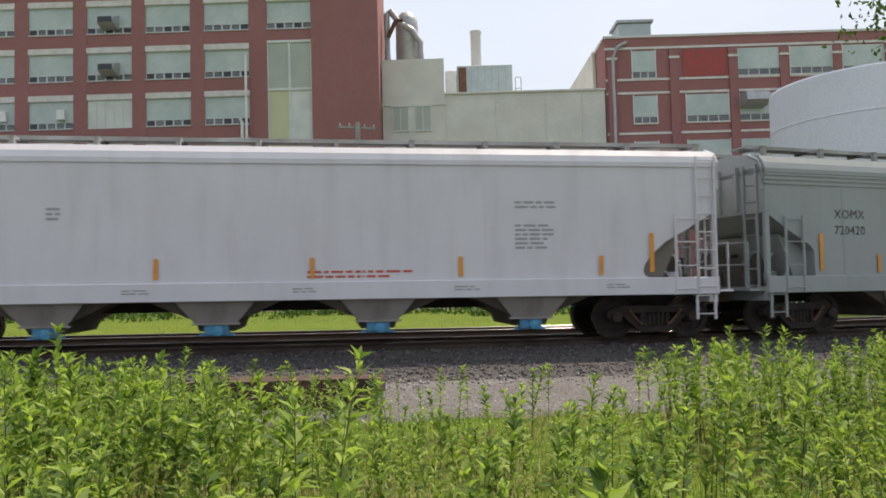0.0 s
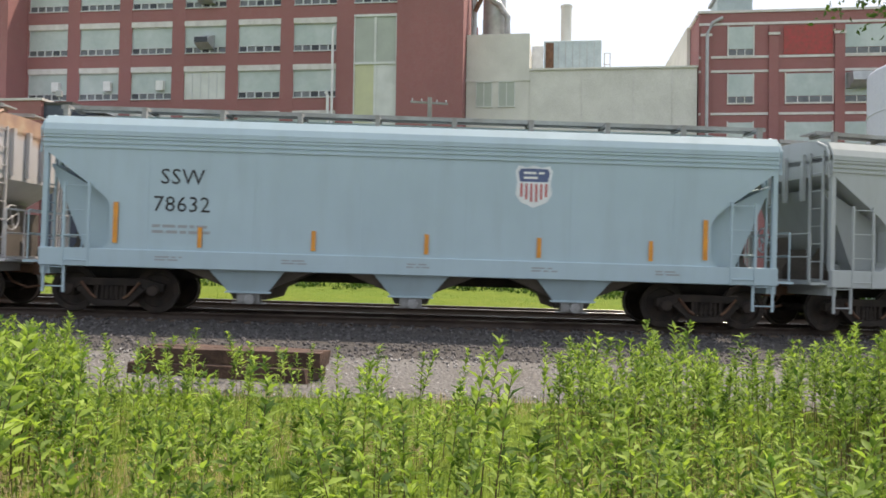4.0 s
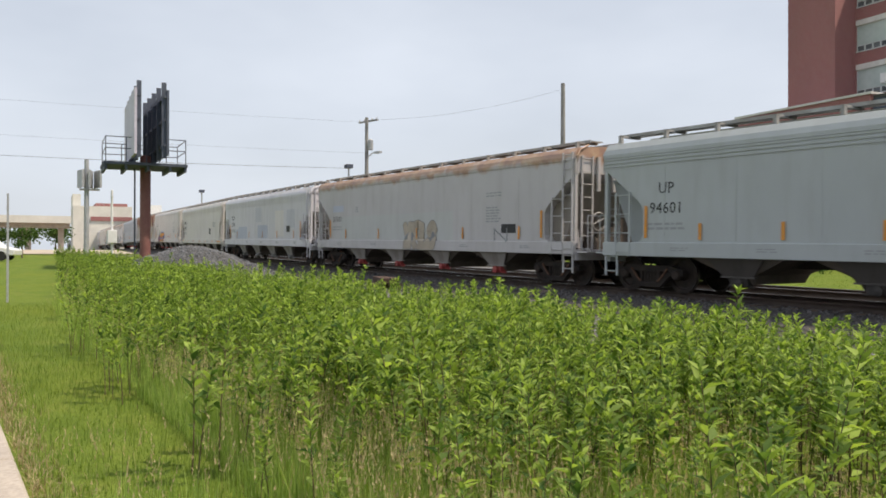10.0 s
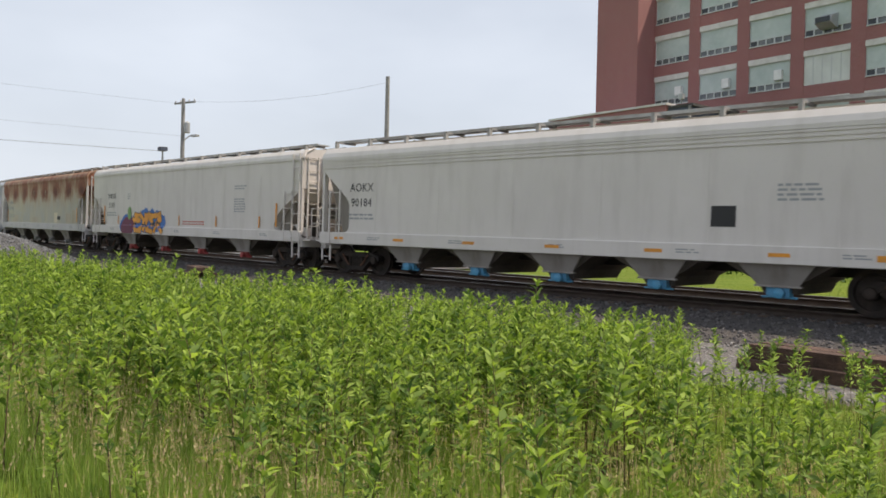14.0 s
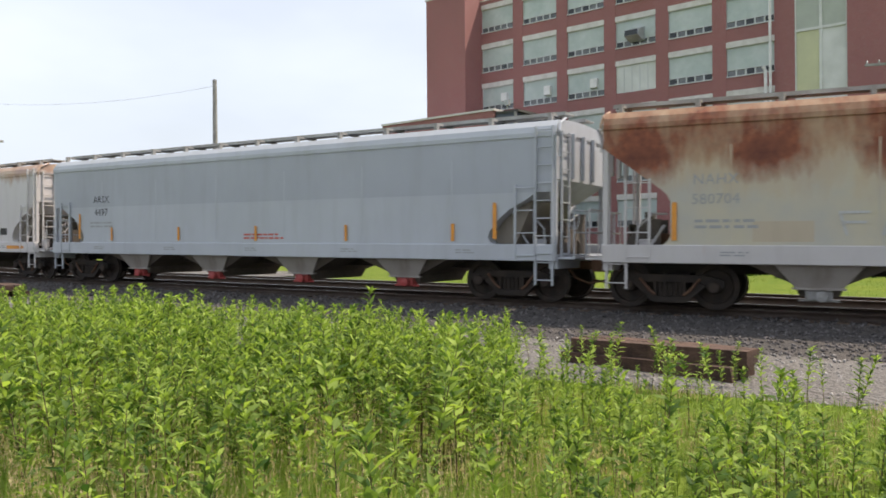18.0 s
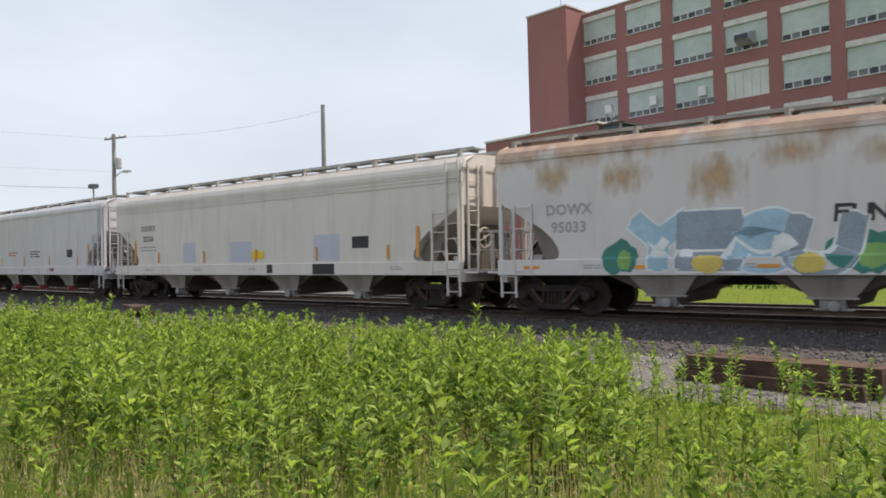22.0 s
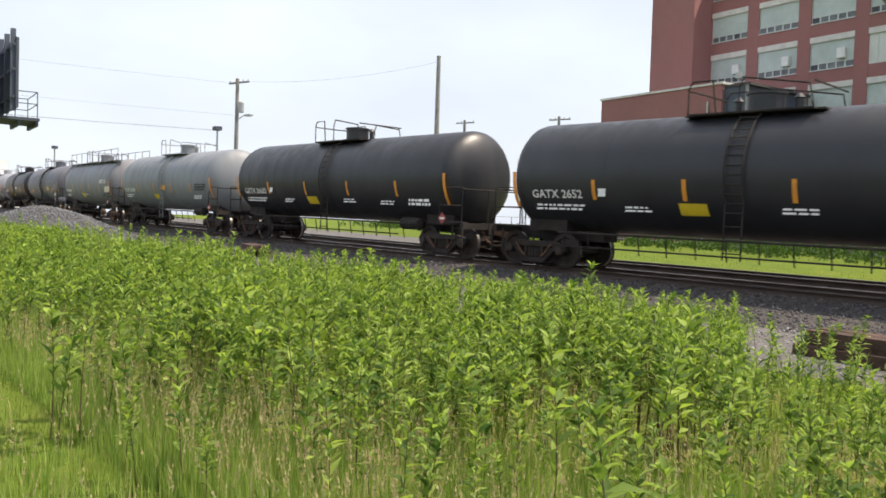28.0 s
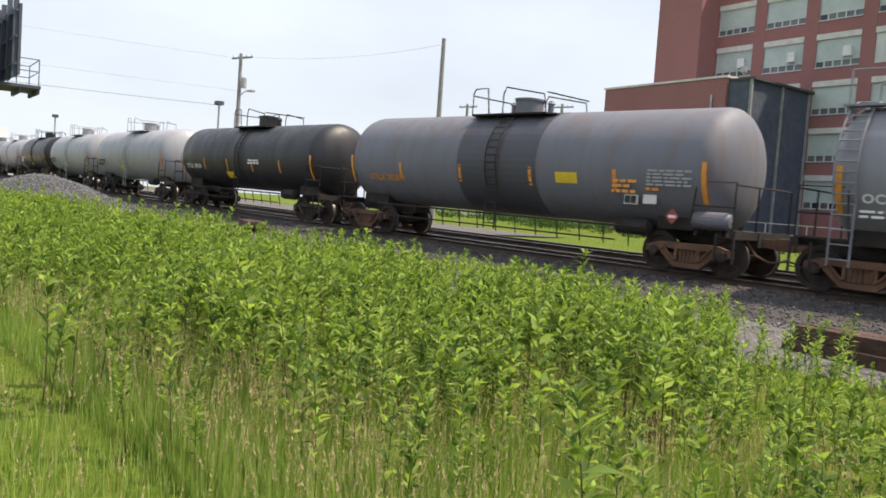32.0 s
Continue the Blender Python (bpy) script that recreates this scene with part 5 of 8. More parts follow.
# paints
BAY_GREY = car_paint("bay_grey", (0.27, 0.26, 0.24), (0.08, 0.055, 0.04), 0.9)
# front sheets of three cars, underbody shade painted into the colour
BAY_SHADED = car_paint("bay_shaded_paint", (0.06, 0.055, 0.05), (0.03, 0.025, 0.02), 0.6)
BOARD = mottled("running_board_grey", (0.33, 0.34, 0.34), (0.22, 0.21, 0.2), 1.5, 0.7, 25, 0.2)
# slope sheets: the recess's shade mixed into a dirty grey
WEB_SHADED = car_paint("web_shaded_grey", (0.205, 0.19, 0.165), (0.1, 0.08, 0.06), 0.8)
P_LGREY = car_paint("light_grey_paint", (0.5, 0.53, 0.56), dirty=0.3)
P_WHITE = car_paint("white_grey_paint", (0.56, 0.58, 0.61), dirty=0.3)
P_CREAM = car_paint("cream_grey_paint", (0.57, 0.565, 0.53), dirty=0.35)
P_GREEN = car_paint("grey_green_paint", (0.36, 0.41, 0.41), dirty=0.35)
# first car's own body colour; on slope sheets it paints P_GREEN in shade
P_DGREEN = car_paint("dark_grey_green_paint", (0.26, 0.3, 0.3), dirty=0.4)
P_BLUE = car_paint("pale_blue_paint", (0.34, 0.47, 0.52), dirty=0.25)
P_RUSTTOP = car_paint("grey_paint_rusty_eave", (0.44, 0.45, 0.45), dirty=0.35, rust=0.3, rust_max=0.75, band=(3.55, 3.95))
P_WORN = car_paint("worn_white_paint", (0.54, 0.55, 0.55), (0.33, 0.26, 0.18), dirty=0.35, rust=0.35, rust_max=0.7, band=(3.3, 4.05))
P_RUSTY = rusted_paint("rust_stained_paint", (0.42, 0.41, 0.37))
P_BGREY = car_paint("blue_grey_paint", (0.38, 0.43, 0.47), dirty=0.3)
P_BLACK = car_paint("tank_black", (0.013, 0.015, 0.02), (0.05, 0.05, 0.053), dirty=0.35, rough=0.42)
P_TGREY = car_paint("tank_grey", (0.19, 0.22, 0.24), (0.12, 0.1, 0.085), dirty=0.6, rough=0.5)
P_TGREY2 = car_paint("tank_grey_worn", (0.185, 0.205, 0.23), (0.15, 0.1, 0.07), dirty=0.8, rough=0.55)
P_TGREY3 = car_paint("tank_grey_rusty", (0.13, 0.145, 0.175), (0.17, 0.1, 0.06), dirty=0.9, rough=0.6)
P_BGREY2 = car_paint("blue_grey_upper_paint", (0.33, 0.375, 0.42), dirty=0.3)
P_TDARK = car_paint("tank_band_dark", (0.05, 0.056, 0.072), (0.1, 0.07, 0.05), dirty=0.6, rough=0.5)
PATCH_PALE = car_paint("pale_blue_patch_paint", (0.47, 0.5, 0.55), dirty=0.2)
P_TLIGHT = car_paint("tank_pale_grey", (0.30, 0.33, 0.36), (0.14, 0.11, 0.09), dirty=0.5, rough=0.5)
PATCH_BLUE = car_paint("blue_patch_paint", (0.4, 0.455, 0.54), dirty=0.15)
PATCH_GREY = car_paint("pale_patch_paint", (0.62, 0.62, 0.6), dirty=0.2)
PATCH_TAN = car_paint("tan_patch_paint", (0.4, 0.36, 0.27), dirty=0.5)
PATCH_SAGE = car_paint("sage_patch_paint", (0.43, 0.465, 0.455), dirty=0.25)
PATCH_WHITE = car_paint("white_patch_paint", (0.7, 0.69, 0.67), dirty=0.2)
PATCH_CREAM = car_paint("cream_patch_paint", (0.56, 0.52, 0.38), dirty=0.3)
GRAF = {k: mottled("spray_" + k, c, tuple(min(1, 0.75 * v + 0.015) for v in c), 1.6, 0.6, 30, 0.05) for k, c in dict(blue=(0.03, 0.17, 0.4), navy=(0.012, 0.02, 0.04), white=(0.75, 0.78, 0.8), green=(0.012, 0.055, 0.042), pink=(0.62, 0.1, 0.2), crimson=(0.4, 0.03, 0.06), yellow=(0.75, 0.7, 0.15), cyan=(0.2, 0.6, 0.65), teal=(0.03, 0.2, 0.17), rose=(0.5, 0.22, 0.28), grime=(0.2, 0.21, 0.22), faint=(0.42, 0.43, 0.44), amber=(0.8, 0.33, 0.04), orange=(0.75, 0.3, 0.05), sky=(0.25, 0.5, 0.75), cobalt=(0.05, 0.16, 0.45), pale=(0.5, 0.5, 0.5), rosy=(0.6, 0.16, 0.3), slate=(0.09, 0.12, 0.24), brickred=(0.5, 0.16, 0.16), beige=(0.43, 0.365, 0.29), dim=(0.085, 0.088, 0.095), maroon=(0.16, 0.025, 0.07), olive=(0.19, 0.36, 0.11), ice=(0.33, 0.52, 0.66), steel=(0.26, 0.32, 0.38), ochre=(0.66, 0.5, 0.12), black=(0.02, 0.02, 0.022), rust=(0.47, 0.28, 0.14), lime=(0.2, 0.4, 0.12), red=(0.5, 0.08, 0.08)).items()}


def side_y(z, layer):
    """Depth of paint on the side: it lies on the body and steps out over the sill."""
    k = min(1.0, max(0.0, (1.37 - z) / 0.04))
    return -1.508 - 0.057 * k - 0.003 * layer


def smooth_line(pts, straight):
    """Closely spaced points along a stroke."""
    out = []
    n = len(pts)
    for i in range(n - 1):
        p0, p1, p2, p3 = pts[max(0, i - 1)], pts[i], pts[i + 1], pts[min(n - 1, i + 2)]
        k = max(3, int(math.dist(p1, p2) / 0.05))
        for j in range(k):
            s = j / k
            if straight:
                out.append(tuple(a + (b - a) * s for a, b in zip(p1, p2)))
            else:
                out.append(tuple(0.5 * (2 * b + (c - a) * s + (2 * a - 5 * b + 4 * c - d) * s * s + (3 * b - a - 3 * c + d) * s ** 3) for a, b, c, d in zip(p0, p1, p2, p3)))
    return out + [pts[-1]]


def ribbon(bm, pts, w, layer, taper):
    """A flat spray stroke through pts (x, z)."""
    n = len(pts)
    ds = []
    for i in range(n):
        a, b = pts[max(0, i - 1)], pts[min(n - 1, i + 1)]
        d = math.dist(a, b) or 1
        ds.append(((b[0] - a[0]) / d, (b[1] - a[1]) / d))
    q = list(pts)
    if not taper:
        q[0] = (q[0][0] - ds[0][0] * w * 0.4, q[0][1] - ds[0][1] * w * 0.4)
        q[-1] = (q[-1][0] + ds[-1][0] * w * 0.4, q[-1][1] + ds[-1][1] * w * 0.4)
    E = []
    for i in range(n):
        k = w / 2 * (1 if not taper else 0.12 + 0.88 * math.sin(math.pi * (0.04 + 0.92 * i / (n - 1))) ** 0.7)
        row = []
        for sgn in (1, -1):
            x, z = q[i][0] - sgn * ds[i][1] * k, max(0.965, q[i][1] + sgn * ds[i][0] * k)
            row.append(bm.verts.new((x, side_y(z, layer), z)))
        E.append(row)
    for i in range(n - 1):
        bm.faces.new((E[i][0], E[i][1], E[i + 1][1], E[i + 1][0]))


def round_end(bm, p, w, layer):
    """A round blot of paint where a fat stroke begins or ends."""
    ring = []
    for k in range(14):
        a = k * math.pi / 7
        z = max(0.965, p[1] + w / 2 * math.sin(a))
        ring.append((p[0] + w / 2 * math.cos(a), z))
    mid = bm.verts.new((p[0], side_y(p[1], layer), p[1]))
    V = [bm.verts.new((x, side_y(z, layer), z)) for x, z in ring]
    for a, b in zip(V, V[1:] + V[:1]):
        bm.faces.new((mid, a, b))


# strokes of sprayed capitals on a ten by ten cell; a minus marks straight ones
STROKES = {
    "A": ["-00 49 90", "-23 73"], "B": ["-00 09", "09 69 87 65 05", "05 75 93 71 00"], "D": ["-00 09", "09 69 95 60 00"],
    "E": ["-90 00 09 99", "-05 75"], "F": ["-00 09 99", "-05 75"], "I": ["-50 59"], "K": ["-00 09", "-99 04 90"], "L": ["-09 00 90"],
    "M": ["-00 29 53 79 90"], "N": ["-00 09 90 99"], "O": ["49 08 03 30 70 94 98 59 29"], "P": ["-00 09", "09 79 97 75 04"],
    "R": ["-00 09", "09 79 97 75 04", "-45 90"], "S": ["97 69 28 06 35 74 92 70 30 02"], "T": ["-09 99", "-59 50"],
    "U": ["09 03 30 70 93 99"], "W": ["-09 20 56 70 99"], "Y": ["-09 45 99", "-45 40"], "2": ["07 39 79 96 53 00", "-00 90"],
    "s": ["87 98 79 49 17 26 65 74 52 20 02 05"], "a": ["77 57 15 11 32 65 78 76 72 91"], "k": ["59 43 21 10", "97 76 44", "34 63 81 90", "40 22 32"],
    "o": ["59 27 13 31 60 84 87 58 37 25"], "e": ["35 66 78 58 26 13 30 60 83 95"],
}


def jagged(x0, x1, z0, z1, rng, spikes):
    """Top and bottom edge of a sprayed cloud with spikes."""
    n = int((x1 - x0) / 0.09)
    top, bot = [], []
    for i in range(n + 1):
        s = i / n
        e = math.sin(math.pi * s) ** 0.35
        saw = abs((s * spikes + 0.3 * math.sin(9 * s)) % 1.0 - 0.5) * 2
        mid = z0 + (z1 - z0) * 0.4
        top.append((x0 + (x1 - x0) * s, mid + (z1 - mid) * e * (0.8 + 0.3 * saw) + rng.uniform(-0.04, 0.04)))
        bot.append((x0 + (x1 - x0) * s, mid - (mid - z0) * min(1, e * 1.05) + rng.uniform(0, 0.03)))
    return top, bot


def graffiti(car, word, x0, x1, z0, z1, layers, cloud=None, seed=1, taper=False, lap=1.0, sway=0.06, spikes=13, reach=0.35, lift=0.3, skew=0.0, fat=False, fills=()):
    """Sprayed letters, one part each; layers are (colour, width) from back to front."""
    rng = random.Random(seed)
    if cloud:
        top, bot = jagged(x0 - reach, x1 + reach, z0 - 0.05, z1 + lift, rng, spikes)
        bm = bmesh.new()
        cols = []
        for (xa, za), (xb, zb) in zip(top, bot):
            zb = max(0.965, zb)
            zs = [zb, max(zb + 0.001, min(1.32, za - 0.002)), max(zb + 0.002, min(1.38, za - 0.001)), max(za, zb + 0.003)]
            cols.append([bm.verts.new((xa, side_y(z, 0), z)) for z in zs])
        for a, b in zip(cols[:-1], cols[1:]):
            for k in range(3):
                bm.faces.new((a[k], b[k], b[k + 1], a[k + 1]))
        part("graffiti_cloud", bm, GRAF[cloud], car, "sprayed cloud behind graffiti letters")
    cell = (x1 - x0) / max(1, len(word))
    for k, ch in enumerate(word):
        wid, hgt = cell * lap * 0.8, (z1 - z0) * rng.uniform(0.9, 1.0)
        xa, za, lean = x0 + cell * k + cell * 0.08, z0 + rng.uniform(0, sway), rng.uniform(-0.08 - skew, 0.14 + skew)
        lines = []
        for s in STROKES[ch]:
            pts = [(int(q[0]) / 9, int(q[1]) / 9) for q in s.strip("-").split()]
            pts = [(xa + px * wid + lean * pz * hgt, za + pz * hgt) for px, pz in pts]
            if s[0] == "-":
                lines += [smooth_line([a, b], True) for a, b in zip(pts[:-1], pts[1:])]
            else:
                lines.append(smooth_line(pts, False))
        base = None
        for j, (colour, ww) in enumerate(layers):
            bm = bmesh.new()
            for q, ln in enumerate(lines):
                lay = 1.2 + 1.3 * j + 0.15 * q + 0.05 * (k % 2)
                ribbon(bm, ln, ww, lay, taper)
                if fat:
                    round_end(bm, ln[0], ww, lay + 0.02)
                    round_end(bm, ln[-1], ww, lay + 0.02)
            if fills and j == len(layers) - 1:
                colour = fills[k % len(fills)]
            o = part("graffiti_letter" if base is None else "letter_fill", bm, GRAF[colour], base or car)
            base = base or o


# whole sprayed words; each letter's strokes on a hundred by hundred sheet, a minus marks straight ones
PIECES = {
    "wild": [["2577 2081 1688 1194 0874 1252 1938 1912 1106 0514 0250", "2577 2180 1764"], ["3880 3378 2948 3216 3513 3745 3976", "4176 3942 4212 4625"],
             ["5596 5086 4740 4512", "6478 5768 5151", "5150 5822 6408 7012"], ["7588 7266 6840 7010 7424 7858 7588", "6244 6653 6942"],
             ["8636 9148 9372 8991 8472 8236 8709 9026 9532 9920"]],
    "zigzag": [["-1988 0892 1563 0166 1108 3004", "-2463 1560"], ["-2594 3864 6090", "-3864 3010 2222"], ["-5597 4862 4012", "-4290 6688"],
               ["-7592 5874 7042 5012 6803"], ["-7686 9097 9268 8048", "-8890 7606", "-8248 9905"]],
}


def piece(car, key, x0, x1, z0, z1, layers, cloud=None, seed=1, taper=True, spikes=9, reach=0.35, lift=0.2):
    """A sprayed word drawn as a whole, one part a letter, over an optional cloud."""
    if cloud:
        graffiti(car, "", x0, x1, z0, z1, [], cloud, seed, spikes=spikes, reach=reach, lift=lift)
    for k, letter in enumerate(PIECES[key]):
        base = None
        for j, (colour, ww) in enumerate(layers):
            bm = bmesh.new()
            for q, line in enumerate(letter):
                pts = [(x0 + (x1 - x0) * int(p[:2]) / 99, z0 + (z1 - z0) * int(p[2:]) / 99) for p in line.strip("-").split()]
                runs = [smooth_line([a, b], True) for a, b in zip(pts[:-1], pts[1:])] if line[0] == "-" else [smooth_line(pts, False)]
                for i, ln in enumerate(runs):
                    ribbon(bm, ln, ww, 1.2 + 1.3 * j + 0.15 * q + 0.04 * (i % 3) + 0.08 * (k % 2), taper and line[0] != "-")
            o = part("graffiti_letter" if base is None else "letter_fill", bm, GRAF[colour], base or car)
            base = base or o


def blob(car, name, x, z, w, h, colour, layer=2.5, seed=3, label="", run=False):
    """A plain sprayed patch with an uneven rim, or a stain that runs down."""
    bm = bmesh.new()
    n = max(8, int(w / 0.06))
    cols = []
    for i in range(n + 1):
        s = -1 + 2 * i / n
        e = math.sqrt(max(0.0, 1 - s * s))
        j = noise.noise((s * 4, seed * 1.7, 0.3)) * 0.35
        if run:
            za, zb = z + h / 2, z - h / 2
        else:
            za, zb = z + h / 2 * e * (1 + j), z - h / 2 * e * (1 - j)
        zb = max(0.965, min(zb, za - 0.004))
        zs = [zb, max(zb + 0.001, min(1.32, za - 0.002)), max(zb + 0.002, min(1.38, za - 0.001)), max(za, zb + 0.003)]
        cols.append([bm.verts.new((x + s * w / 2, side_y(q, layer), q)) for q in zs])
    for a, b in zip(cols[:-1], cols[1:]):
        for k in range(3):
            bm.faces.new((a[k], b[k], b[k + 1], a[k + 1]))
    return part(name, bm, M["stain"] if run else GRAF[colour], car, label)


def shield(car, x, z, s=0.5):
    """Shield emblem: blue head over red and white stripes, in a white rim."""
    def outline(k):
        pts = [(-1.0, 0.8), (-0.82, 1.1), (-0.4, 1.0), (0, 1.12), (0.4, 1.0), (0.82, 1.1), (1.0, 0.8), (0.9, 0.2), (0.98, -0.45), (0.7, -0.85), (0, -1.15), (-0.7, -0.85), (-0.98, -0.45), (-0.9, 0.2)]
        return [(x + s * k * a, z + s * k * b) for a, b in pts]
    bm = bmesh.new()
    prism(bm, outline(1.1), -1.507, -1.503)
    o = part("emblem", bm, GRAF["white"], car, "shield emblem in blue, white and red")
    bm = bmesh.new()
    prism(bm, [(x - s * 0.92, z + 0.78 * s), (x - s * 0.78, z + 1.02 * s), (x, z + s * 1.04), (x + s * 0.78, z + 1.02 * s), (x + s * 0.92, z + 0.78 * s), (x + s * 0.82, z + 0.26 * s), (x - s * 0.82, z + 0.26 * s)], -1.51, -1.506)
    part("emblem_head", bm, GRAF["slate"], o)
    for k in range(6):
        xx = x + s * (-0.72 + k * 0.288)
        low = z - s * (0.62 + 0.36 * (1 - abs(k - 2.5) / 2.5))
        plate("emblem_stripe", o, xx - 0.075 * s, xx + 0.075 * s, low, z + s * 0.16, GRAF["brickred"], y=-1.508)
    for k in range(2):
        print_block(o, x - s * 0.6, z + s * (0.84 - 0.28 * k), s * 1.2, 1, s * 0.13, 0.02, "white_print", y=-1.511, seed=k)


def slogan(car, x, z):
    lettering(car, "BUILDING", x, z, 0.13, "grey_print", y=-1.505, bold=0.004)
    lettering(car, "AMERICA", x - 0.04, z - 0.17, 0.13, "grey_print", y=-1.505, bold=0.004)


def marks(car, half, name, number, x=2.6, z=2.75, size=0.42, material="black_paint"):
    if name:
        lettering(car, name, -half + x, z, size, material, y=-1.505)
    if number:
        lettering(car, number, -half + x, z - size * 1.25, size, material, y=-1.505)
    print_block(car, -half + x - 0.6, z - size * 2.15, 1.2, 2, 0.06, 0.06, y=-1.503, seed=1)


def standard_print(car, half, seed, right=True):
    print_block(car, -half + 4.3, 2.85, 0.32, 3, 0.05, 0.05, y=-1.503, seed=seed)
    if right:
        print_block(car, half - 4.6, 3.0, 0.9, 2, 0.05, 0.05, y=-1.503, seed=seed + 1)
        print_block(car, half - 4.6, 2.5, 0.85, 6, 0.05, 0.045, y=-1.503, seed=seed + 2)


def add(car, ua, ub):
    TRAIN.append((car, (ua + ub) / 2))


G = [24.0, 7.05, -12.48, -29.4, -46.0, -62.6, -82.05, -101.7, -114.5, -134.9, -151.1, -171.6, -190.7, -210.7, -230.9, -250.2, -270.6, -291.0, -310.8, -330.3, -350.4, -369.7, -382.4, -397.95, -414.35, -429.95, -445.0, -461.3, -476.4]
LEN = [a - b for a, b in zip(G[:-1], G[1:])]


def black_tank_print(c, th, seed):
    """Rows of small white stencils along the lower side."""
    tank_print(c, -th + 1.1, 1.72, 1.6, 2, 0.05, 0.05, seed=seed)
    for k, x in enumerate((-th * 0.42, th * 0.16, th * 0.46)):
        tank_print(c, x, 1.7 + 0.04 * (k % 2), 0.75, 2, 0.045, 0.04, seed=seed + k)
    tank_print(c, th - 2.3, 1.78, 1.3, 2, 0.085, 0.04, seed=seed + 4)
    tank_panel(c, -th + 3.2, -th + 3.42, 1.93, 2.13, "white_print")
    tank_panel(c, -th + 3.23, -th + 3.39, 1.96, 2.1, "black_paint", "notice_centre").location.y = -0.004


def consist():
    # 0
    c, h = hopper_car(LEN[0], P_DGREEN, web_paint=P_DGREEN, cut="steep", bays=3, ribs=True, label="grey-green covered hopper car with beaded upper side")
    marks(c, h, "XOMX", "720420", x=2.45, size=0.3)
    add(c, G[0], G[1])
    # 1
    c, h = hopper_car(LEN[1], P_WHITE, cut="round", bays=4, gate="gate_blue", label="clean white covered hopper car with four bays and blue outlet gates")
    marks(c, h, "TILX", "623670", x=2.35, z=2.68, size=0.34)
    standard_print(c, h, 3)
    print_block(c, 0.2, 1.55, 2.2, 2, 0.05, 0.05, "red_print", y=-1.503)
    add(c, G[1], G[2])
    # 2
    c, h = hopper_car(LEN[2], P_GREEN, cut="angular", bays=3, ribs=True, bay_paint=BAY_SHADED, web_paint=P_DGREEN, gate="gate_dark", label="grey-green covered hopper car with large blue and white graffiti")
    marks(c, h, "CNW", "180018", x=2.45)
    piece(c, "wild", -h + 3.0, -h + 11.95, 1.1, 2.5, [("white", 0.52), ("green", 0.37)], "blue", 5, spikes=7, reach=0.5, lift=0.12)
    blob(c, "graffiti_patch", -h + 1.3, 2.75, 0.55, 0.4, "cyan", seed=4)
    shield(c, h - 3.95, 2.95, 0.36)
    slogan(c, h - 2.8, 3.0)
    add(c, G[2], G[3])
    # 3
    c, h = hopper_car(LEN[3], P_GREEN, cut="angular", bays=3, ribs=True, bay_paint=BAY_SHADED, web_paint=P_DGREEN, gate="gate_dark", label="grey-green covered hopper car with a pink block-letter graffiti")
    marks(c, h, "", "", x=2.45)
    lettering(c, "2", -h + 3.0, 2.2, 0.42, y=-1.505)
    graffiti(c, "ENOIT", -h + 2.75, -h + 7.9, 1.2, 1.98, [("yellow", 0.68), ("navy", 0.6), ("pink", 0.5)], "crimson", 11, lap=1.08, spikes=1, reach=0.0, lift=-0.1, fat=True, fills=("pink", "rosy", "crimson", "pink", "crimson"))
    blob(c, "graffiti_patch", -h + 8.7, 1.25, 1.5, 0.62, "cyan", 0.5)
    shield(c, h - 3.6, 2.87, 0.36)
    slogan(c, h - 2.8, 3.0)
    add(c, G[3], G[4])
    # 4
    c, h = hopper_car(LEN[4], P_BLUE, cut="angular", bays=3, ribs=True, label="pale blue covered hopper car with angular end panels", bay_paint=P_BLUE, web_paint=P_BLUE)
    marks(c, h, "SSW", "78632", x=2.9, z=2.85, size=0.46)
    shield(c, h - 5.2, 2.9, 0.36)
    add(c, G[4], G[5])
    # 5
    c, h = hopper_car(LEN[5], P_RUSTTOP, cut="steep", bays=4, label="grey covered hopper car with a rust-streaked roof edge")
    marks(c, h, "MLLX", "97398", x=2.6, size=0.3)
    standard_print(c, h, 4, False)
    plate("notice_panel", c, h - 2.2, h - 1.85, 1.62, 1.85, "black_paint", y=-1.503)
    add(c, G[5], G[6])
    # 6
    c, h = hopper_car(LEN[6], P_CREAM, cut="round", bays=4, gate="gate_red", cap="bearing_blue", label="cream covered hopper car with red outlet gates")
    marks(c, h, "WLPX", "921607", x=2.3, size=0.33)
    standard_print(c, h, 5)
    plate("placard", c, -1.6, -0.7, 2.85, 3.15, "yellow", y=-1.503)
    print_block(c, -0.2, 1.6, 2.2, 2, 0.05, 0.05, "red_print", y=-1.503)
    add(c, G[6], G[7])
    # 7 tank
    c, h, th, sh = tank_car(LEN[7], P_BLACK, 1.26, 2.24, placard=(1.3, -0.45), label="short black tank car with white stencils and a yellow placard")
    shell_lettering(c, "GATX 6967", -th + 2.15, 2.44, 0.36, 2.24, 1.26)
    black_tank_print(c, th, 7)
    add(c, G[7], G[8])
    # 8
    c, h = hopper_car(LEN[8], P_WHITE, cut="round", bays=4, ribs=True, label="white covered hopper car with a small black and white tag")
    marks(c, h, "NAHX", "610216", x=2.75, z=2.75, size=0.38)
    graffiti(c, "ALSO", -h + 7.9, -h + 10.2, 1.08, 1.9, [("black", 0.31), ("white", 0.24)], None, 17, lap=1.15)
    add(c, G[8], G[9])
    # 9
    c, h = hopper_car(LEN[9], P_GREEN, cut="angular", bays=3, ribs=True, bay_paint=BAY_SHADED, web_paint=P_DGREEN, gate="gate_dark", label="grey-green covered hopper car with cyan-edged grey graffiti")
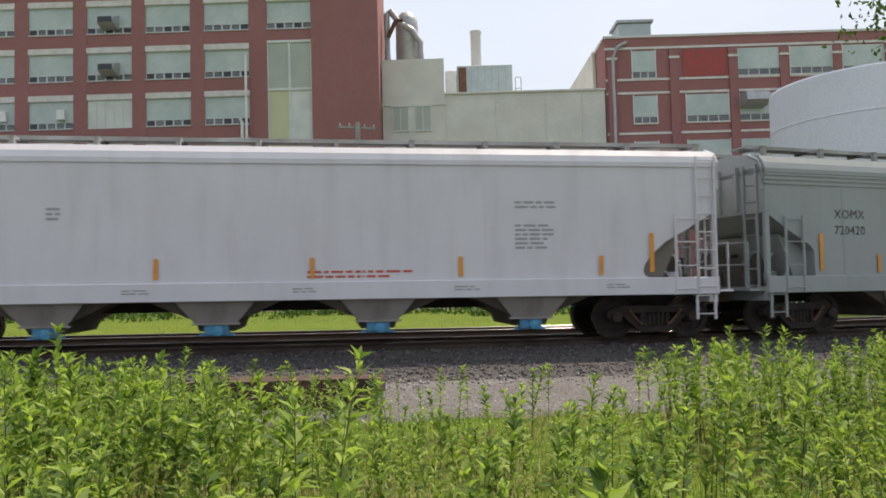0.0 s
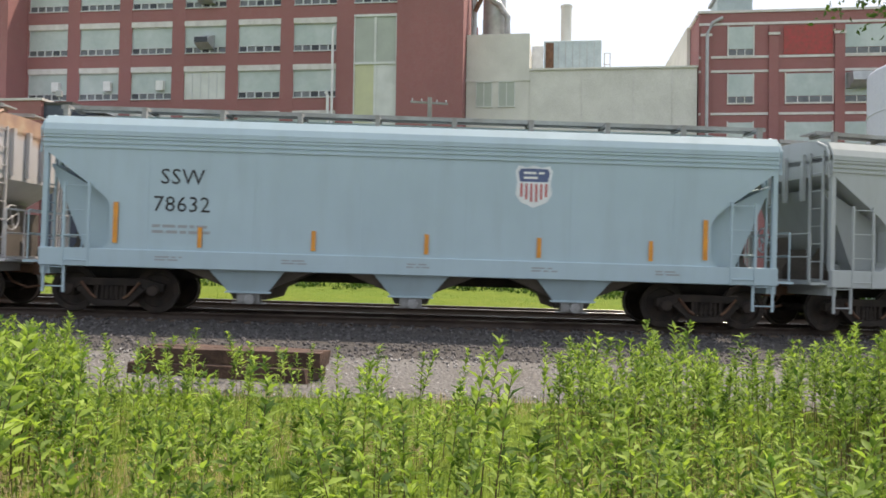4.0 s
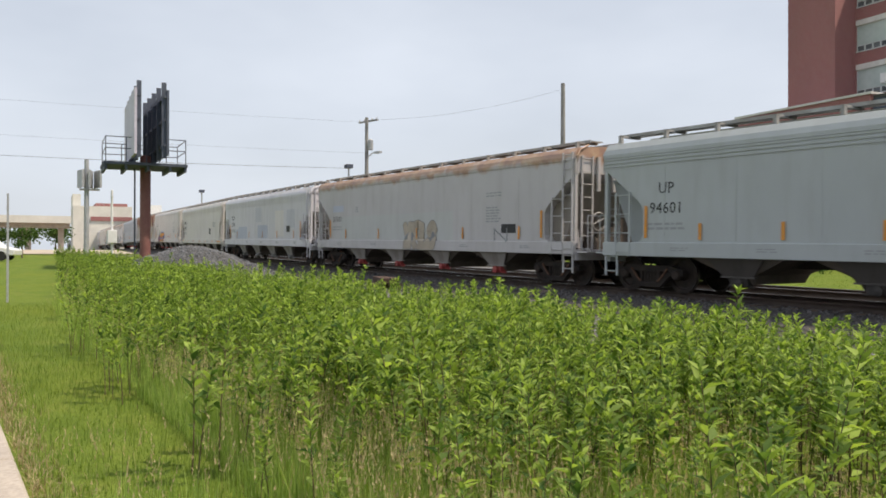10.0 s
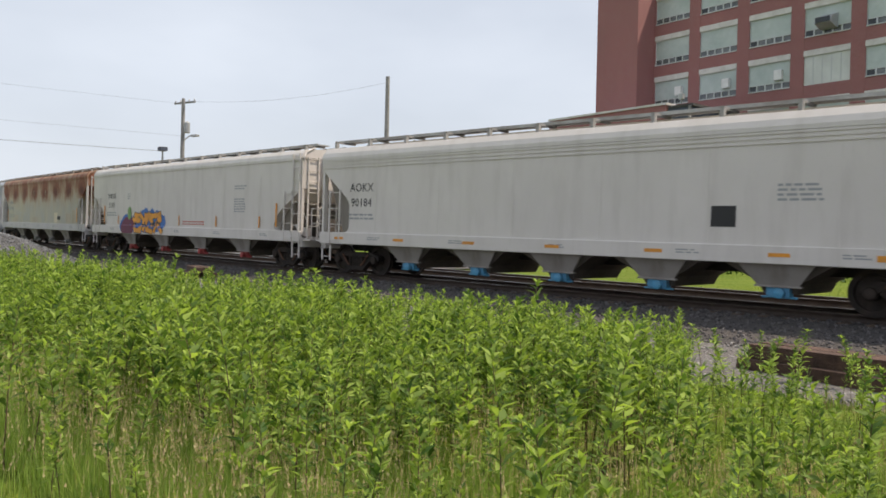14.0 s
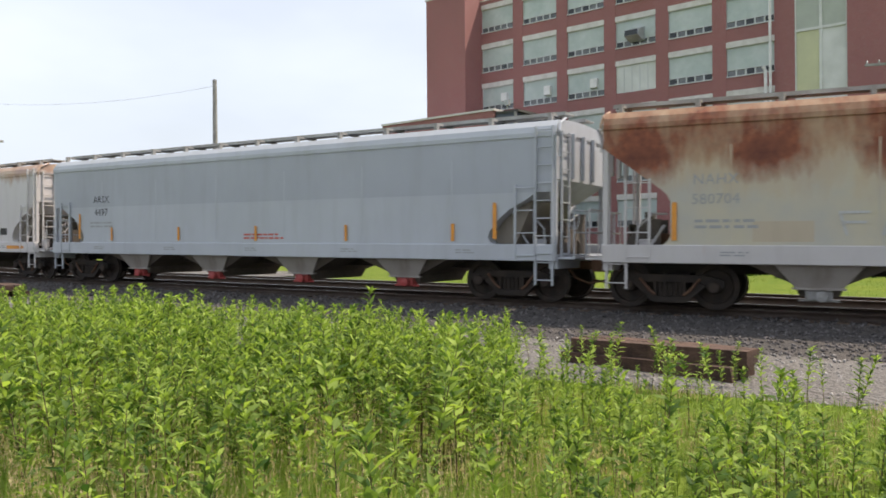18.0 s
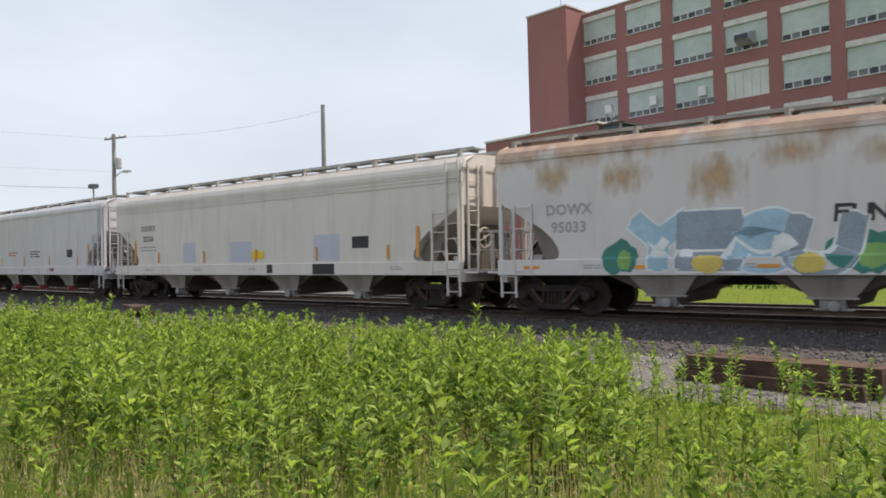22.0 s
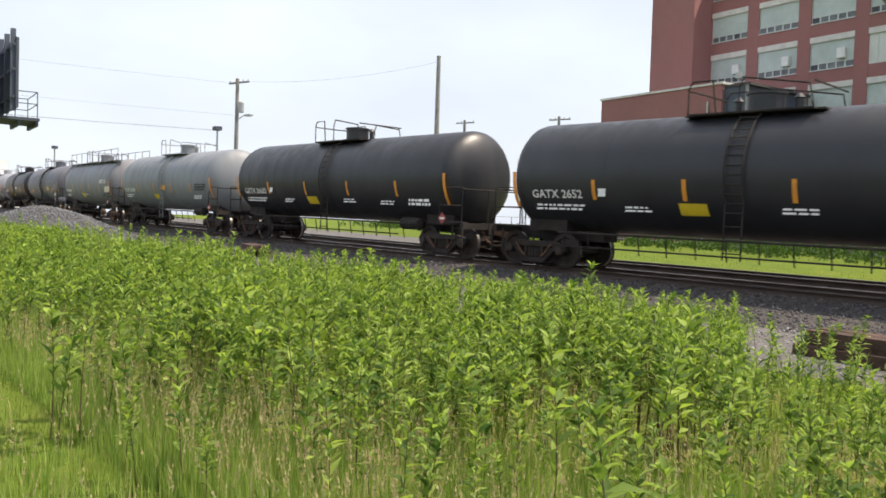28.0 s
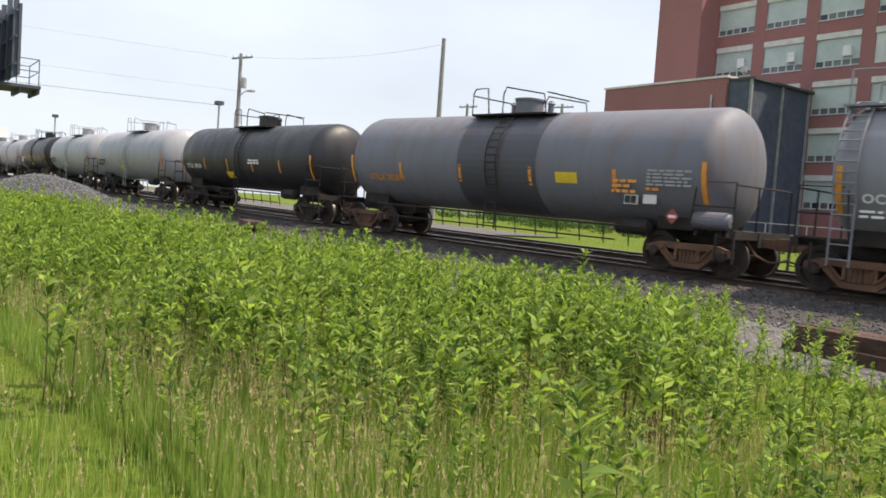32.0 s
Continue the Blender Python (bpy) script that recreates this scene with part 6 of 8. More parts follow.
    marks(c, h, "UP", "94601", x=2.2)
    graffiti(c, "NAMISEN", -h + 9.0, -h + 13.8, 1.42, 1.95, [("black", 0.4), ("white", 0.33), ("dim", 0.29)], "black", 23, spikes=2, reach=0.1, lift=0.0, lap=1.1, sway=0.02)
    for q, xx in enumerate((8.55, 8.8, 14.0, 14.3, 14.45)):
        blob(c, "graffiti_patch", -h + xx, 1.45 + 0.17 * (q % 3), 0.5, 0.42, "cyan", 0.4, seed=q)
    for q, xx in enumerate((9.6, 11.1, 12.6, 13.2)):
        blob(c, "graffiti_patch", -h + xx, 2.12, 0.3, 0.2, "sky", 0.4, seed=q)
    shield(c, h - 3.1, 2.81, 0.36)
    slogan(c, h - 2.1, 2.95)
    add(c, G[9], G[10])
    # 10
    c, h = hopper_car(LEN[10], P_RUSTTOP, cut="angular", bays=4, gate="gate_red", label="grey covered hopper car with rusty eaves and an orange tag")
    marks(c, h, "", "51310", x=2.3, size=0.36)
    graffiti(c, "YROLS", -h + 8.9, -h + 11.3, 1.1, 1.9, [("grime", 0.4), ("beige", 0.35)], None, 29, lap=1.15, sway=0.1, fat=True)
    plate("repaint_patch", c, -h + 2.6, -h + 12.6, 1.36, 2.42, PATCH_SAGE, y=-1.5005)
    graffiti(c, "N", -h + 15.2, -h + 16.1, 1.3, 1.75, [("grime", 0.05)], None, 30)
    plate("repaint_patch", c, -h + 1.8, -h + 3.0, 2.65, 2.95, PATCH_BLUE, y=-1.503)
    standard_print(c, h, 8)
    plate("notice_panel", c, h - 3.7, h - 2.9, 1.6, 1.9, "black_paint", y=-1.503)
    add(c, G[10], G[11])
    # 11
    c, h = hopper_car(LEN[11], P_WHITE, cut="round", bays=4, ribs=True, label="white covered hopper car with blue-grey repainted patches")
    marks(c, h, "ELTX", "3303", x=2.2, z=2.75, size=0.36)
    for a, b, z0, z1, mm in ((2.85, 3.6, 1.36, 1.98, PATCH_BLUE), (3.61, 5.7, 1.36, 2.15, PATCH_BLUE), (8.2, 10.3, 1.4, 2.2, PATCH_BLUE), (7.6, 9.0, 2.4, 3.3, PATCH_PALE), (11.8, 13.4, 1.5, 3.0, PATCH_GREY), (14.0, 15.4, 2.0, 3.0, PATCH_PALE)):
        plate("repaint_patch", c, -h + a, -h + b, z0, z1, mm, y=-1.5005)
    plate("notice_panel", c, h - 4.0, h - 3.4, 1.75, 2.1, "black_paint", y=-1.506)
    add(c, G[11], G[12])
    # 12
    c, h = hopper_car(LEN[12], P_CREAM, cut="angular", bays=5, ribs=True, gate="gate_blue", stripes="sill", label="pale covered hopper car with orange reflectors along the sill")
    marks(c, h, "AOKX", "90184", x=2.0, z=2.75, size=0.38)
    plate("notice_panel", c, h - 5.3, h - 4.75, 1.7, 2.15, "black_paint", y=-1.503)
    print_block(c, h - 3.9, 2.6, 0.9, 4, 0.05, 0.05, y=-1.503)
    add(c, G[12], G[13])
    # 13
    c, h = hopper_car(LEN[13], P_CREAM, cut="round", bays=4, gate="gate_red", label="cream covered hopper car with an orange and blue mural")
    marks(c, h, "SNHX", "5189", x=2.4, size=0.36)
    piece(c, "zigzag", -h + 5.0, -h + 8.2, 1.06, 1.9, [("navy", 0.27), ("amber", 0.2)], "cobalt", 31, spikes=5, reach=0.3, lift=0.22)
    graffiti(c, "", -h + 3.7, -h + 5.2, 0.98, 1.85, [], "cobalt", 33, spikes=3, reach=0.15, lift=0.0)
    blob(c, "graffiti_patch", -h + 4.45, 1.28, 1.5, 0.95, "maroon", 3.0)
    blob(c, "graffiti_patch", -h + 4.6, 1.92, 0.46, 0.62, "olive", 3.5)
    standard_print(c, h, 9)
    print_block(c, 0.6, 1.6, 2.0, 2, 0.05, 0.05, "red_print", y=-1.503)
    add(c, G[13], G[14])
    # 14
    c, h = hopper_car(LEN[14], P_RUSTY, sill_paint=P_RUSTTOP, roof_paint=P_RUSTY, web_paint=False, tall=False, cut="angular", bays=4, label="heavily rust-streaked grey covered hopper car", stripes="none")
    marks(c, h, "", "", x=2.5)
    for a, b, z0, z1, mm in ((12.3, 13.0, 1.36, 1.95, PATCH_CREAM), (14.6, 15.5, 1.4, 1.9, PATCH_TAN), (15.7, 16.6, 1.36, 2.1, PATCH_TAN), (7.4, 8.8, 1.36, 1.7, PATCH_TAN), (3.0, 4.1, 1.4, 1.8, PATCH_TAN)):
        plate("repaint_patch", c, -h + a, -h + b, z0, z1, mm, y=-1.5005)
    for xx in (h - 1.5, -h + 1.5):
        plate("reflector", c, xx - 0.05, xx + 0.05, 1.42, 2.2, "orange")
    graffiti(c, "FLEK", -h + 4.6, -h + 7.0, 1.5, 1.95, [("faint", 0.05)], None, 71, skew=0.2)
    plate("notice_panel", c, h - 5.2, h - 4.6, 1.55, 1.75, "black_paint", y=-1.503)
    lettering(c, "NAHX", -h + 2.3, 2.65, 0.3, "grey_print", y=-1.505)
    lettering(c, "580704", -h + 2.3, 2.25, 0.3, "grey_print", y=-1.505)
    add(c, G[14], G[15])
    # 15
    c, h = hopper_car(LEN[15], P_BGREY, cut="round", bays=4, gate="gate_red", label="blue-grey covered hopper car with orange reflectors")
    plate("upper_panel", c, -h + 0.12, h - 0.12, 2.52, 3.74, P_BGREY2, y=-1.5005)
    marks(c, h, "ARSX", "4497", x=2.7, z=2.75, size=0.34)
    print_block(c, -0.2, 1.6, 1.6, 2, 0.05, 0.05, "red_print", y=-1.503)
    add(c, G[15], G[16])
    # 16
    c, h = hopper_car(LEN[16], P_WORN, cut="round", bays=4, label="worn white covered hopper car with pink and black tags", stripes="sill")
    marks(c, h, "DOWX", "68801", x=2.2, z=2.72, size=0.32)
    graffiti(c, "2", -h + 2.75, -h + 3.35, 1.85, 2.5, [("navy", 0.19), ("amber", 0.12)], None, 40)
    graffiti(c, "SLOW", -h + 3.4, -h + 6.6, 1.16, 1.8, [("grime", 0.4), ("rose", 0.35)], None, 41, lap=1.1, sway=0.08, fat=True)
    graffiti(c, "2SS", -h + 9.15, -h + 11.4, 1.12, 2.0, [("black", 0.3), ("pale", 0.22)], None, 43, lap=1.1, skew=0.1, fat=True)
    graffiti(c, "KASPER", -h + 12.75, -h + 16.1, 1.15, 2.0, [("black", 0.05)], None, 47, lap=1.2, skew=0.22, sway=0.12)
    blob(c, "rust_stain", -h + 13.5, 3.3, 1.5, 0.9, "rust", 0.2, run=True)
    blob(c, "rust_stain", -h + 15.2, 3.45, 1.6, 0.5, "rust", 0.2, seed=5, run=True)
    plate("notice_panel", c, h - 2.6, h - 2.1, 1.6, 1.85, "black_paint", y=-1.503)
    add(c, G[16], G[17])
    # 17
    c, h = hopper_car(LEN[17], P_WORN, cut="round", bays=4, label="worn white covered hopper car with blue, yellow and green graffiti", stripes="sill")
    lettering(c, "GATX", h - 1.2, 3.16, 0.62, "black_paint", y=-1.505, space=0.95, bold=0.035)
    for q, (xx, zz, ww, hh) in enumerate(((3.3, 1.35, 0.9, 0.75), (8.3, 1.4, 1.5, 0.8), (10.6, 1.4, 1.5, 0.85), (17.5, 1.85, 0.9, 0.6), (17.6, 1.3, 1.7, 0.5))):
        blob(c, "graffiti_patch", -h + xx, zz, ww, hh, "teal", 0.5, seed=8 + q)
        blob(c, "graffiti_patch", -h + xx + 0.12, zz - 0.05, ww * 0.4, hh * 0.6, "lime", 0.9, seed=18 + q)
    graffiti(c, "YESU", -h + 3.7, -h + 7.9, 1.16, 2.0, [("white", 0.56), ("ice", 0.46)], None, 53, lap=1.15, skew=0.1, sway=0.12, fat=True, fills=("ice", "steel", "ice", "steel"))
    graffiti(c, "RUSL", -h + 11.4, -h + 17.3, 1.14, 2.15, [("white", 0.6), ("black", 0.53), ("ice", 0.48)], None, 59, lap=1.15, skew=0.1, sway=0.08, fills=("ochre", "ice", "steel", "ice"))
    for q, (xx, zz, ww, hh) in enumerate(((5.3, 1.2, 0.7, 0.4), (7.3, 1.2, 0.6, 0.4), (12.0, 1.25, 0.9, 0.5), (14.0, 1.9, 0.5, 0.5), (16.8, 1.22, 1.2, 0.36))):
        blob(c, "graffiti_patch", -h + xx, zz, ww, hh, "ochre" if q != 2 else "steel", 5.5, seed=q)
    graffiti(c, "FUN", -h + 7.75, -h + 8.7, 2.0, 2.3, [("black", 0.07)], None, 61, sway=0.02)
    graffiti(c, "BEK", -h + 9.75, -h + 10.8, 2.0, 2.3, [("black", 0.07)], None, 62, sway=0.02)
    for q, (xx, zz, ww, hh) in enumerate(((11.4, 3.0, 1.8, 0.9), (9.0, 3.2, 2.0, 0.8), (5.5, 2.9, 1.4, 1.3), (3.4, 3.1, 1.5, 0.9), (7.0, 3.35, 1.6, 0.7), (1.6, 3.2, 1.2, 1.0), (14.2, 3.4, 1.6, 0.6))):
        blob(c, "rust_stain", -h + xx, zz, ww, hh, "rust", 0.2, seed=q, run=True)
    lettering(c, "DOWX", -h + 2.0, 2.5, 0.36, "grey_print", y=-1.505, bold=0.01)
    lettering(c, "95033", -h + 2.0, 2.08, 0.36, "grey_print", y=-1.505, bold=0.01)
    add(c, G[17], G[18])
    # 18
    c, h = hopper_car(LEN[18], P_CREAM, cut="round", bays=4, ribs=True, label="cream covered hopper car with blue-grey repainted squares")
    marks(c, h, "OOWX", "20286", x=2.5, z=2.75, size=0.32)
    for a, b, z0, z1, mm in ((5.0, 5.8, 1.4, 2.15, PATCH_BLUE), (8.0, 9.2, 1.4, 2.1, PATCH_BLUE), (12.4, 13.6, 1.4, 2.2, PATCH_BLUE)):
        plate("repaint_patch", c, -h + a, -h + b, z0, z1, mm, y=-1.503)
    plate("sill_patch", c, -h + 12.4, -h + 13.4, 0.98, 1.3, "black_paint", y=-1.563)
    plate("sill_patch", c, -h + 10.1, -h + 10.4, 1.02, 1.3, "black_paint", y=-1.563)
    plate("placard", c, -h + 9.2, -h + 9.9, 1.5, 1.75, "yellow", y=-1.507)
    plate("notice_panel", c, h - 4.2, h - 3.5, 1.75, 2.1, "black_paint", y=-1.503)
    add(c, G[18], G[19])
    # 19
    c, h = hopper_car(LEN[19], P_LGREY, cut="round", bays=4, gate="gate_red", label="light grey covered hopper car with slim orange reflectors")
    marks(c, h, "CCBX", "72592", x=2.2, z=2.6, size=0.36)
    print_block(c, -h + 7.5, 2.1, 1.3, 2, 0.07, 0.06, "red_print", y=-1.503)
    print_block(c, -h + 10.5, 2.1, 1.3, 3, 0.06, 0.06, "black_paint", y=-1.503)
    for xx in (5.4, 13.4):
        plate("sill_placard", c, -h + xx - 0.25, -h + xx + 0.25, 1.12, 1.26, "gate_red", y=-1.563)
    plate("notice_panel", c, h - 3.9, h - 3.3, 1.75, 2.1, "black_paint", y=-1.503)
    add(c, G[19], G[20])
    # 20
    c, h = hopper_car(LEN[20], P_LGREY, sill_paint=PATCH_WHITE, cut="round", bays=4, ribs=True, gate="gate_red", label="light grey covered hopper car with a long white repainted band")
    marks(c, h, "DOWX", "020473", x=2.3, z=2.55, size=0.36)
    graffiti(c, "KNR", -h + 6.4, -h + 8.2, 1.5, 1.9, [("faint", 0.04)], None, 67)
    graffiti(c, "SOLU", -h + 9.4, -h + 12.0, 1.45, 2.1, [("faint", 0.04)], None, 68, lap=1.15, skew=0.2)
    plate("repaint_patch", c, -h + 3.5, h - 1.95, 1.34, 2.3, PATCH_WHITE, y=-1.5005)
    plate("repaint_patch", c, -h + 0.9, -h + 3.49, 1.34, 1.85, PATCH_WHITE, y=-1.5005)
    plate("placard", c, h - 5.6, h - 4.7, 1.88, 2.12, "yellow", y=-1.503, label="yellow warning panel")
    plate("notice_panel", c, h - 3.75, h - 3.1, 1.9, 2.16, PATCH_BLUE, y=-1.503)
    print_block(c, h - 3.7, 2.12, 0.5, 2, 0.05, 0.04, "black_paint", y=-1.508, seed=4)
    plate("notice_panel", c, h - 3.7, h - 3.15, 1.58, 1.82, "black_paint", y=-1.503)
    plate("repaint_patch", c, -h + 0.3, -h + 1.4, 2.6, 3.3, PATCH_GREY, y=-1.503)
    for x in (6.4, 11.8):
        plate("notice_panel", c, -h + x, -h + x + 0.6, 1.55, 1.75, "black_paint", y=-1.507)
    add(c, G[20], G[21])
    # tanks
    c, h, th, sh = tank_car(LEN[21], P_BLACK, 1.42, 2.45, label="short black tank car with white stencils")
    shell_lettering(c, "TILX 161173", -th + 1.75, 2.4, 0.27, 2.45, 1.42)
    black_tank_print(c, th, 5)
    add(c, G[21], G[22])
    c, h, th, sh = tank_car(LEN[22], P_BLACK, 1.5, 2.5, stripes=6, label="long black tank car with white stencils")
    shell_lettering(c, "GATX 2652", -th + 1.85, 2.4, 0.32, 2.5, 1.5)
    black_tank_print(c, th, 6)
    diamond(c, th - 0.5, 1.2)
    add(c, G[22], G[23])
    c, h, th, sh = tank_car(LEN[23], P_BLACK, 1.5, 2.5, stripes=6, label="long black tank car with white stencils and a red placard")
    shell_lettering(c, "GATX 26655", -th + 1.95, 2.4, 0.32, 2.5, 1.5)
    black_tank_print(c, th, 8)
    diamond(c, th - 0.5, 1.2)
    add(c, G[23], G[24])
    c, h, th, sh = tank_car(LEN[24], P_TGREY, 1.5, 2.5, stripes=6, head_paint=P_TGREY, label="long blue-grey tank car with orange reflectors")
    shell_lettering(c, "OCPX 80330", -th + 1.8, 2.4, 0.3, 2.5, 1.5)
    tank_print(c, -th + 0.9, 1.75, 1.3, 2)
    tank_panel(c, 0.0, 0.7, 2.0, 2.25, "orange")
    tank_print(c, th - 2.2, 2.3, 1.3, 3, 0.08, 0.04, "black_paint", 8)
    tank_print(c, th - 2.6, 1.75, 0.9, 2, 0.06, 0.04, "white_print", 9)
    diamond(c, th - 0.5, 1.2)
    add(c, G[24], G[25])
    c, h, th, sh = tank_car(LEN[25], P_TGREY2, 1.48, 2.5, rails="long", stripes=6, head_paint=P_TGREY2, truck_body="steel_rust", label="rust-stained grey tank car with a full-length top walkway")
    shell_lettering(c, "OCPX 80104", -th + 1.66, 2.36, 0.28, 2.5, 1.48)
    tank_print(c, -th + 0.8, 1.72, 1.3, 2)
    tank_print(c, -0.6, 1.72, 1.0, 1)
    tank_panel(c, th - 2.5, th - 1.1, 2.4, 2.62, PATCH_GREY)
    tank_print(c, th - 2.0, 2.58, 0.85, 2, 0.06, 0.03, "black_paint", 3)
    tank_panel(c, th - 1.3, th - 0.2, 1.85, 2.2, PATCH_CREAM)
    tank_panel(c, th - 2.3, th - 1.85, 1.58, 1.72, "black_paint")
    diamond(c, th - 0.55, 1.25)
    add(c, G[25], G[26])
    c, h, th, sh = tank_car(LEN[26], P_TGREY3, 1.5, 2.5, stripes=6, band=(-1.4, 1.7, P_TDARK), placard=(2.75, -0.4), truck_body="steel_rust", label="rusty grey tank car with a black middle band")
    shell_lettering(c, "UTLX 202813", -th + 2.3, 2.28, 0.3, 2.5, 1.5, "orange")
    tank_print(c, th - 1.9, 2.38, 1.2, 5, 0.05, 0.034, "grey_print", 5)
    tank_print(c, th - 2.9, 2.12, 0.7, 3, 0.075, 0.05, "orange", 9)
    tank_print(c, th - 1.95, 1.95, 0.35, 1, 0.07, 0.05, "orange", 3)
    tank_panel(c, th - 2.6, th - 2.2, 1.52, 1.76, PATCH_GREY)
    plate("panel_field", c, th - 2.56, th - 2.42, 1.55, 1.73, "black_paint", y=-1.338)
    plate("panel_field", c, th - 2.39, th - 2.24, 1.55, 1.73, "black_paint", y=-1.338)
    tank_panel(c, th - 2.05, th - 1.68, 1.56, 1.78, PATCH_GREY)
    diamond(c, th - 1.15, 1.3)
    bm = bmesh.new()
    lathe(bm, [(0.03, -0.48), (0.14, -0.46), (0.2, -0.38), (0.2, 0.38), (0.14, 0.46), (0.03, 0.48)], 16, pose(th - 0.3, -1.13, 1.27, 0, 90, 0))
    tank = part("air_reservoir", bm, P_TGREY3, c, "dull grey air reservoir")
    for dx in (-0.3, 0.3):
        bm = bmesh.new()
        box(bm, th - 0.34 + dx, th - 0.26 + dx, -1.3, -0.95, 0.92, 1.12)
        part("bracket", bm, M["steel_dark"], tank)
    add(c, G[26], G[27])
    c, h, th, sh = tank_car(LEN[27], P_BLACK, 1.42, 2.45, stripes=6, label="black tank car with orange reflectors and stencils")
    shell_lettering(c, "UTLX 18928", -th + 1.8, 2.35, 0.3, 2.45, 1.42)
    tank_print(c, 1.0, 2.3, 1.0, 2, 0.07, 0.04)
    add(c, G[27], G[28])
    # far tail
    u = G[28]
    for k, (pp, ll) in enumerate(((P_TLIGHT, 14.8), (P_TLIGHT, 15.0), (P_BLACK, 14.6), (P_TLIGHT, 15.2), (P_TGREY, 15.0), (P_BLACK, 15.0), (P_TLIGHT, 15.4), (P_BLACK, 14.8))):
        c, h, th, sh = tank_car(ll, pp, 1.46, 2.45, stripes=6, head_paint=None if pp is P_BLACK else pp, label="black tank car in the tail of the train" if pp is P_BLACK else "pale grey tank car in the tail of the train")
        tank_print(c, -th + 1.0, 2.1, 1.5, 2, 0.16, 0.06, "white_print" if pp is P_BLACK else "black_paint")
        add(c, u, u - ll)
        u -= ll


consist()


# metres by which the train lags behind its even roll, at whole seconds
LAG = {1: 0.12, 5: 0.17, 6: 0.35, 7: 0.38, 10: 0.3, 11: 0.2, 25: 0.1}


def motions():
    """The train rolls past; each car is keyed along the track."""
    for car, u0 in TRAIN:
        rows = []
        for k in range(0, 33):
            t = float(k)
            rows.append((t, car_pose(u0 + V0 * t + ACC * t * t / 2 - LAG.get(k, 0.0))))
        walk(car, rows)

# ---------------------------------------------------------------- beside the track
def build_tie_pile(x, y, z0, heading, seed, label):
    rng = random.Random(seed)
    p = tagged(empty("tie_stack", x, y, z0, heading), label, "tie stack", group="tie stacks")
    for lay, (z, n) in enumerate(((0.0, 3), (0.19, 2))):
        for k in range(n):
            bm = bmesh.new()
            a = rng.uniform(-0.12, 0.08)
            box(bm, -1.23 + a, 1.23 + a, -0.115, 0.115, 0, 0.18)
            bmesh.ops.subdivide_edges(bm, edges=bm.edges[:], cuts=3, use_grid_fill=True)
            for v in bm.verts:
                v.co += Vector((noise.noise(v.co * 3 + Vector((k, lay, 0))) * 0.05, noise.noise(v.co * 5 + Vector((0, k, lay))) * 0.012, noise.noise(v.co * 5 + Vector((lay, 0, k))) * 0.012))
            o = part("tie", bm, M["tie_old"], p)
            o.matrix_basis = pose(0, (k - (n - 1) / 2) * 0.27, z, 0, 0, rng.uniform(-2.5, 2.5))


def utility_pole(x, y, top, arms=1, lamp=0, label="weathered wooden utility pole", heading=20.0, gear=False):
    z0 = ground_z(x, y) - 0.3
    p = tagged(empty("utility_pole", x, y, z0, heading), label, "utility pole")
    h = top - z0
    bm = bmesh.new()
    lathe(bm, [(0.19, 0), (0.17, h * 0.4), (0.13, h - 0.02), (0.02, h)], 10)
    part("pole", bm, M["pole_wood"], p)
    for k in range(arms):
        z = h - 0.3 - k * 0.9
        bm = bmesh.new()
        box(bm, -1.1, 1.1, 0.1, 0.2, z - 0.06, z + 0.06)
        a = part("crossarm", bm, M["pole_wood"], p)
        for x2 in (-1.0, -0.45, 0.45, 1.0):
            bm = bmesh.new()
            lathe(bm, [(0.02, z + 0.06), (0.05, z + 0.1), (0.03, z + 0.14), (0.05, z + 0.18), (0.02, z + 0.22)], 8, Matrix.Translation((x2, 0.15, 0)))
            part("insulator", bm, M["galv"], a)
    if gear:
        bm = bmesh.new()
        lathe(bm, [(0.2, 0), (0.22, 0.05), (0.22, 0.75), (0.1, 0.85)], 12, Matrix.Translation((0.45, 0, h - 2.6)))
        part("transformer", bm, M["galv"], p)
    if lamp:
        bm = bmesh.new()
        tube(bm, [(0, 0, h - lamp), (0.7, 0, h - lamp + 0.35), (1.2, 0, h - lamp + 0.35)], 0.04, 6)
        box(bm, 1.0, 1.6, -0.15, 0.15, h - lamp + 0.28, h - lamp + 0.42)
        part("lamp_arm", bm, M["galv"], p)
    return p


def lamp_post(x, y, top, label="slim floodlight post with a box lamp"):
    z0 = ground_z(x, y) - 0.2
    p = tagged(empty("lamp_post", x, y, z0), label, "lamp post")
    h = top - z0
    bm = bmesh.new()
    lathe(bm, [(0.09, 0), (0.07, h), (0.02, h + 0.02)], 8)
    part("post", bm, M["galv"], p)
    bm = bmesh.new()
    box(bm, -0.35, 0.35, -0.25, 0.25, h, h + 0.28)
    part("lamp_head", bm, M["bb_frame"], p)


def wire(a, b, sag, r=0.012):
    pts = []
    for k in range(17):
        s = k / 16
        pts.append((a[0] + (b[0] - a[0]) * s, a[1] + (b[1] - a[1]) * s, a[2] + (b[2] - a[2]) * s - sag * 4 * s * (1 - s)))
    bm = bmesh.new()
    tube(bm, pts, r, 4)
    tagged(part("overhead_wire", bm, M["wire"], None), "thin dark overhead wire between poles", "wire", group="overhead wires")


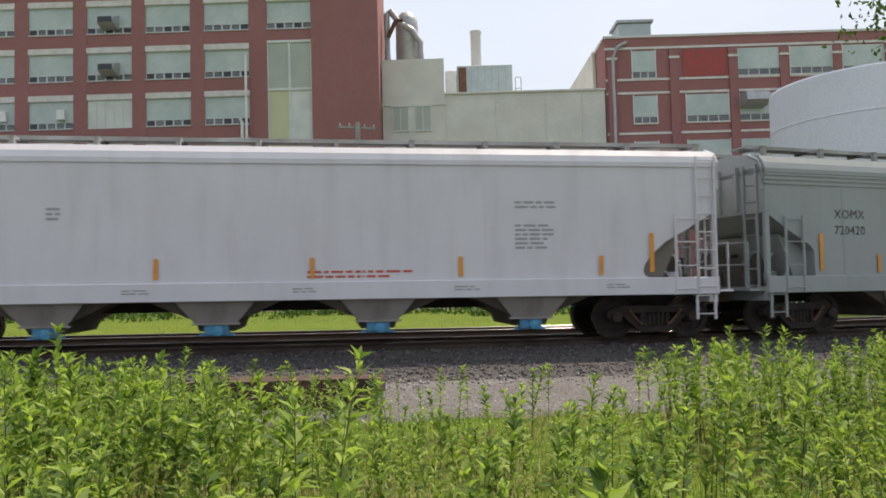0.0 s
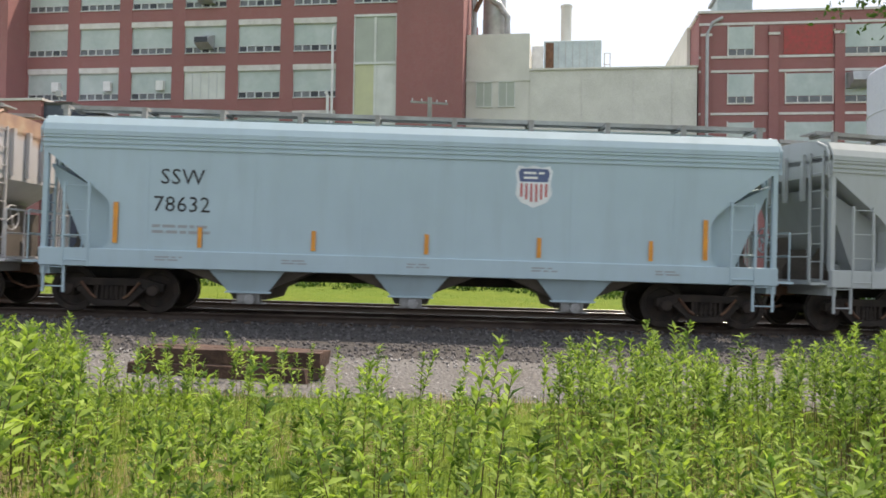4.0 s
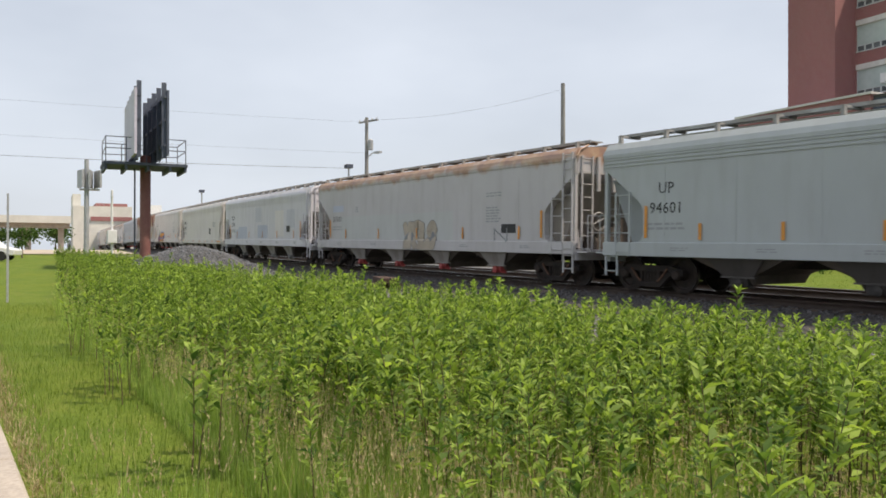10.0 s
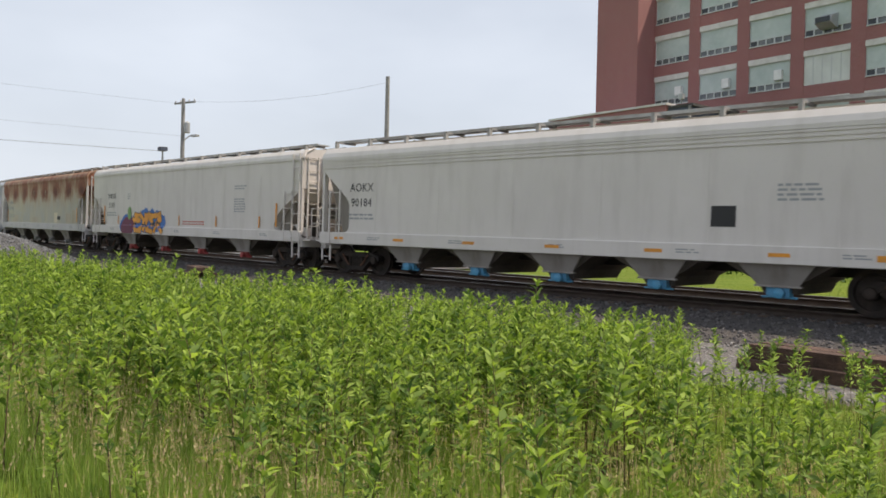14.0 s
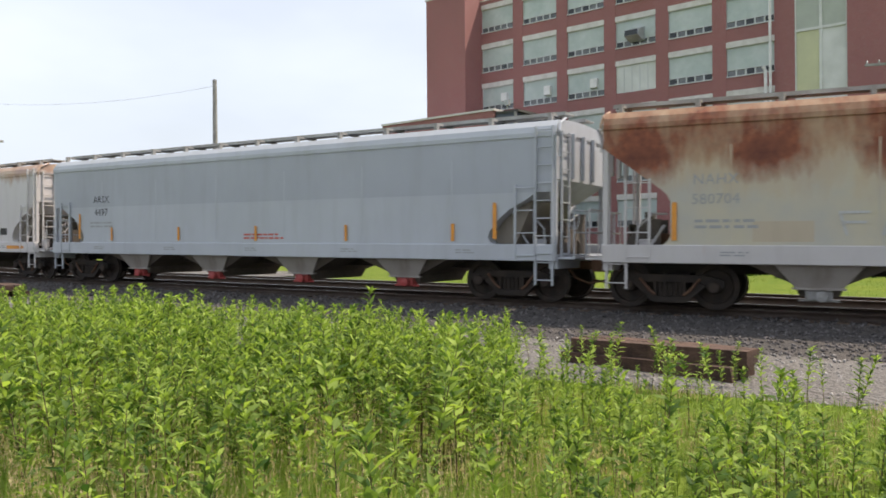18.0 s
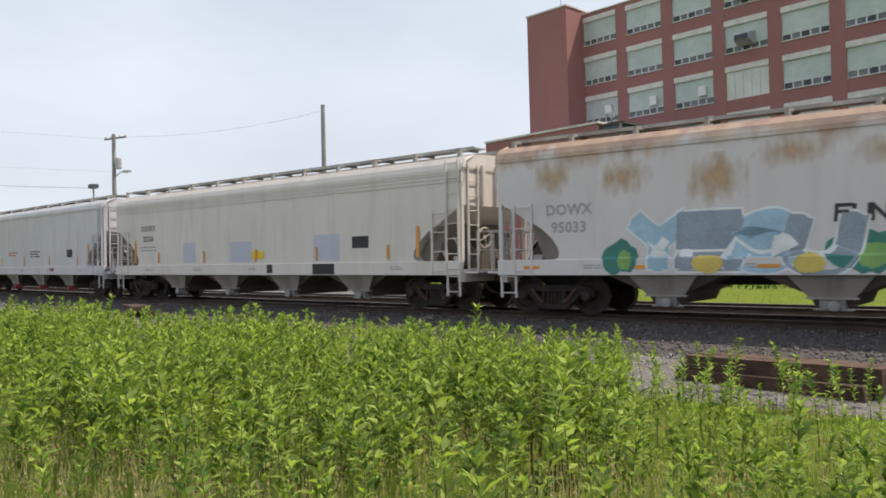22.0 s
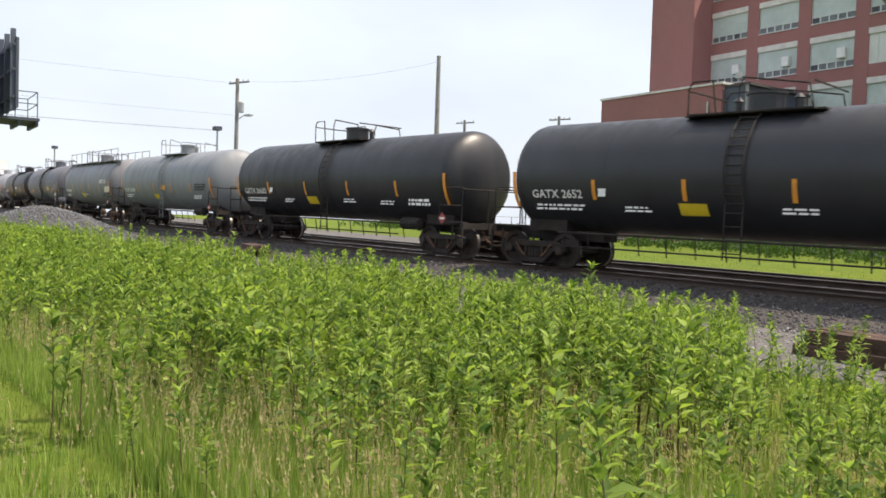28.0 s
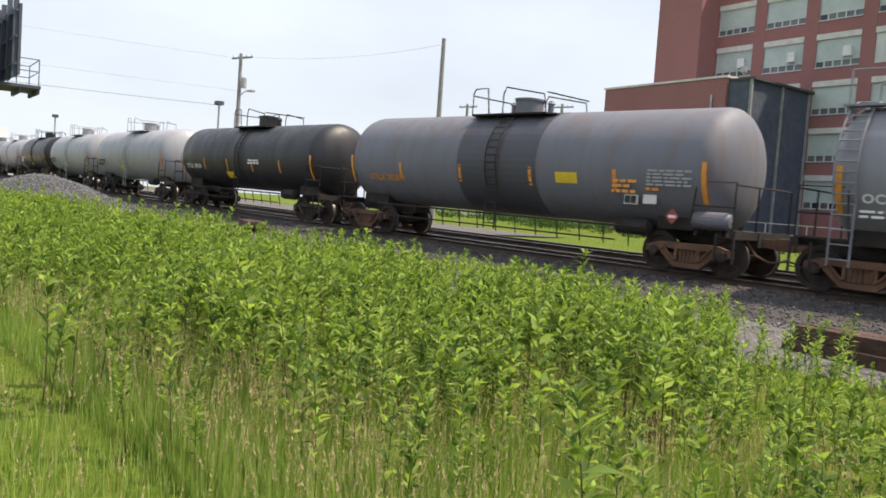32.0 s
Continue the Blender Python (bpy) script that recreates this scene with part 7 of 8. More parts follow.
def billboard():
    x, y = -46.2, 4.75
    z0 = ground_z(x, y)
    b = tagged(empty("billboard", x, y, z0, 0), "two-sided billboard on a dark red post, seen edge-on", "billboard")
    bm = bmesh.new()
    lathe(bm, [(0.28, -0.3), (0.28, 6.15), (0.1, 6.2)], 20)
    part("post", bm, M["bb_post"], b, smooth=False)
    bm = bmesh.new()
    box(bm, -1.6, 1.6, -2.2, 2.0, 5.5, 5.65)
    cw = part("catwalk", bm, M["bb_frame"], b)
    for yy in (-2.1, -1.1, 0.0, 1.1, 1.9):
        bm = bmesh.new()
        box(bm, -1.5, 1.5, yy - 0.06, yy + 0.06, 5.25, 5.5)
        part("catwalk_beam", bm, M["bb_frame"], cw)
    bm = bmesh.new()
    for xx in (-1.55, 1.55):
        for yy in (-2.1, -1.1, -0.1, 0.9, 1.9):
            bar(bm, (xx, yy, 5.65), (xx, yy, 6.95), 0.025, 5)
        for z in (6.35, 6.95):
            bar(bm, (xx, -2.1, z), (xx, 1.9, z), 0.025, 5)
    for yy in (-2.1, 1.9):
        for z in (6.35, 6.95):
            bar(bm, (-1.55, yy, z), (1.55, yy, z), 0.025, 5)
    part("catwalk_rail", bm, M["bb_frame"], b)
    for s, mm, yo, turn in ((1, "bb_back", -0.78, -0.6), (-1, "bb_frame", 0.6, 2.4)):
        m = pose(0, yo, 0, 0, 0, turn)
        bm = bmesh.new()
        box(bm, -3.4, 3.4, -0.06, 0.06, 5.9, 9.25)
        o = part("panel", bm, M[mm], b)
        o.matrix_basis = m
        bm = bmesh.new()
        for xx in (-3.2, -1.6, 0, 1.6, 3.2):
            box(bm, xx - 0.08, xx + 0.08, min(s * 0.06, s * 0.28), max(s * 0.06, s * 0.28), 5.75, 9.65)
        for z in (6.35, 7.65, 8.85):
            box(bm, -3.4, 3.4, min(s * 0.08, s * 0.2), max(s * 0.08, s * 0.2), z, z + 0.12)
        o2 = part("panel_frame", bm, M["bb_frame"], o)
    bm = bmesh.new()
    bar(bm, (-0.5, -0.5, 0), (-0.5, -0.5, 5.55), 0.05, 6)
    part("conduit", bm, M["bb_frame"], b)


def gravel_pile():
    rng = np.random.RandomState(8)
    cx, cy = -34.0, 5.3
    z0 = ground_z(cx, cy)
    V, F = [], []
    n, k = 48, 14
    for j in range(k + 1):
        r = j / k
        for i in range(n):
            a = 2 * math.pi * i / n
            rad = r * (4.0 + 0.5 * noise.noise((math.cos(a), math.sin(a), 3)))
            x, y = 0.85 * rad * math.cos(a), 0.95 * rad * math.sin(a)
            h = 1.38 * (1 - r ** 1.3) + 0.1 * noise.noise((x * 1.5, y * 1.5, 1))
            V.append((cx + x, cy + y, z0 + max(-0.1, h)))
    for j in range(k):
        for i in range(n):
            F.append((j * n + i, (j + 1) * n + i, (j + 1) * n + (i + 1) % n, j * n + (i + 1) % n))
    p = tagged(mesh_np("gravel_pile", V, F, M["pile"], smooth=True), "low heap of blue-grey crushed stone beside the track", "gravel pile")
    base = np.array([(1, 0, 0), (-1, 0, 0), (0, 1, 0), (0, -1, 0), (0, 0, 1), (0, 0, -1)], dtype=float)
    fac = np.array([(0, 2, 4), (2, 1, 4), (1, 3, 4), (3, 0, 4), (2, 0, 5), (1, 2, 5), (3, 1, 5), (0, 3, 5)])
    S = []
    for i in range(6000):
        r, a = rng.uniform(0.02, 1.0) ** 0.6, rng.uniform(0, 6.283)
        rad = r * (4.0 + 0.5 * noise.noise((math.cos(a), math.sin(a), 3)))
        x, y = 0.85 * rad * math.cos(a), 0.95 * rad * math.sin(a)
        h = max(-0.1, 1.38 * (1 - r ** 1.3) + 0.1 * noise.noise((x * 1.5, y * 1.5, 1)))
        s = rng.uniform(0.025, 0.055)
        S.append(base * rng.uniform(0.6, 1.2, (6, 1)) * s @ np.array(Euler(rng.uniform(0, 6, 3)).to_matrix()).T + (cx + x, cy + y, z0 + h + 0.01))
    st = mesh_np("stone_cover", np.concatenate(S), (fac[None] + 6 * np.arange(6000)[:, None, None]).reshape(-1, 3), M["pile_stones"], p)
    st["kind"] = "stuff"


def background():
    # low fence, hedge and yard behind the track
    rng = random.Random(9)
    f = tagged(empty("yard_fence"), "long low chain-link fence across the yard", "fence")
    for k in range(40):
        x = -70 + k * 3.0
        bm = bmesh.new()
        bar(bm, (x, 50, ground_z(x, 50) - 0.1), (x, 50, ground_z(x, 50) + 1.6), 0.04, 6)
        part("post", bm, M["galv"], f)
    bm = bmesh.new()
    for k in range(39):
        x = -70 + k * 3.0
        for z in (0.2, 0.9, 1.6):
            bar(bm, (x, 50, ground_z(x, 50) + z), (x + 3, 50, ground_z(x + 3, 50) + z), 0.025, 5)
    part("wire_rail", bm, M["galv"], f)
    lot = sweep("gravel_lot", [(6.6, -0.36), (7.4, -0.27), (10.0, -0.26), (15.0, -0.27), (15.6, -0.36)], M["gravel"], -260, -26, 3.0)
    tagged(lot, "pale gravel lot behind the track", "gravel lot", kind="structure")
    sand = mesh_np("sandy_road", [(x, y, ground_z(x, 0) + 0.07) for x in (-330, -200, -115, -86) for y in (-9 + 0.02 * (x + 86), 8)], [(0, 2, 3, 1), (2, 4, 5, 3), (4, 6, 7, 5)], M["sand"])
    tagged(sand, "pale sandy road along the far track", "road", kind="structure")
    yard = mesh_np("yard_road", [(x, y, ground_z(x, 0) + 0.03) for y in (51.5, 63) for x in (-120, -60, 0, 60, 90)], [(i, i + 1, i + 6, i + 5) for i in range(4)], M["asphalt"])
    tagged(yard, "grey asphalt yard before the factory", "yard", kind="structure")
    shrub_rows("yard_weeds", -75, 40, 38, 49, 900, 0.6, 21, "low dark weeds and shrubs at the edge of the yard")
    # platform shed below the bay
    s = tagged(empty("loading_shed"), "low pale loading shed with a red door and handrail", "shed")
    solid("body", M["stucco"], s, (-20, -11, 58, 63, -0.2, 3.2))
    solid("roof", M["asphalt"], s, (-20.3, -10.7, 57.5, 63, 3.2, 3.5))
    solid("door", M["gate_red"], s, (-17, -15.4, 57.95, 58, 0, 2.3))
    bm = bmesh.new()
    for k in range(8):
        bar(bm, (-21 + k * 1.5, 56.5, 0), (-21 + k * 1.5, 56.5, 1.9), 0.04, 5)
    for z in (1.1, 1.9):
        bar(bm, (-21, 56.5, z), (-10.5, 56.5, z), 0.04, 5)
    part("handrail", bm, M["galv"], s)
    # far left: low works, road bridge, trees
    w = tagged(empty("distant_works"), "distant low white and red industrial buildings", "building")
    solid("hall", M["stucco"], w, (-225, -205, 5.0, 18, 0, 12.2))
    solid("low_hall", M["panel_white"], w, (-226, -206, 18.1, 40, 0, 9.5))
    solid("band", M["brick"], w, (-204.9, -204.7, 8.8, 18, 8.7, 9.7))
    solid("band", M["brick"], w, (-205.9, -205.7, 18.2, 40, 5, 7))
    solid("stair_head", M["stucco"], w, (-222, -210, 5.0, 6.8, 12.2, 15.3))
    solid("roof_house", M["brick"], w, (-222, -212, 10.2, 17.5, 12.2, 13.3))
    solid("roof_plant", M["white_metal"], w, (-222, -212, 22.5, 25.6, 9.5, 13.2))
    br = tagged(empty("road_bridge"), "distant pale concrete road bridge on piers", "bridge")
    solid("deck", M["stucco"], br, (-136, -130, -70, 2.9, 5.7, 6.75))
    solid("girder", M["concrete"], br, (-135, -131, -70, 2.8, 5.0, 5.7))
    for k in range(14):
        solid("pier", M["concrete"], br, (-134, -132, -56 + k * 4.4, -55.2 + k * 4.4, -1, 5.0))
    road = mesh_np("road", [(x, y, ground_z(x, 0) + 0.05) for x in (-300, -120, -75, -55) for y in (-14, -4.5)], [(0, 2, 3, 1), (2, 4, 5, 3), (4, 6, 7, 5)], M["asphalt"])
    tagged(road, "grey road beyond the lawn", "road", kind="structure")


def parked_car(x, y, rz, paint):
    c = tagged(empty("parked_car", x, y, ground_z(x, y) + 0.05, rz), "white parked car far off beside the lawn", "car")
    bm = bmesh.new()
    prism(bm, [(-2.2, 0.35), (2.2, 0.35), (2.25, 0.75), (1.3, 0.95), (0.7, 1.42), (-1.1, 1.42), (-1.9, 1.0), (-2.25, 0.9)], -0.85, 0.85)
    bevel_all(bm, 0.06)
    part("body", bm, paint, c)
    bm = bmesh.new()
    prism(bm, [(-1.55, 0.98), (1.15, 0.98), (0.62, 1.36), (-1.05, 1.36)], -0.86, 0.86)
    part("side_window", bm, M["window_dark"], c)
    for xx in (-1.4, 1.4):
        for yy in (-0.8, 0.8):
            bm = bmesh.new()
            lathe(bm, [(0.1, -0.1), (0.31, -0.1), (0.33, 0), (0.31, 0.1), (0.1, 0.1)], 18, Matrix.Translation((xx, yy, 0.32)) @ Matrix.Rotation(math.pi / 2, 4, "X"))
            part("wheel", bm, M["rubber"], c)


def kerb():
    k = tagged(empty("kerb"), "pale concrete kerb along the lawn", "kerb", kind="structure")
    for i in range(24):
        x = 4.8 - i * 1.5
        y = 0.09 - 0.118 * (-x - 5.0)
        bm = bmesh.new()
        box(bm, -0.745, 0.745, -0.42, 0.09, -0.2, 0.09)
        bevel_all(bm, 0.02)
        o = part("kerbstone", bm, M["concrete"], k)
        o.matrix_basis = pose(x, y - 0.18, ground_z(x, 0), 0, 0.82, 6.73)
    lane = mesh_np("driveway", [(x, y0, ground_z(x, 0) + 0.02) for x in (-32.0, 9.0) for y0 in (0.0 - 0.118 * (-x - 5.0) - 0.42, -7.0)], [(0, 1, 3, 2)], M["asphalt"])
    tagged(lane, "grey asphalt driveway beside the kerb", "driveway", kind="structure")


def sign_post(x, y, h):
    p = tagged(empty("sign_post", x, y, ground_z(x, y)), "slim galvanised sign post in the lawn", "sign post", group="sign posts")
    bm = bmesh.new()
    box(bm, -0.035, 0.035, -0.025, 0.025, -0.1, h)
    part("post", bm, M["galv"], p)


def far_mast(x, y, h):
    p = tagged(empty("sign_mast", x, y, ground_z(x, y), 90), "distant pale steel mast with small sign panels", "mast")
    bm = bmesh.new()
    lathe(bm, [(0.24, -0.2), (0.2, h), (0.02, h + 0.05)], 10)
    part("mast", bm, M["galv"], p)
    bm = bmesh.new()
    box(bm, -0.6, 1.1, -0.4, 0.4, h - 2.85, h - 2.7)
    part("platform", bm, M["galv"], p)
    for xx, turn in ((-0.5, 12), (0.35, -10), (0.95, 14)):
        bm = bmesh.new()
        box(bm, -0.09, 0.09, -0.9, 0.9, h - 2.6, h - 1.0)
        part("sign_panel", bm, M["galv"], p).matrix_basis = pose(xx, 0, 0, 0, 0, turn)


def crossing_post(x, y):
    p = tagged(empty("crossing_post", x, y, ground_z(x, y)), "white crossing post with a relay box", "crossing post")
    bm = bmesh.new()
    lathe(bm, [(0.09, 0), (0.08, 5.0), (0.02, 5.05)], 8)
    part("post", bm, M["white_metal"], p)
    solid("relay_box", M["white_metal"], p, (-0.45, 0.45, -0.3, 0.3, 1.3, 2.2), bevel=0.03)
    solid("arm", M["white_metal"], p, (-0.5, 0.5, -0.05, 0.05, 4.5, 4.65))


# ---------------------------------------------------------------- plants
def leaf_verts(length, width, fold=0.25, droop=0.12):
    """A folded pointed leaf along +x: five points, four triangles."""
    return np.array([(0, 0, 0), (length * 0.45, width / 2, width * fold), (length * 0.45, 0, 0), (length * 0.45, -width / 2, width * fold), (length, 0, -droop * length)]), np.array([(0, 2, 1), (0, 3, 2), (2, 4, 1), (3, 4, 2)])


def plant_template(rng, height, count):
    """One upright weed: bare stem below, leaves thickening upwards, a few short side shoots and a rosette on top. Returns leaf points, leaf faces, stem points, stem faces."""
    V, F, n = [], [], 0
    bend = rng.uniform(-0.14, 0.14, 2)

    def axis(s):
        return np.array((bend[0] * s * s, bend[1] * s * s, height * s))

    def leaf(at, length, turn, up):
        nonlocal n
        lv, lf = leaf_verts(length, length * rng.uniform(0.28, 0.44), rng.uniform(0.1, 0.35), rng.uniform(0.0, 0.3))
        m = np.array(Euler((rng.uniform(-0.5, 0.5), -up, turn)).to_matrix())
        V.append(lv @ m.T + at)
        F.append(lf + n)
        n += len(lv)
    turn = rng.uniform(0, 6.28)
    for k in range(count):
        s = 0.34 + 0.64 * (k / (count - 1)) ** 0.75
        turn += 2.4 + rng.uniform(-0.4, 0.4)
        big = (0.066 + 0.05 * math.sin(math.pi * min(1.0, s * 0.92))) * rng.uniform(0.7, 1.25)
        if s < 0.45 and rng.uniform() < 0.5:
            big *= 0.7
        leaf(axis(s), big, turn, rng.uniform(0.25, 1.2) if s < 0.8 else rng.uniform(0.5, 1.2))
    for k in range(rng.randint(2, 5)):
        s, a, ln = rng.uniform(0.5, 0.86), rng.uniform(0, 6.28), rng.uniform(0.06, 0.14)
        tip = axis(s) + (ln * 0.6 * math.cos(a), ln * 0.6 * math.sin(a), ln * 0.8)
        for q in range(4):
            leaf(tip - (0, 0, 0.015 * q), rng.uniform(0.045, 0.075), a + q * 1.57 + rng.uniform(-0.4, 0.4), rng.uniform(0.0, 0.9))
    for q in range(6):
        leaf(axis(0.985 + 0.004 * q), rng.uniform(0.05, 0.082), q * 1.05 + rng.uniform(-0.3, 0.3), rng.uniform(0.35, 1.25))
    sv, sf = [], []
    for j in range(6):
        c = axis(j / 5)
        r = 0.0065 * (1 - 0.7 * j / 5)
        sv += [c + (r * math.cos(a), r * math.sin(a), 0) for a in (0, 2.09, 4.19)]
    for j in range(5):
        for i in range(3):
            a, b = j * 3 + i, j * 3 + (i + 1) % 3
            sf += [(a, b, b + 3), (a, b + 3, a + 3)]
    return np.concatenate(V), np.concatenate(F), np.array(sv), np.array(sf)


def scatter(places, temps, rng, zf=ground_z):
    """Points and faces of templates set down at places (x, y, scale)."""
    out = [[], [], 0], [[], [], 0]
    for x, y, s in places:
        t = temps[rng.randint(len(temps))]
        a = rng.uniform(0, 6.28)
        lean = rng.normal(0, 0.06, 2)
        R = np.array(Euler((lean[0], lean[1], a)).to_matrix()) * s
        off = np.array((x, y, zf(x, y) - 0.02))
        for o, (vv, ff) in zip(out, ((t[0], t[1]), (t[2], t[3]))):
            o[0].append(vv @ R.T + off)
            o[1].append(ff + o[2])
            o[2] += len(vv)
    return [(np.concatenate(o[0]), np.concatenate(o[1])) for o in out]


def near_edge(x):
    """The y at which the tall growth meets the lawn on the camera's side."""
    return 1.25 if x > -4 else 1.25 - 0.09 * (-x - 4) if x > -16 else 0.17 - 0.02 * (-x - 16)


def far_edge(x):
    """The y at which the gravel strip begins."""
    xx = min(max(x, -60), 12)
    px, py, th = line_at(xx / 0.985 + 2.5, HALF_W - 9.0)
    return py


def stand_density(x, y):
    """0 to 1: how thick the weeds stand."""
    ne, fe = near_edge(x), far_edge(x)
    if y > fe + 0.35 * math.sin(x * 1.3) + 0.2 * math.sin(x * 3.1) or y < ne + 0.25 * math.sin(x * 1.7 + 1):
        return 0.0
    a, r = math.degrees(math.atan2(x, y)), math.hypot(x, y)
    n = noise.noise((x * 0.6, y * 0.6, 4.0)) + 0.5 * noise.noise((x * 1.7, y * 1.7, 9.0))
    if a < -33.5 + 2.0 * n:
        rn = 5.5 + 0.5 * n if a > -48 else 4.4 + 0.5 * n
        if a < -70:
            rn = 0.0
        d = 0.95 if r > rn else 0.2
        if a < -62 and y < ne + 0.9:
            d = 0.3
    else:
        d = 0.5 if y < 5.0 else 0.3 if y < 6.8 else 0.07
        if x > -0.2 and 5.5 < y < 8.6:
            d = 0.55
        if x > 2.6:
            d = max(d, 0.5)
        if -0.9 < x < 0.1 and y > 5.0:
            d *= 0.2
    return max(0.0, min(1.0, d * (1 + 1.1 * n)))


def build_weeds():
    rng = np.random.RandomState(12)
    temps = [plant_template(rng, rng.uniform(0.84, 1.08), rng.randint(27, 36)) for _ in range(18)]
    near, far = [], []
    step = 0.155
    for x in np.arange(-60, 11, step):
        for y in np.arange(0.4, 12, step):
            r = math.hypot(x, y)
            keep = 1.0 if r < 9 else (9 / r) ** 1.25
            if r < 2.0 or math.hypot(x + 2.1, y) < 1.9 or math.hypot(x + 1.1, y) < 1.9:
                continue
            if rng.uniform() > keep * stand_density(x, y):
                continue
            s = rng.uniform(0.78, 1.02) * (1.0 + 0.26 * noise.noise((x * 0.8, y * 0.8, 2.0)))
            a = math.degrees(math.atan2(x, y))
            if -33 < a and not (x > -0.2 and y > 6):
                s *= rng.uniform(0.62, 0.98) if y < 5 else rng.uniform(0.45, 0.75)
            s *= rng.choice((0.8, 1.0, 1.0, 1.12))
            if x > -0.2 and y > 5:
                s *= 0.86
            if a < -33:
                s *= 0.74 + 0.26 * min(1.0, max(0.0, (far_edge(x) - y) / 3.2))
            near.append((x + rng.uniform(-0.1, 0.1), y + rng.uniform(-0.1, 0.1), s))
    (lv, lf), (sv, sf) = scatter(near, temps, rng)
    w = tagged(mesh_np("weed_stand", lv, lf, M["leaf"]), "dense stand of tall bright green leafy weeds", "weeds", kind="stuff")
    o = mesh_np("stems", sv, sf, M["stem"], w)
    # plants that stand apart
    i = 0
    made = {}
    while i < 110:
        x, y = rng.uniform(-5.5, 6.5), rng.uniform(2.8, 9.6)
        if math.hypot(x, y) < 3.2 or y > far_edge(x) or stand_density(x, y) > 0.5 or (y > 7.5 and x < 0 and rng.uniform() < 0.8):
            continue
        t = rng.randint(len(temps))
        p = empty("weed_plant", x, y, ground_z(x, y) - 0.02, rng.uniform(0, 360))
        s = rng.uniform(0.65, 0.95) if y < 5.2 or x > 0 else rng.uniform(0.45, 0.75)
        p.scale = (1.4 * s, 1.4 * s, s)
        tagged(p, "single tall green weed with paired leaves", "weed", group="weeds standing apart")
        if t not in made:
            a = mesh_np("leaves", temps[t][0], temps[t][1], M["leaf"], p)
            b = mesh_np("stem", temps[t][2], temps[t][3], M["stem"], p)
            made[t] = (a, b)
        else:
            shared("leaves", made[t][0], p)
            shared("stem", made[t][1], p)
        i += 1
    # a few that have come up before the stacked ties
    for x, y, s in ((-5.3, 8.75, 0.62), (-4.75, 9.05, 0.55), (-4.3, 8.6, 0.66), (-3.75, 8.95, 0.58), (-3.3, 9.2, 0.6), (-5.75, 9.1, 0.7), (-2.9, 8.5, 0.5), (-4.55, 9.3, 0.72), (-4.0, 9.4, 0.66), (-3.5, 8.7, 0.7), (-5.0, 9.2, 0.6), (-3.05, 9.3, 0.52)):
        p = empty("weed_plant", x, y, ground_z(x, y) - 0.02, rng.uniform(0, 360))
        p.scale = (1.4 * s, 1.4 * s, s)
        tagged(p, "green weed beside the stacked ties", "weed", group="weeds standing apart")
        k = list(made)[rng.randint(len(made))]
        shared("leaves", made[k][0], p)
        shared("stem", made[k][1], p)


def blades(name, material, places, h, w, label, seed, lean=0.35):
    """Single bent blades; places are x, y, size."""
    rng = np.random.RandomState(seed)
    P = np.asarray(places)
    n = len(P)
    a = rng.uniform(0, 6.28, n)
    l = rng.normal(0, lean, n)
    hh = h * P[:, 2] * rng.uniform(0.6, 1.2, n)
    dx, dy = np.cos(a), np.sin(a)
    z = np.array([ground_z(x, y) for x, y, _ in P]) - 0.01
    V = np.zeros((n, 5, 3))
    for k, (s, ww) in enumerate(((0, 1), (0, -1), (0.55, 0.8), (0.55, -0.8), (1, 0))):
        V[:, k, 0] = P[:, 0] + dx * ww * w / 2 - dy * l * hh * s * s
        V[:, k, 1] = P[:, 1] + dy * ww * w / 2 + dx * l * hh * s * s
        V[:, k, 2] = z + hh * s * (1 - 0.25 * np.abs(l) * s)
    F = (np.array([(0, 1, 3), (0, 3, 2), (2, 3, 4)])[None] + 5 * np.arange(n)[:, None, None]).reshape(-1, 3)
    return tagged(mesh_np(name, V.reshape(-1, 3), F, material), label, "grass", kind="stuff")


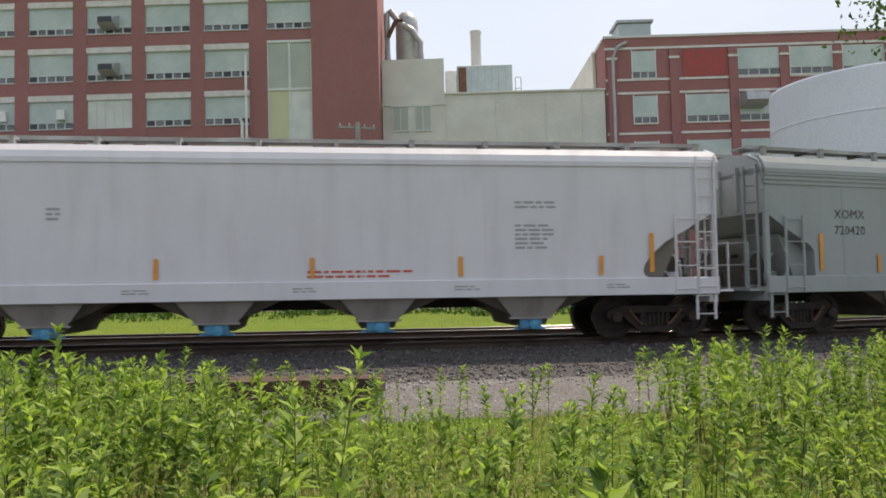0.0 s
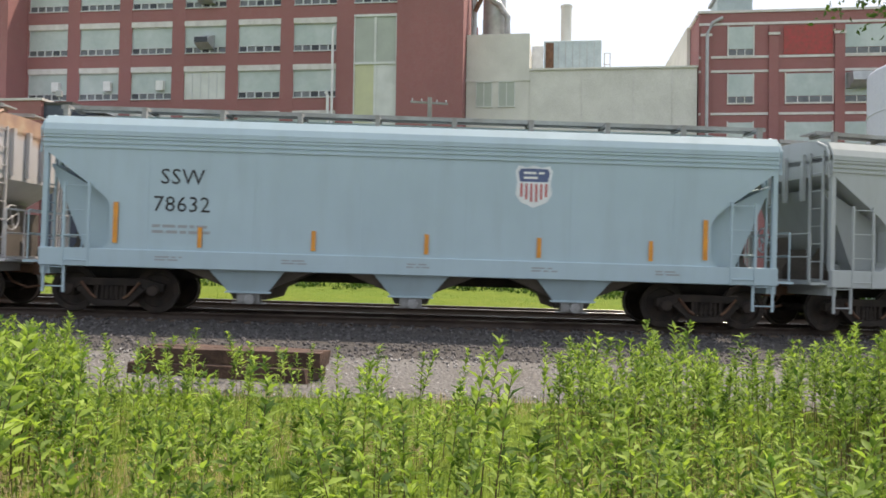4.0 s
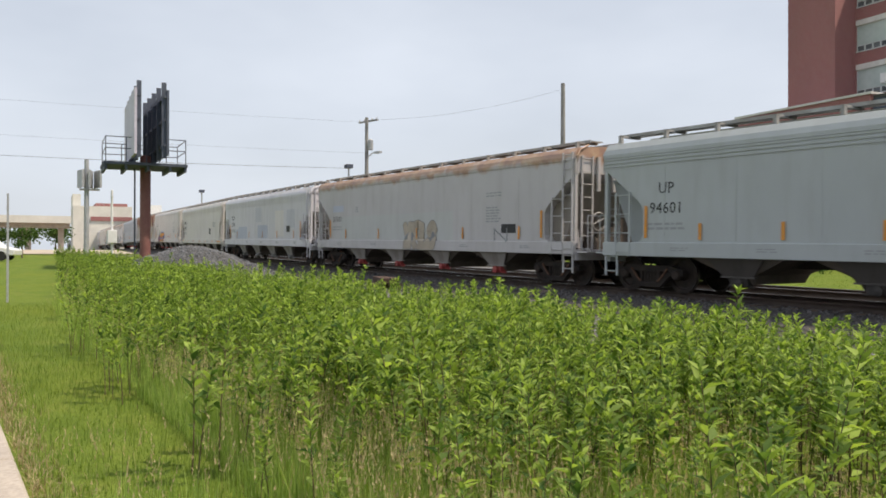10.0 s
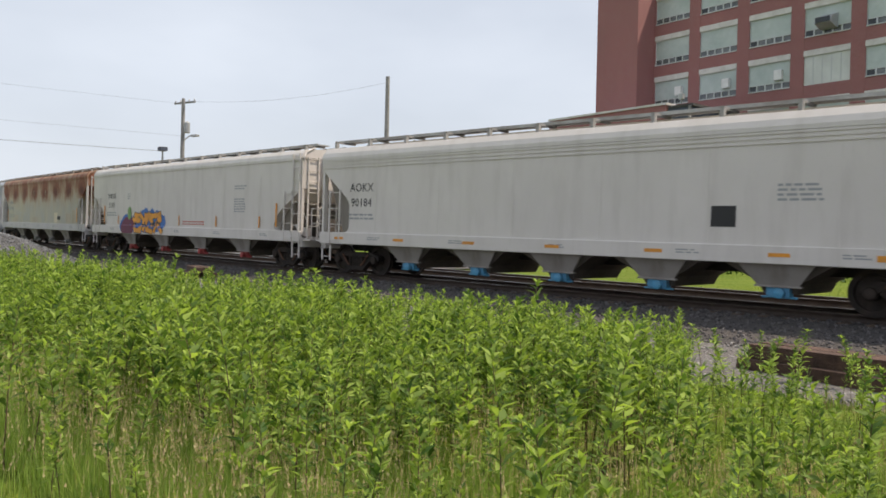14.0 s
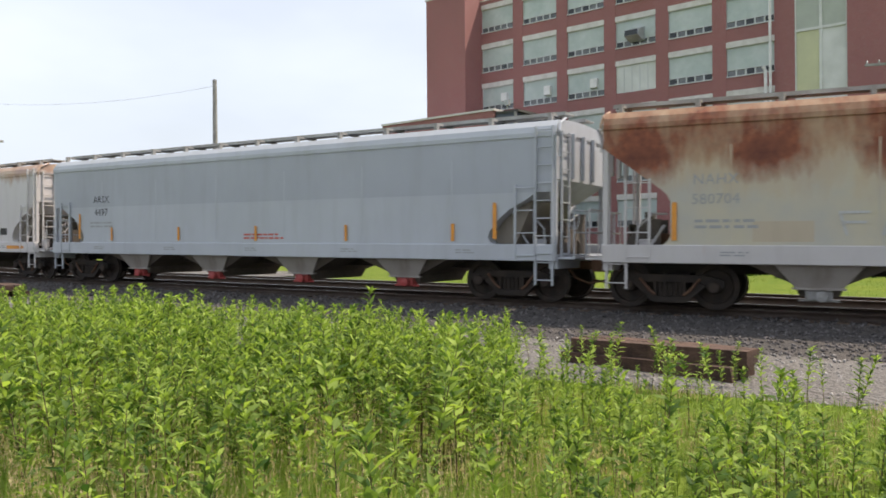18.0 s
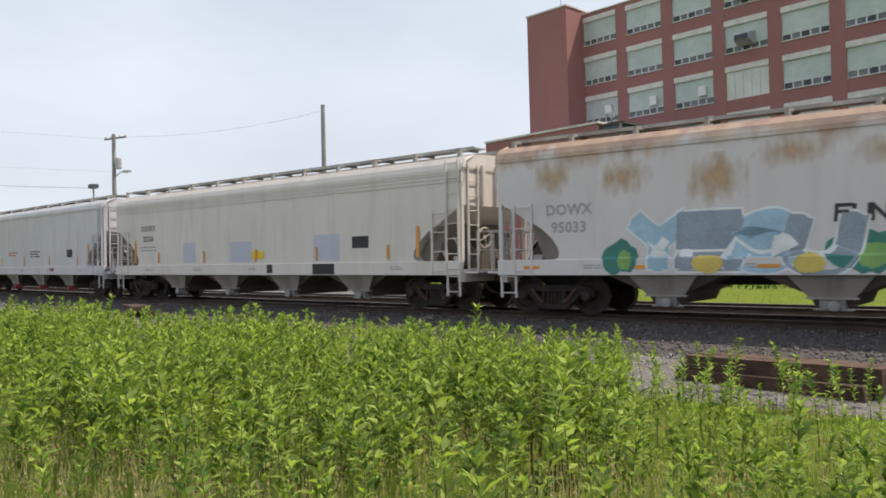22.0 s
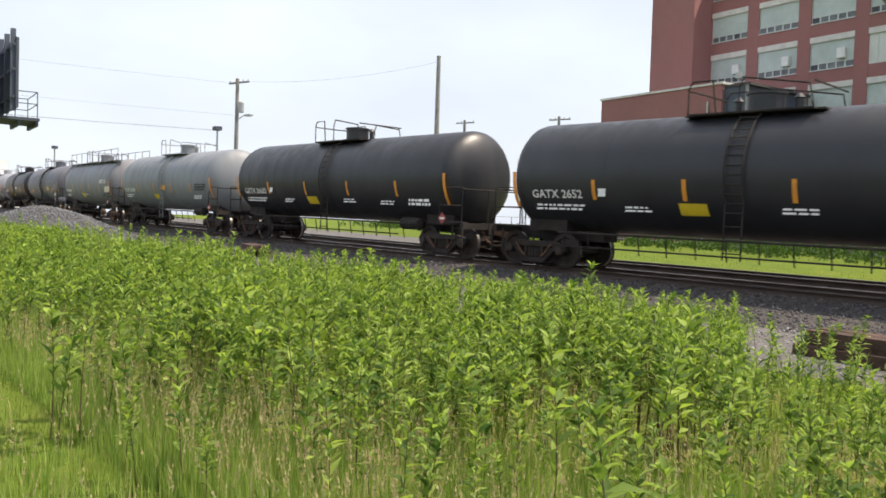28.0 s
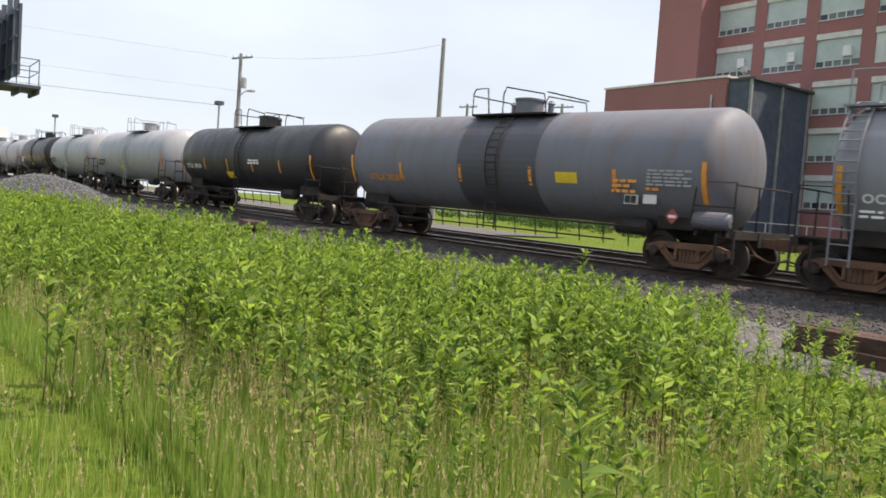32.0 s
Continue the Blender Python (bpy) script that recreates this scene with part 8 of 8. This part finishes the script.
def build_grass():
    rng = np.random.RandomState(31)
    P, T, S = [], [], []
    for _ in range(330000):
        x, y = rng.uniform(-22, 7), rng.uniform(-1.0, 9.8)
        r = math.hypot(x, y)
        if r < 1.2 or y < 0.66 + 0.118 * x or rng.uniform() > min(1, (4.5 / r) ** 1.3) or y > far_edge(x) - 0.1:
            continue
        d = stand_density(x, y)
        if d > 0.75 and y > near_edge(x) + 1.2:
            continue
        e = y - near_edge(x)
        if (0.04 < e < 1.6 and x < -1.5) or (d < 0.3 and x < -2.4 and r < 5.5 and y < 3.4 and rng.uniform() < 0.5):
            T.append((x, y, rng.uniform(0.7, 1.25) * (1.0 if e > 0.1 else 0.6)))
            if rng.uniform() < 0.07:
                S.append((x, y, rng.uniform(0.8, 1.1)))
        else:
            P.append((x, y, rng.uniform(0.5, 1.3)))
    for _ in range(120000):
        x, y = rng.uniform(-9, -0.6), rng.uniform(0.4, 5.6)
        e, r = y - near_edge(x), math.hypot(x, y)
        if r > 1.4 and 0.04 < e < 3.2 + noise.noise((x, y, 6)) and math.degrees(math.atan2(x, y)) < -24 and noise.noise((x * 0.9, y * 0.9, 8)) > -0.35:
            T.append((x, y, rng.uniform(0.7, 1.2) * min(1.0, 0.5 + 0.6 * max(0, e))))
            if rng.uniform() < 0.05:
                S.append((x, y, rng.uniform(0.8, 1.15)))
    blades("lawn_grass", M["grass"], P, 0.11, 0.007, "short uneven green lawn grass", 1)
    blades("tall_grass", M["tall_grass"], T, 0.4, 0.006, "tall seeding grass at the edge of the weeds", 2, 0.25)
    L = []
    while len(L) < 26000:
        x, y = rng.uniform(-9, 7), rng.uniform(1.6, 9.4)
        if y < far_edge(x) - 0.2 and noise.noise((x * 0.7, y * 0.7, 12)) > -0.05 and rng.uniform() < min(1, 5.5 / math.hypot(x, y)):
            L.append((x, y, rng.uniform(0.5, 1.6)))
    for _ in range(5000):
        x = rng.uniform(-18, -2)
        L.append((x, 0.04 - 0.118 * (-x - 5.0) + abs(rng.normal(0, 0.13)), rng.uniform(0.4, 1.1)))
    blades("dry_litter", M["litter"], L, 0.12, 0.006, "tan dead grass and stalks among the weeds", 5, 1.1)
    V, F = [], []
    n = 0
    for x, y, s in S:
        h = 0.56 * s
        z = ground_z(x, y)
        l = rng.normal(0, 0.1, 2)
        for k in range(9):
            c = np.array((x + l[0] * (0.75 + k * 0.03), y + l[1] * (0.75 + k * 0.03), z + h * (0.74 + k * 0.032)))
            q = rng.normal(0, 0.0045, (3, 3)) * (1.2 - k * 0.08)
            V += [c + q[0], c + q[1], c + q[2] + (0, 0, 0.02)]
            F.append((n, n + 1, n + 2))
            n += 3
        b = np.array((x, y, z))
        t = np.array((x + l[0] * 0.8, y + l[1] * 0.8, z + h * 0.78))
        V += [b + (0.002, 0, 0), b - (0.002, 0, 0), t]
        F.append((n, n + 1, n + 2))
        n += 3
    tagged(mesh_np("seed_heads", V, F, M["straw"]), "straw-coloured grass seed heads", "grass", kind="stuff")
    far = [(rng.uniform(-60, 30), rng.uniform(20.5, 48), rng.uniform(0.6, 1.6)) for _ in range(26000)]
    far = [p for p in far if p[1] > 0.2 * p[0] + 23]
    blades("field_grass", M["grass"], far, 0.06, 0.02, "rough mown grass field behind the track", 3)


def shrub_rows(name, x0, x1, y0, y1, count, size, seed, label):
    rng = np.random.RandomState(seed)
    lv, lf = leaf_verts(0.16, 0.09)
    V, F, n = [], [], 0
    for _ in range(count):
        x, y = rng.uniform(x0, x1), y0 + (y1 - y0) * rng.uniform() ** 0.6
        if noise.noise((x * 0.09, y * 0.15, 7)) < -0.1:
            continue
        s = size * rng.uniform(0.5, 1.5)
        for k in range(38):
            d = rng.normal(0, 1, 3)
            d /= np.linalg.norm(d)
            c = np.array((x, y, ground_z(x, y) + s * 0.45)) + d * (s * rng.uniform(0.5, 1.0), s * rng.uniform(0.5, 1.0), s * 0.6)
            m = np.array(Euler(rng.uniform(0, 6.28, 3)).to_matrix())
            V.append(lv * (0.8 + s) @ m.T + c)
            F.append(lf + n)
            n += 5
    return tagged(mesh_np(name, np.concatenate(V), np.concatenate(F), M["hedge"]), label, "shrubs", kind="stuff")


def tree(name, x, y, height, spread, seed, label, leaves=2600, leaf=0.12, limbs=7, base=None):
    rng = np.random.RandomState(seed)
    z0 = ground_z(x, y) if base is None else base
    t = tagged(empty(name, x, y, z0), label, "tree")
    bm = bmesh.new()
    lathe(bm, [(0.045 * height ** 0.9, -0.2), (0.03 * height ** 0.9, height * 0.3), (0.015 * height, height * 0.75), (0.01, height * 0.95)], 10)
    tips = []
    for k in range(limbs):
        a = k * 2.4 + rng.uniform(-0.3, 0.3)
        b = height * rng.uniform(0.3, 0.7)
        e = Vector((math.cos(a) * spread * rng.uniform(0.5, 0.95), math.sin(a) * spread * rng.uniform(0.5, 0.95), b + height * rng.uniform(0.1, 0.32)))
        mid = Vector((e.x * 0.45, e.y * 0.45, b + (e.z - b) * 0.6))
        bar(bm, (0, 0, b), mid, 0.014 * height, 6)
        bar(bm, mid, e, 0.007 * height, 5)
        tips += [e, mid, (e + mid) / 2]
    tips.append(Vector((0, 0, height * 0.92)))
    part("trunk", bm, M["bark"], t)
    lv, lf = leaf_verts(leaf, leaf * 0.55)
    V, F, n = [], [], 0
    for i in range(leaves):
        c = tips[rng.randint(len(tips))]
        d = rng.normal(0, 1, 3) * spread * 0.2
        m = np.array(Euler(rng.uniform(0, 6.28, 3)).to_matrix())
        V.append(lv * rng.uniform(0.7, 1.3) @ m.T + np.array(c) + d)
        F.append(lf + n)
        n += 5
    mesh_np("crown", np.concatenate(V), np.concatenate(F), M["hedge"], t)
    return t


def overhanging_tree():
    """A tree beside the camera whose twigs reach into the sky."""
    rng = np.random.RandomState(77)
    t = tagged(empty("roadside_tree", 7.6, 8.1, ground_z(6, 8) + 0.95), "leafy tree whose twigs hang over the lawn", "tree")
    bm = bmesh.new()
    lathe(bm, [(0.2, -0.2), (0.15, 2.5), (0.1, 4.6), (0.03, 7.0)], 10)
    ends = []
    for k in range(11):
        b = Vector((0, 0, 3.0 + 0.25 * k))
        a = 2.75 + 0.16 * (k % 5) if k < 5 else k * 1.3
        ln = 4.2 - 0.3 * k if k < 5 else 2.2
        e = Vector((math.cos(a) * ln, math.sin(a) * ln, (3.9 + 0.3 * k) if k < 5 else 5.0 + 0.25 * k))
        bar(bm, b, e, 0.03, 6)
        ends.append((b, e))
    part("trunk", bm, M["bark"], t)
    lv, lf = leaf_verts(0.09, 0.05)
    V, F, n = [], [], 0
    for i in range(8500):
        b, e = ends[rng.randint(len(ends))]
        c = np.array(b + (e - b) * rng.uniform(0.45, 1.12)) + rng.normal(0, 0.22, 3)
        m = np.array(Euler(rng.uniform(0, 6.28, 3)).to_matrix())
        V.append(lv * rng.uniform(0.7, 1.3) @ m.T + c)
        F.append(lf + n)
        n += 5
    mesh_np("crown", np.concatenate(V), np.concatenate(F), M["hedge"], t)


build_tie_pile(-4.28, 9.95, 0.06, -3.0, 4, "stack of old brown weathered crossties on the gravel")
build_tie_pile(-25.9, 10.6, ground_z(-25.9, 10) - 0.02, -12.0, 9, "stack of old crossties half hidden behind the weeds")
utility_pole(-42.5, 29.9, 12.6, arms=0, label="tall bare weathered utility pole")
utility_pole(-57.9, 22.2, 12.1, arms=1, lamp=3.2, gear=True, label="utility pole with crossarm, transformer and lamp")
utility_pole(-66, 50, 12.5, arms=1, label="far utility pole with one crossarm")
utility_pole(-54, 52, 12.0, arms=1, label="far utility pole with one crossarm")
utility_pole(-7.2, 45, 11.2, arms=1, label="utility pole before the factory")
lamp_post(-58.4, 20.9, 8.1)
lamp_post(-88.8, 14.9, 8.0)
wire((-57.9, 22.2, 11.7), (-62, -45, 12.6), 0.5, 0.005)
wire((-57.9, 22.2, 9.3), (-62, -45, 10.4), 0.5, 0.005)
wire((-58.4, 20.9, 8.1), (-62, -45, 9.4), 0.7, 0.013)
wire((-57.9, 22.2, 11.9), (-42.5, 29.9, 12.2), 0.5, 0.006)
billboard()
gravel_pile()
background()
parked_car(-62, -4.0, 75, M["car_white"])
kerb()
sign_post(-22.9, -0.9, 2.75)
sign_post(-29.4, -1.6, 2.6)
far_mast(-80, 3.1, 8.9)
crossing_post(-59.8, 3.95)
build_weeds()
build_grass()
tree("tree", -120, -12, 9, 4, 3, "distant round green tree", 1500, 0.5)
tree("tree", -71, -1.9, 2.3, 0.9, 6, "small bright green tree beside the road", 700, 0.2)
for k, (yy, hh) in enumerate(((1.0, 4.2), (-3.5, 4.6), (-8.0, 4.0), (-13.0, 5.0), (-18.0, 4.4))):
    tree("tree", -150, yy, hh, 2.6, 30 + k, "distant dark green tree behind the bridge", 900, 0.5)
tree("tree", -160, -24, 8, 4, 4, "distant round green tree", 1500, 0.5)
overhanging_tree()
motions()
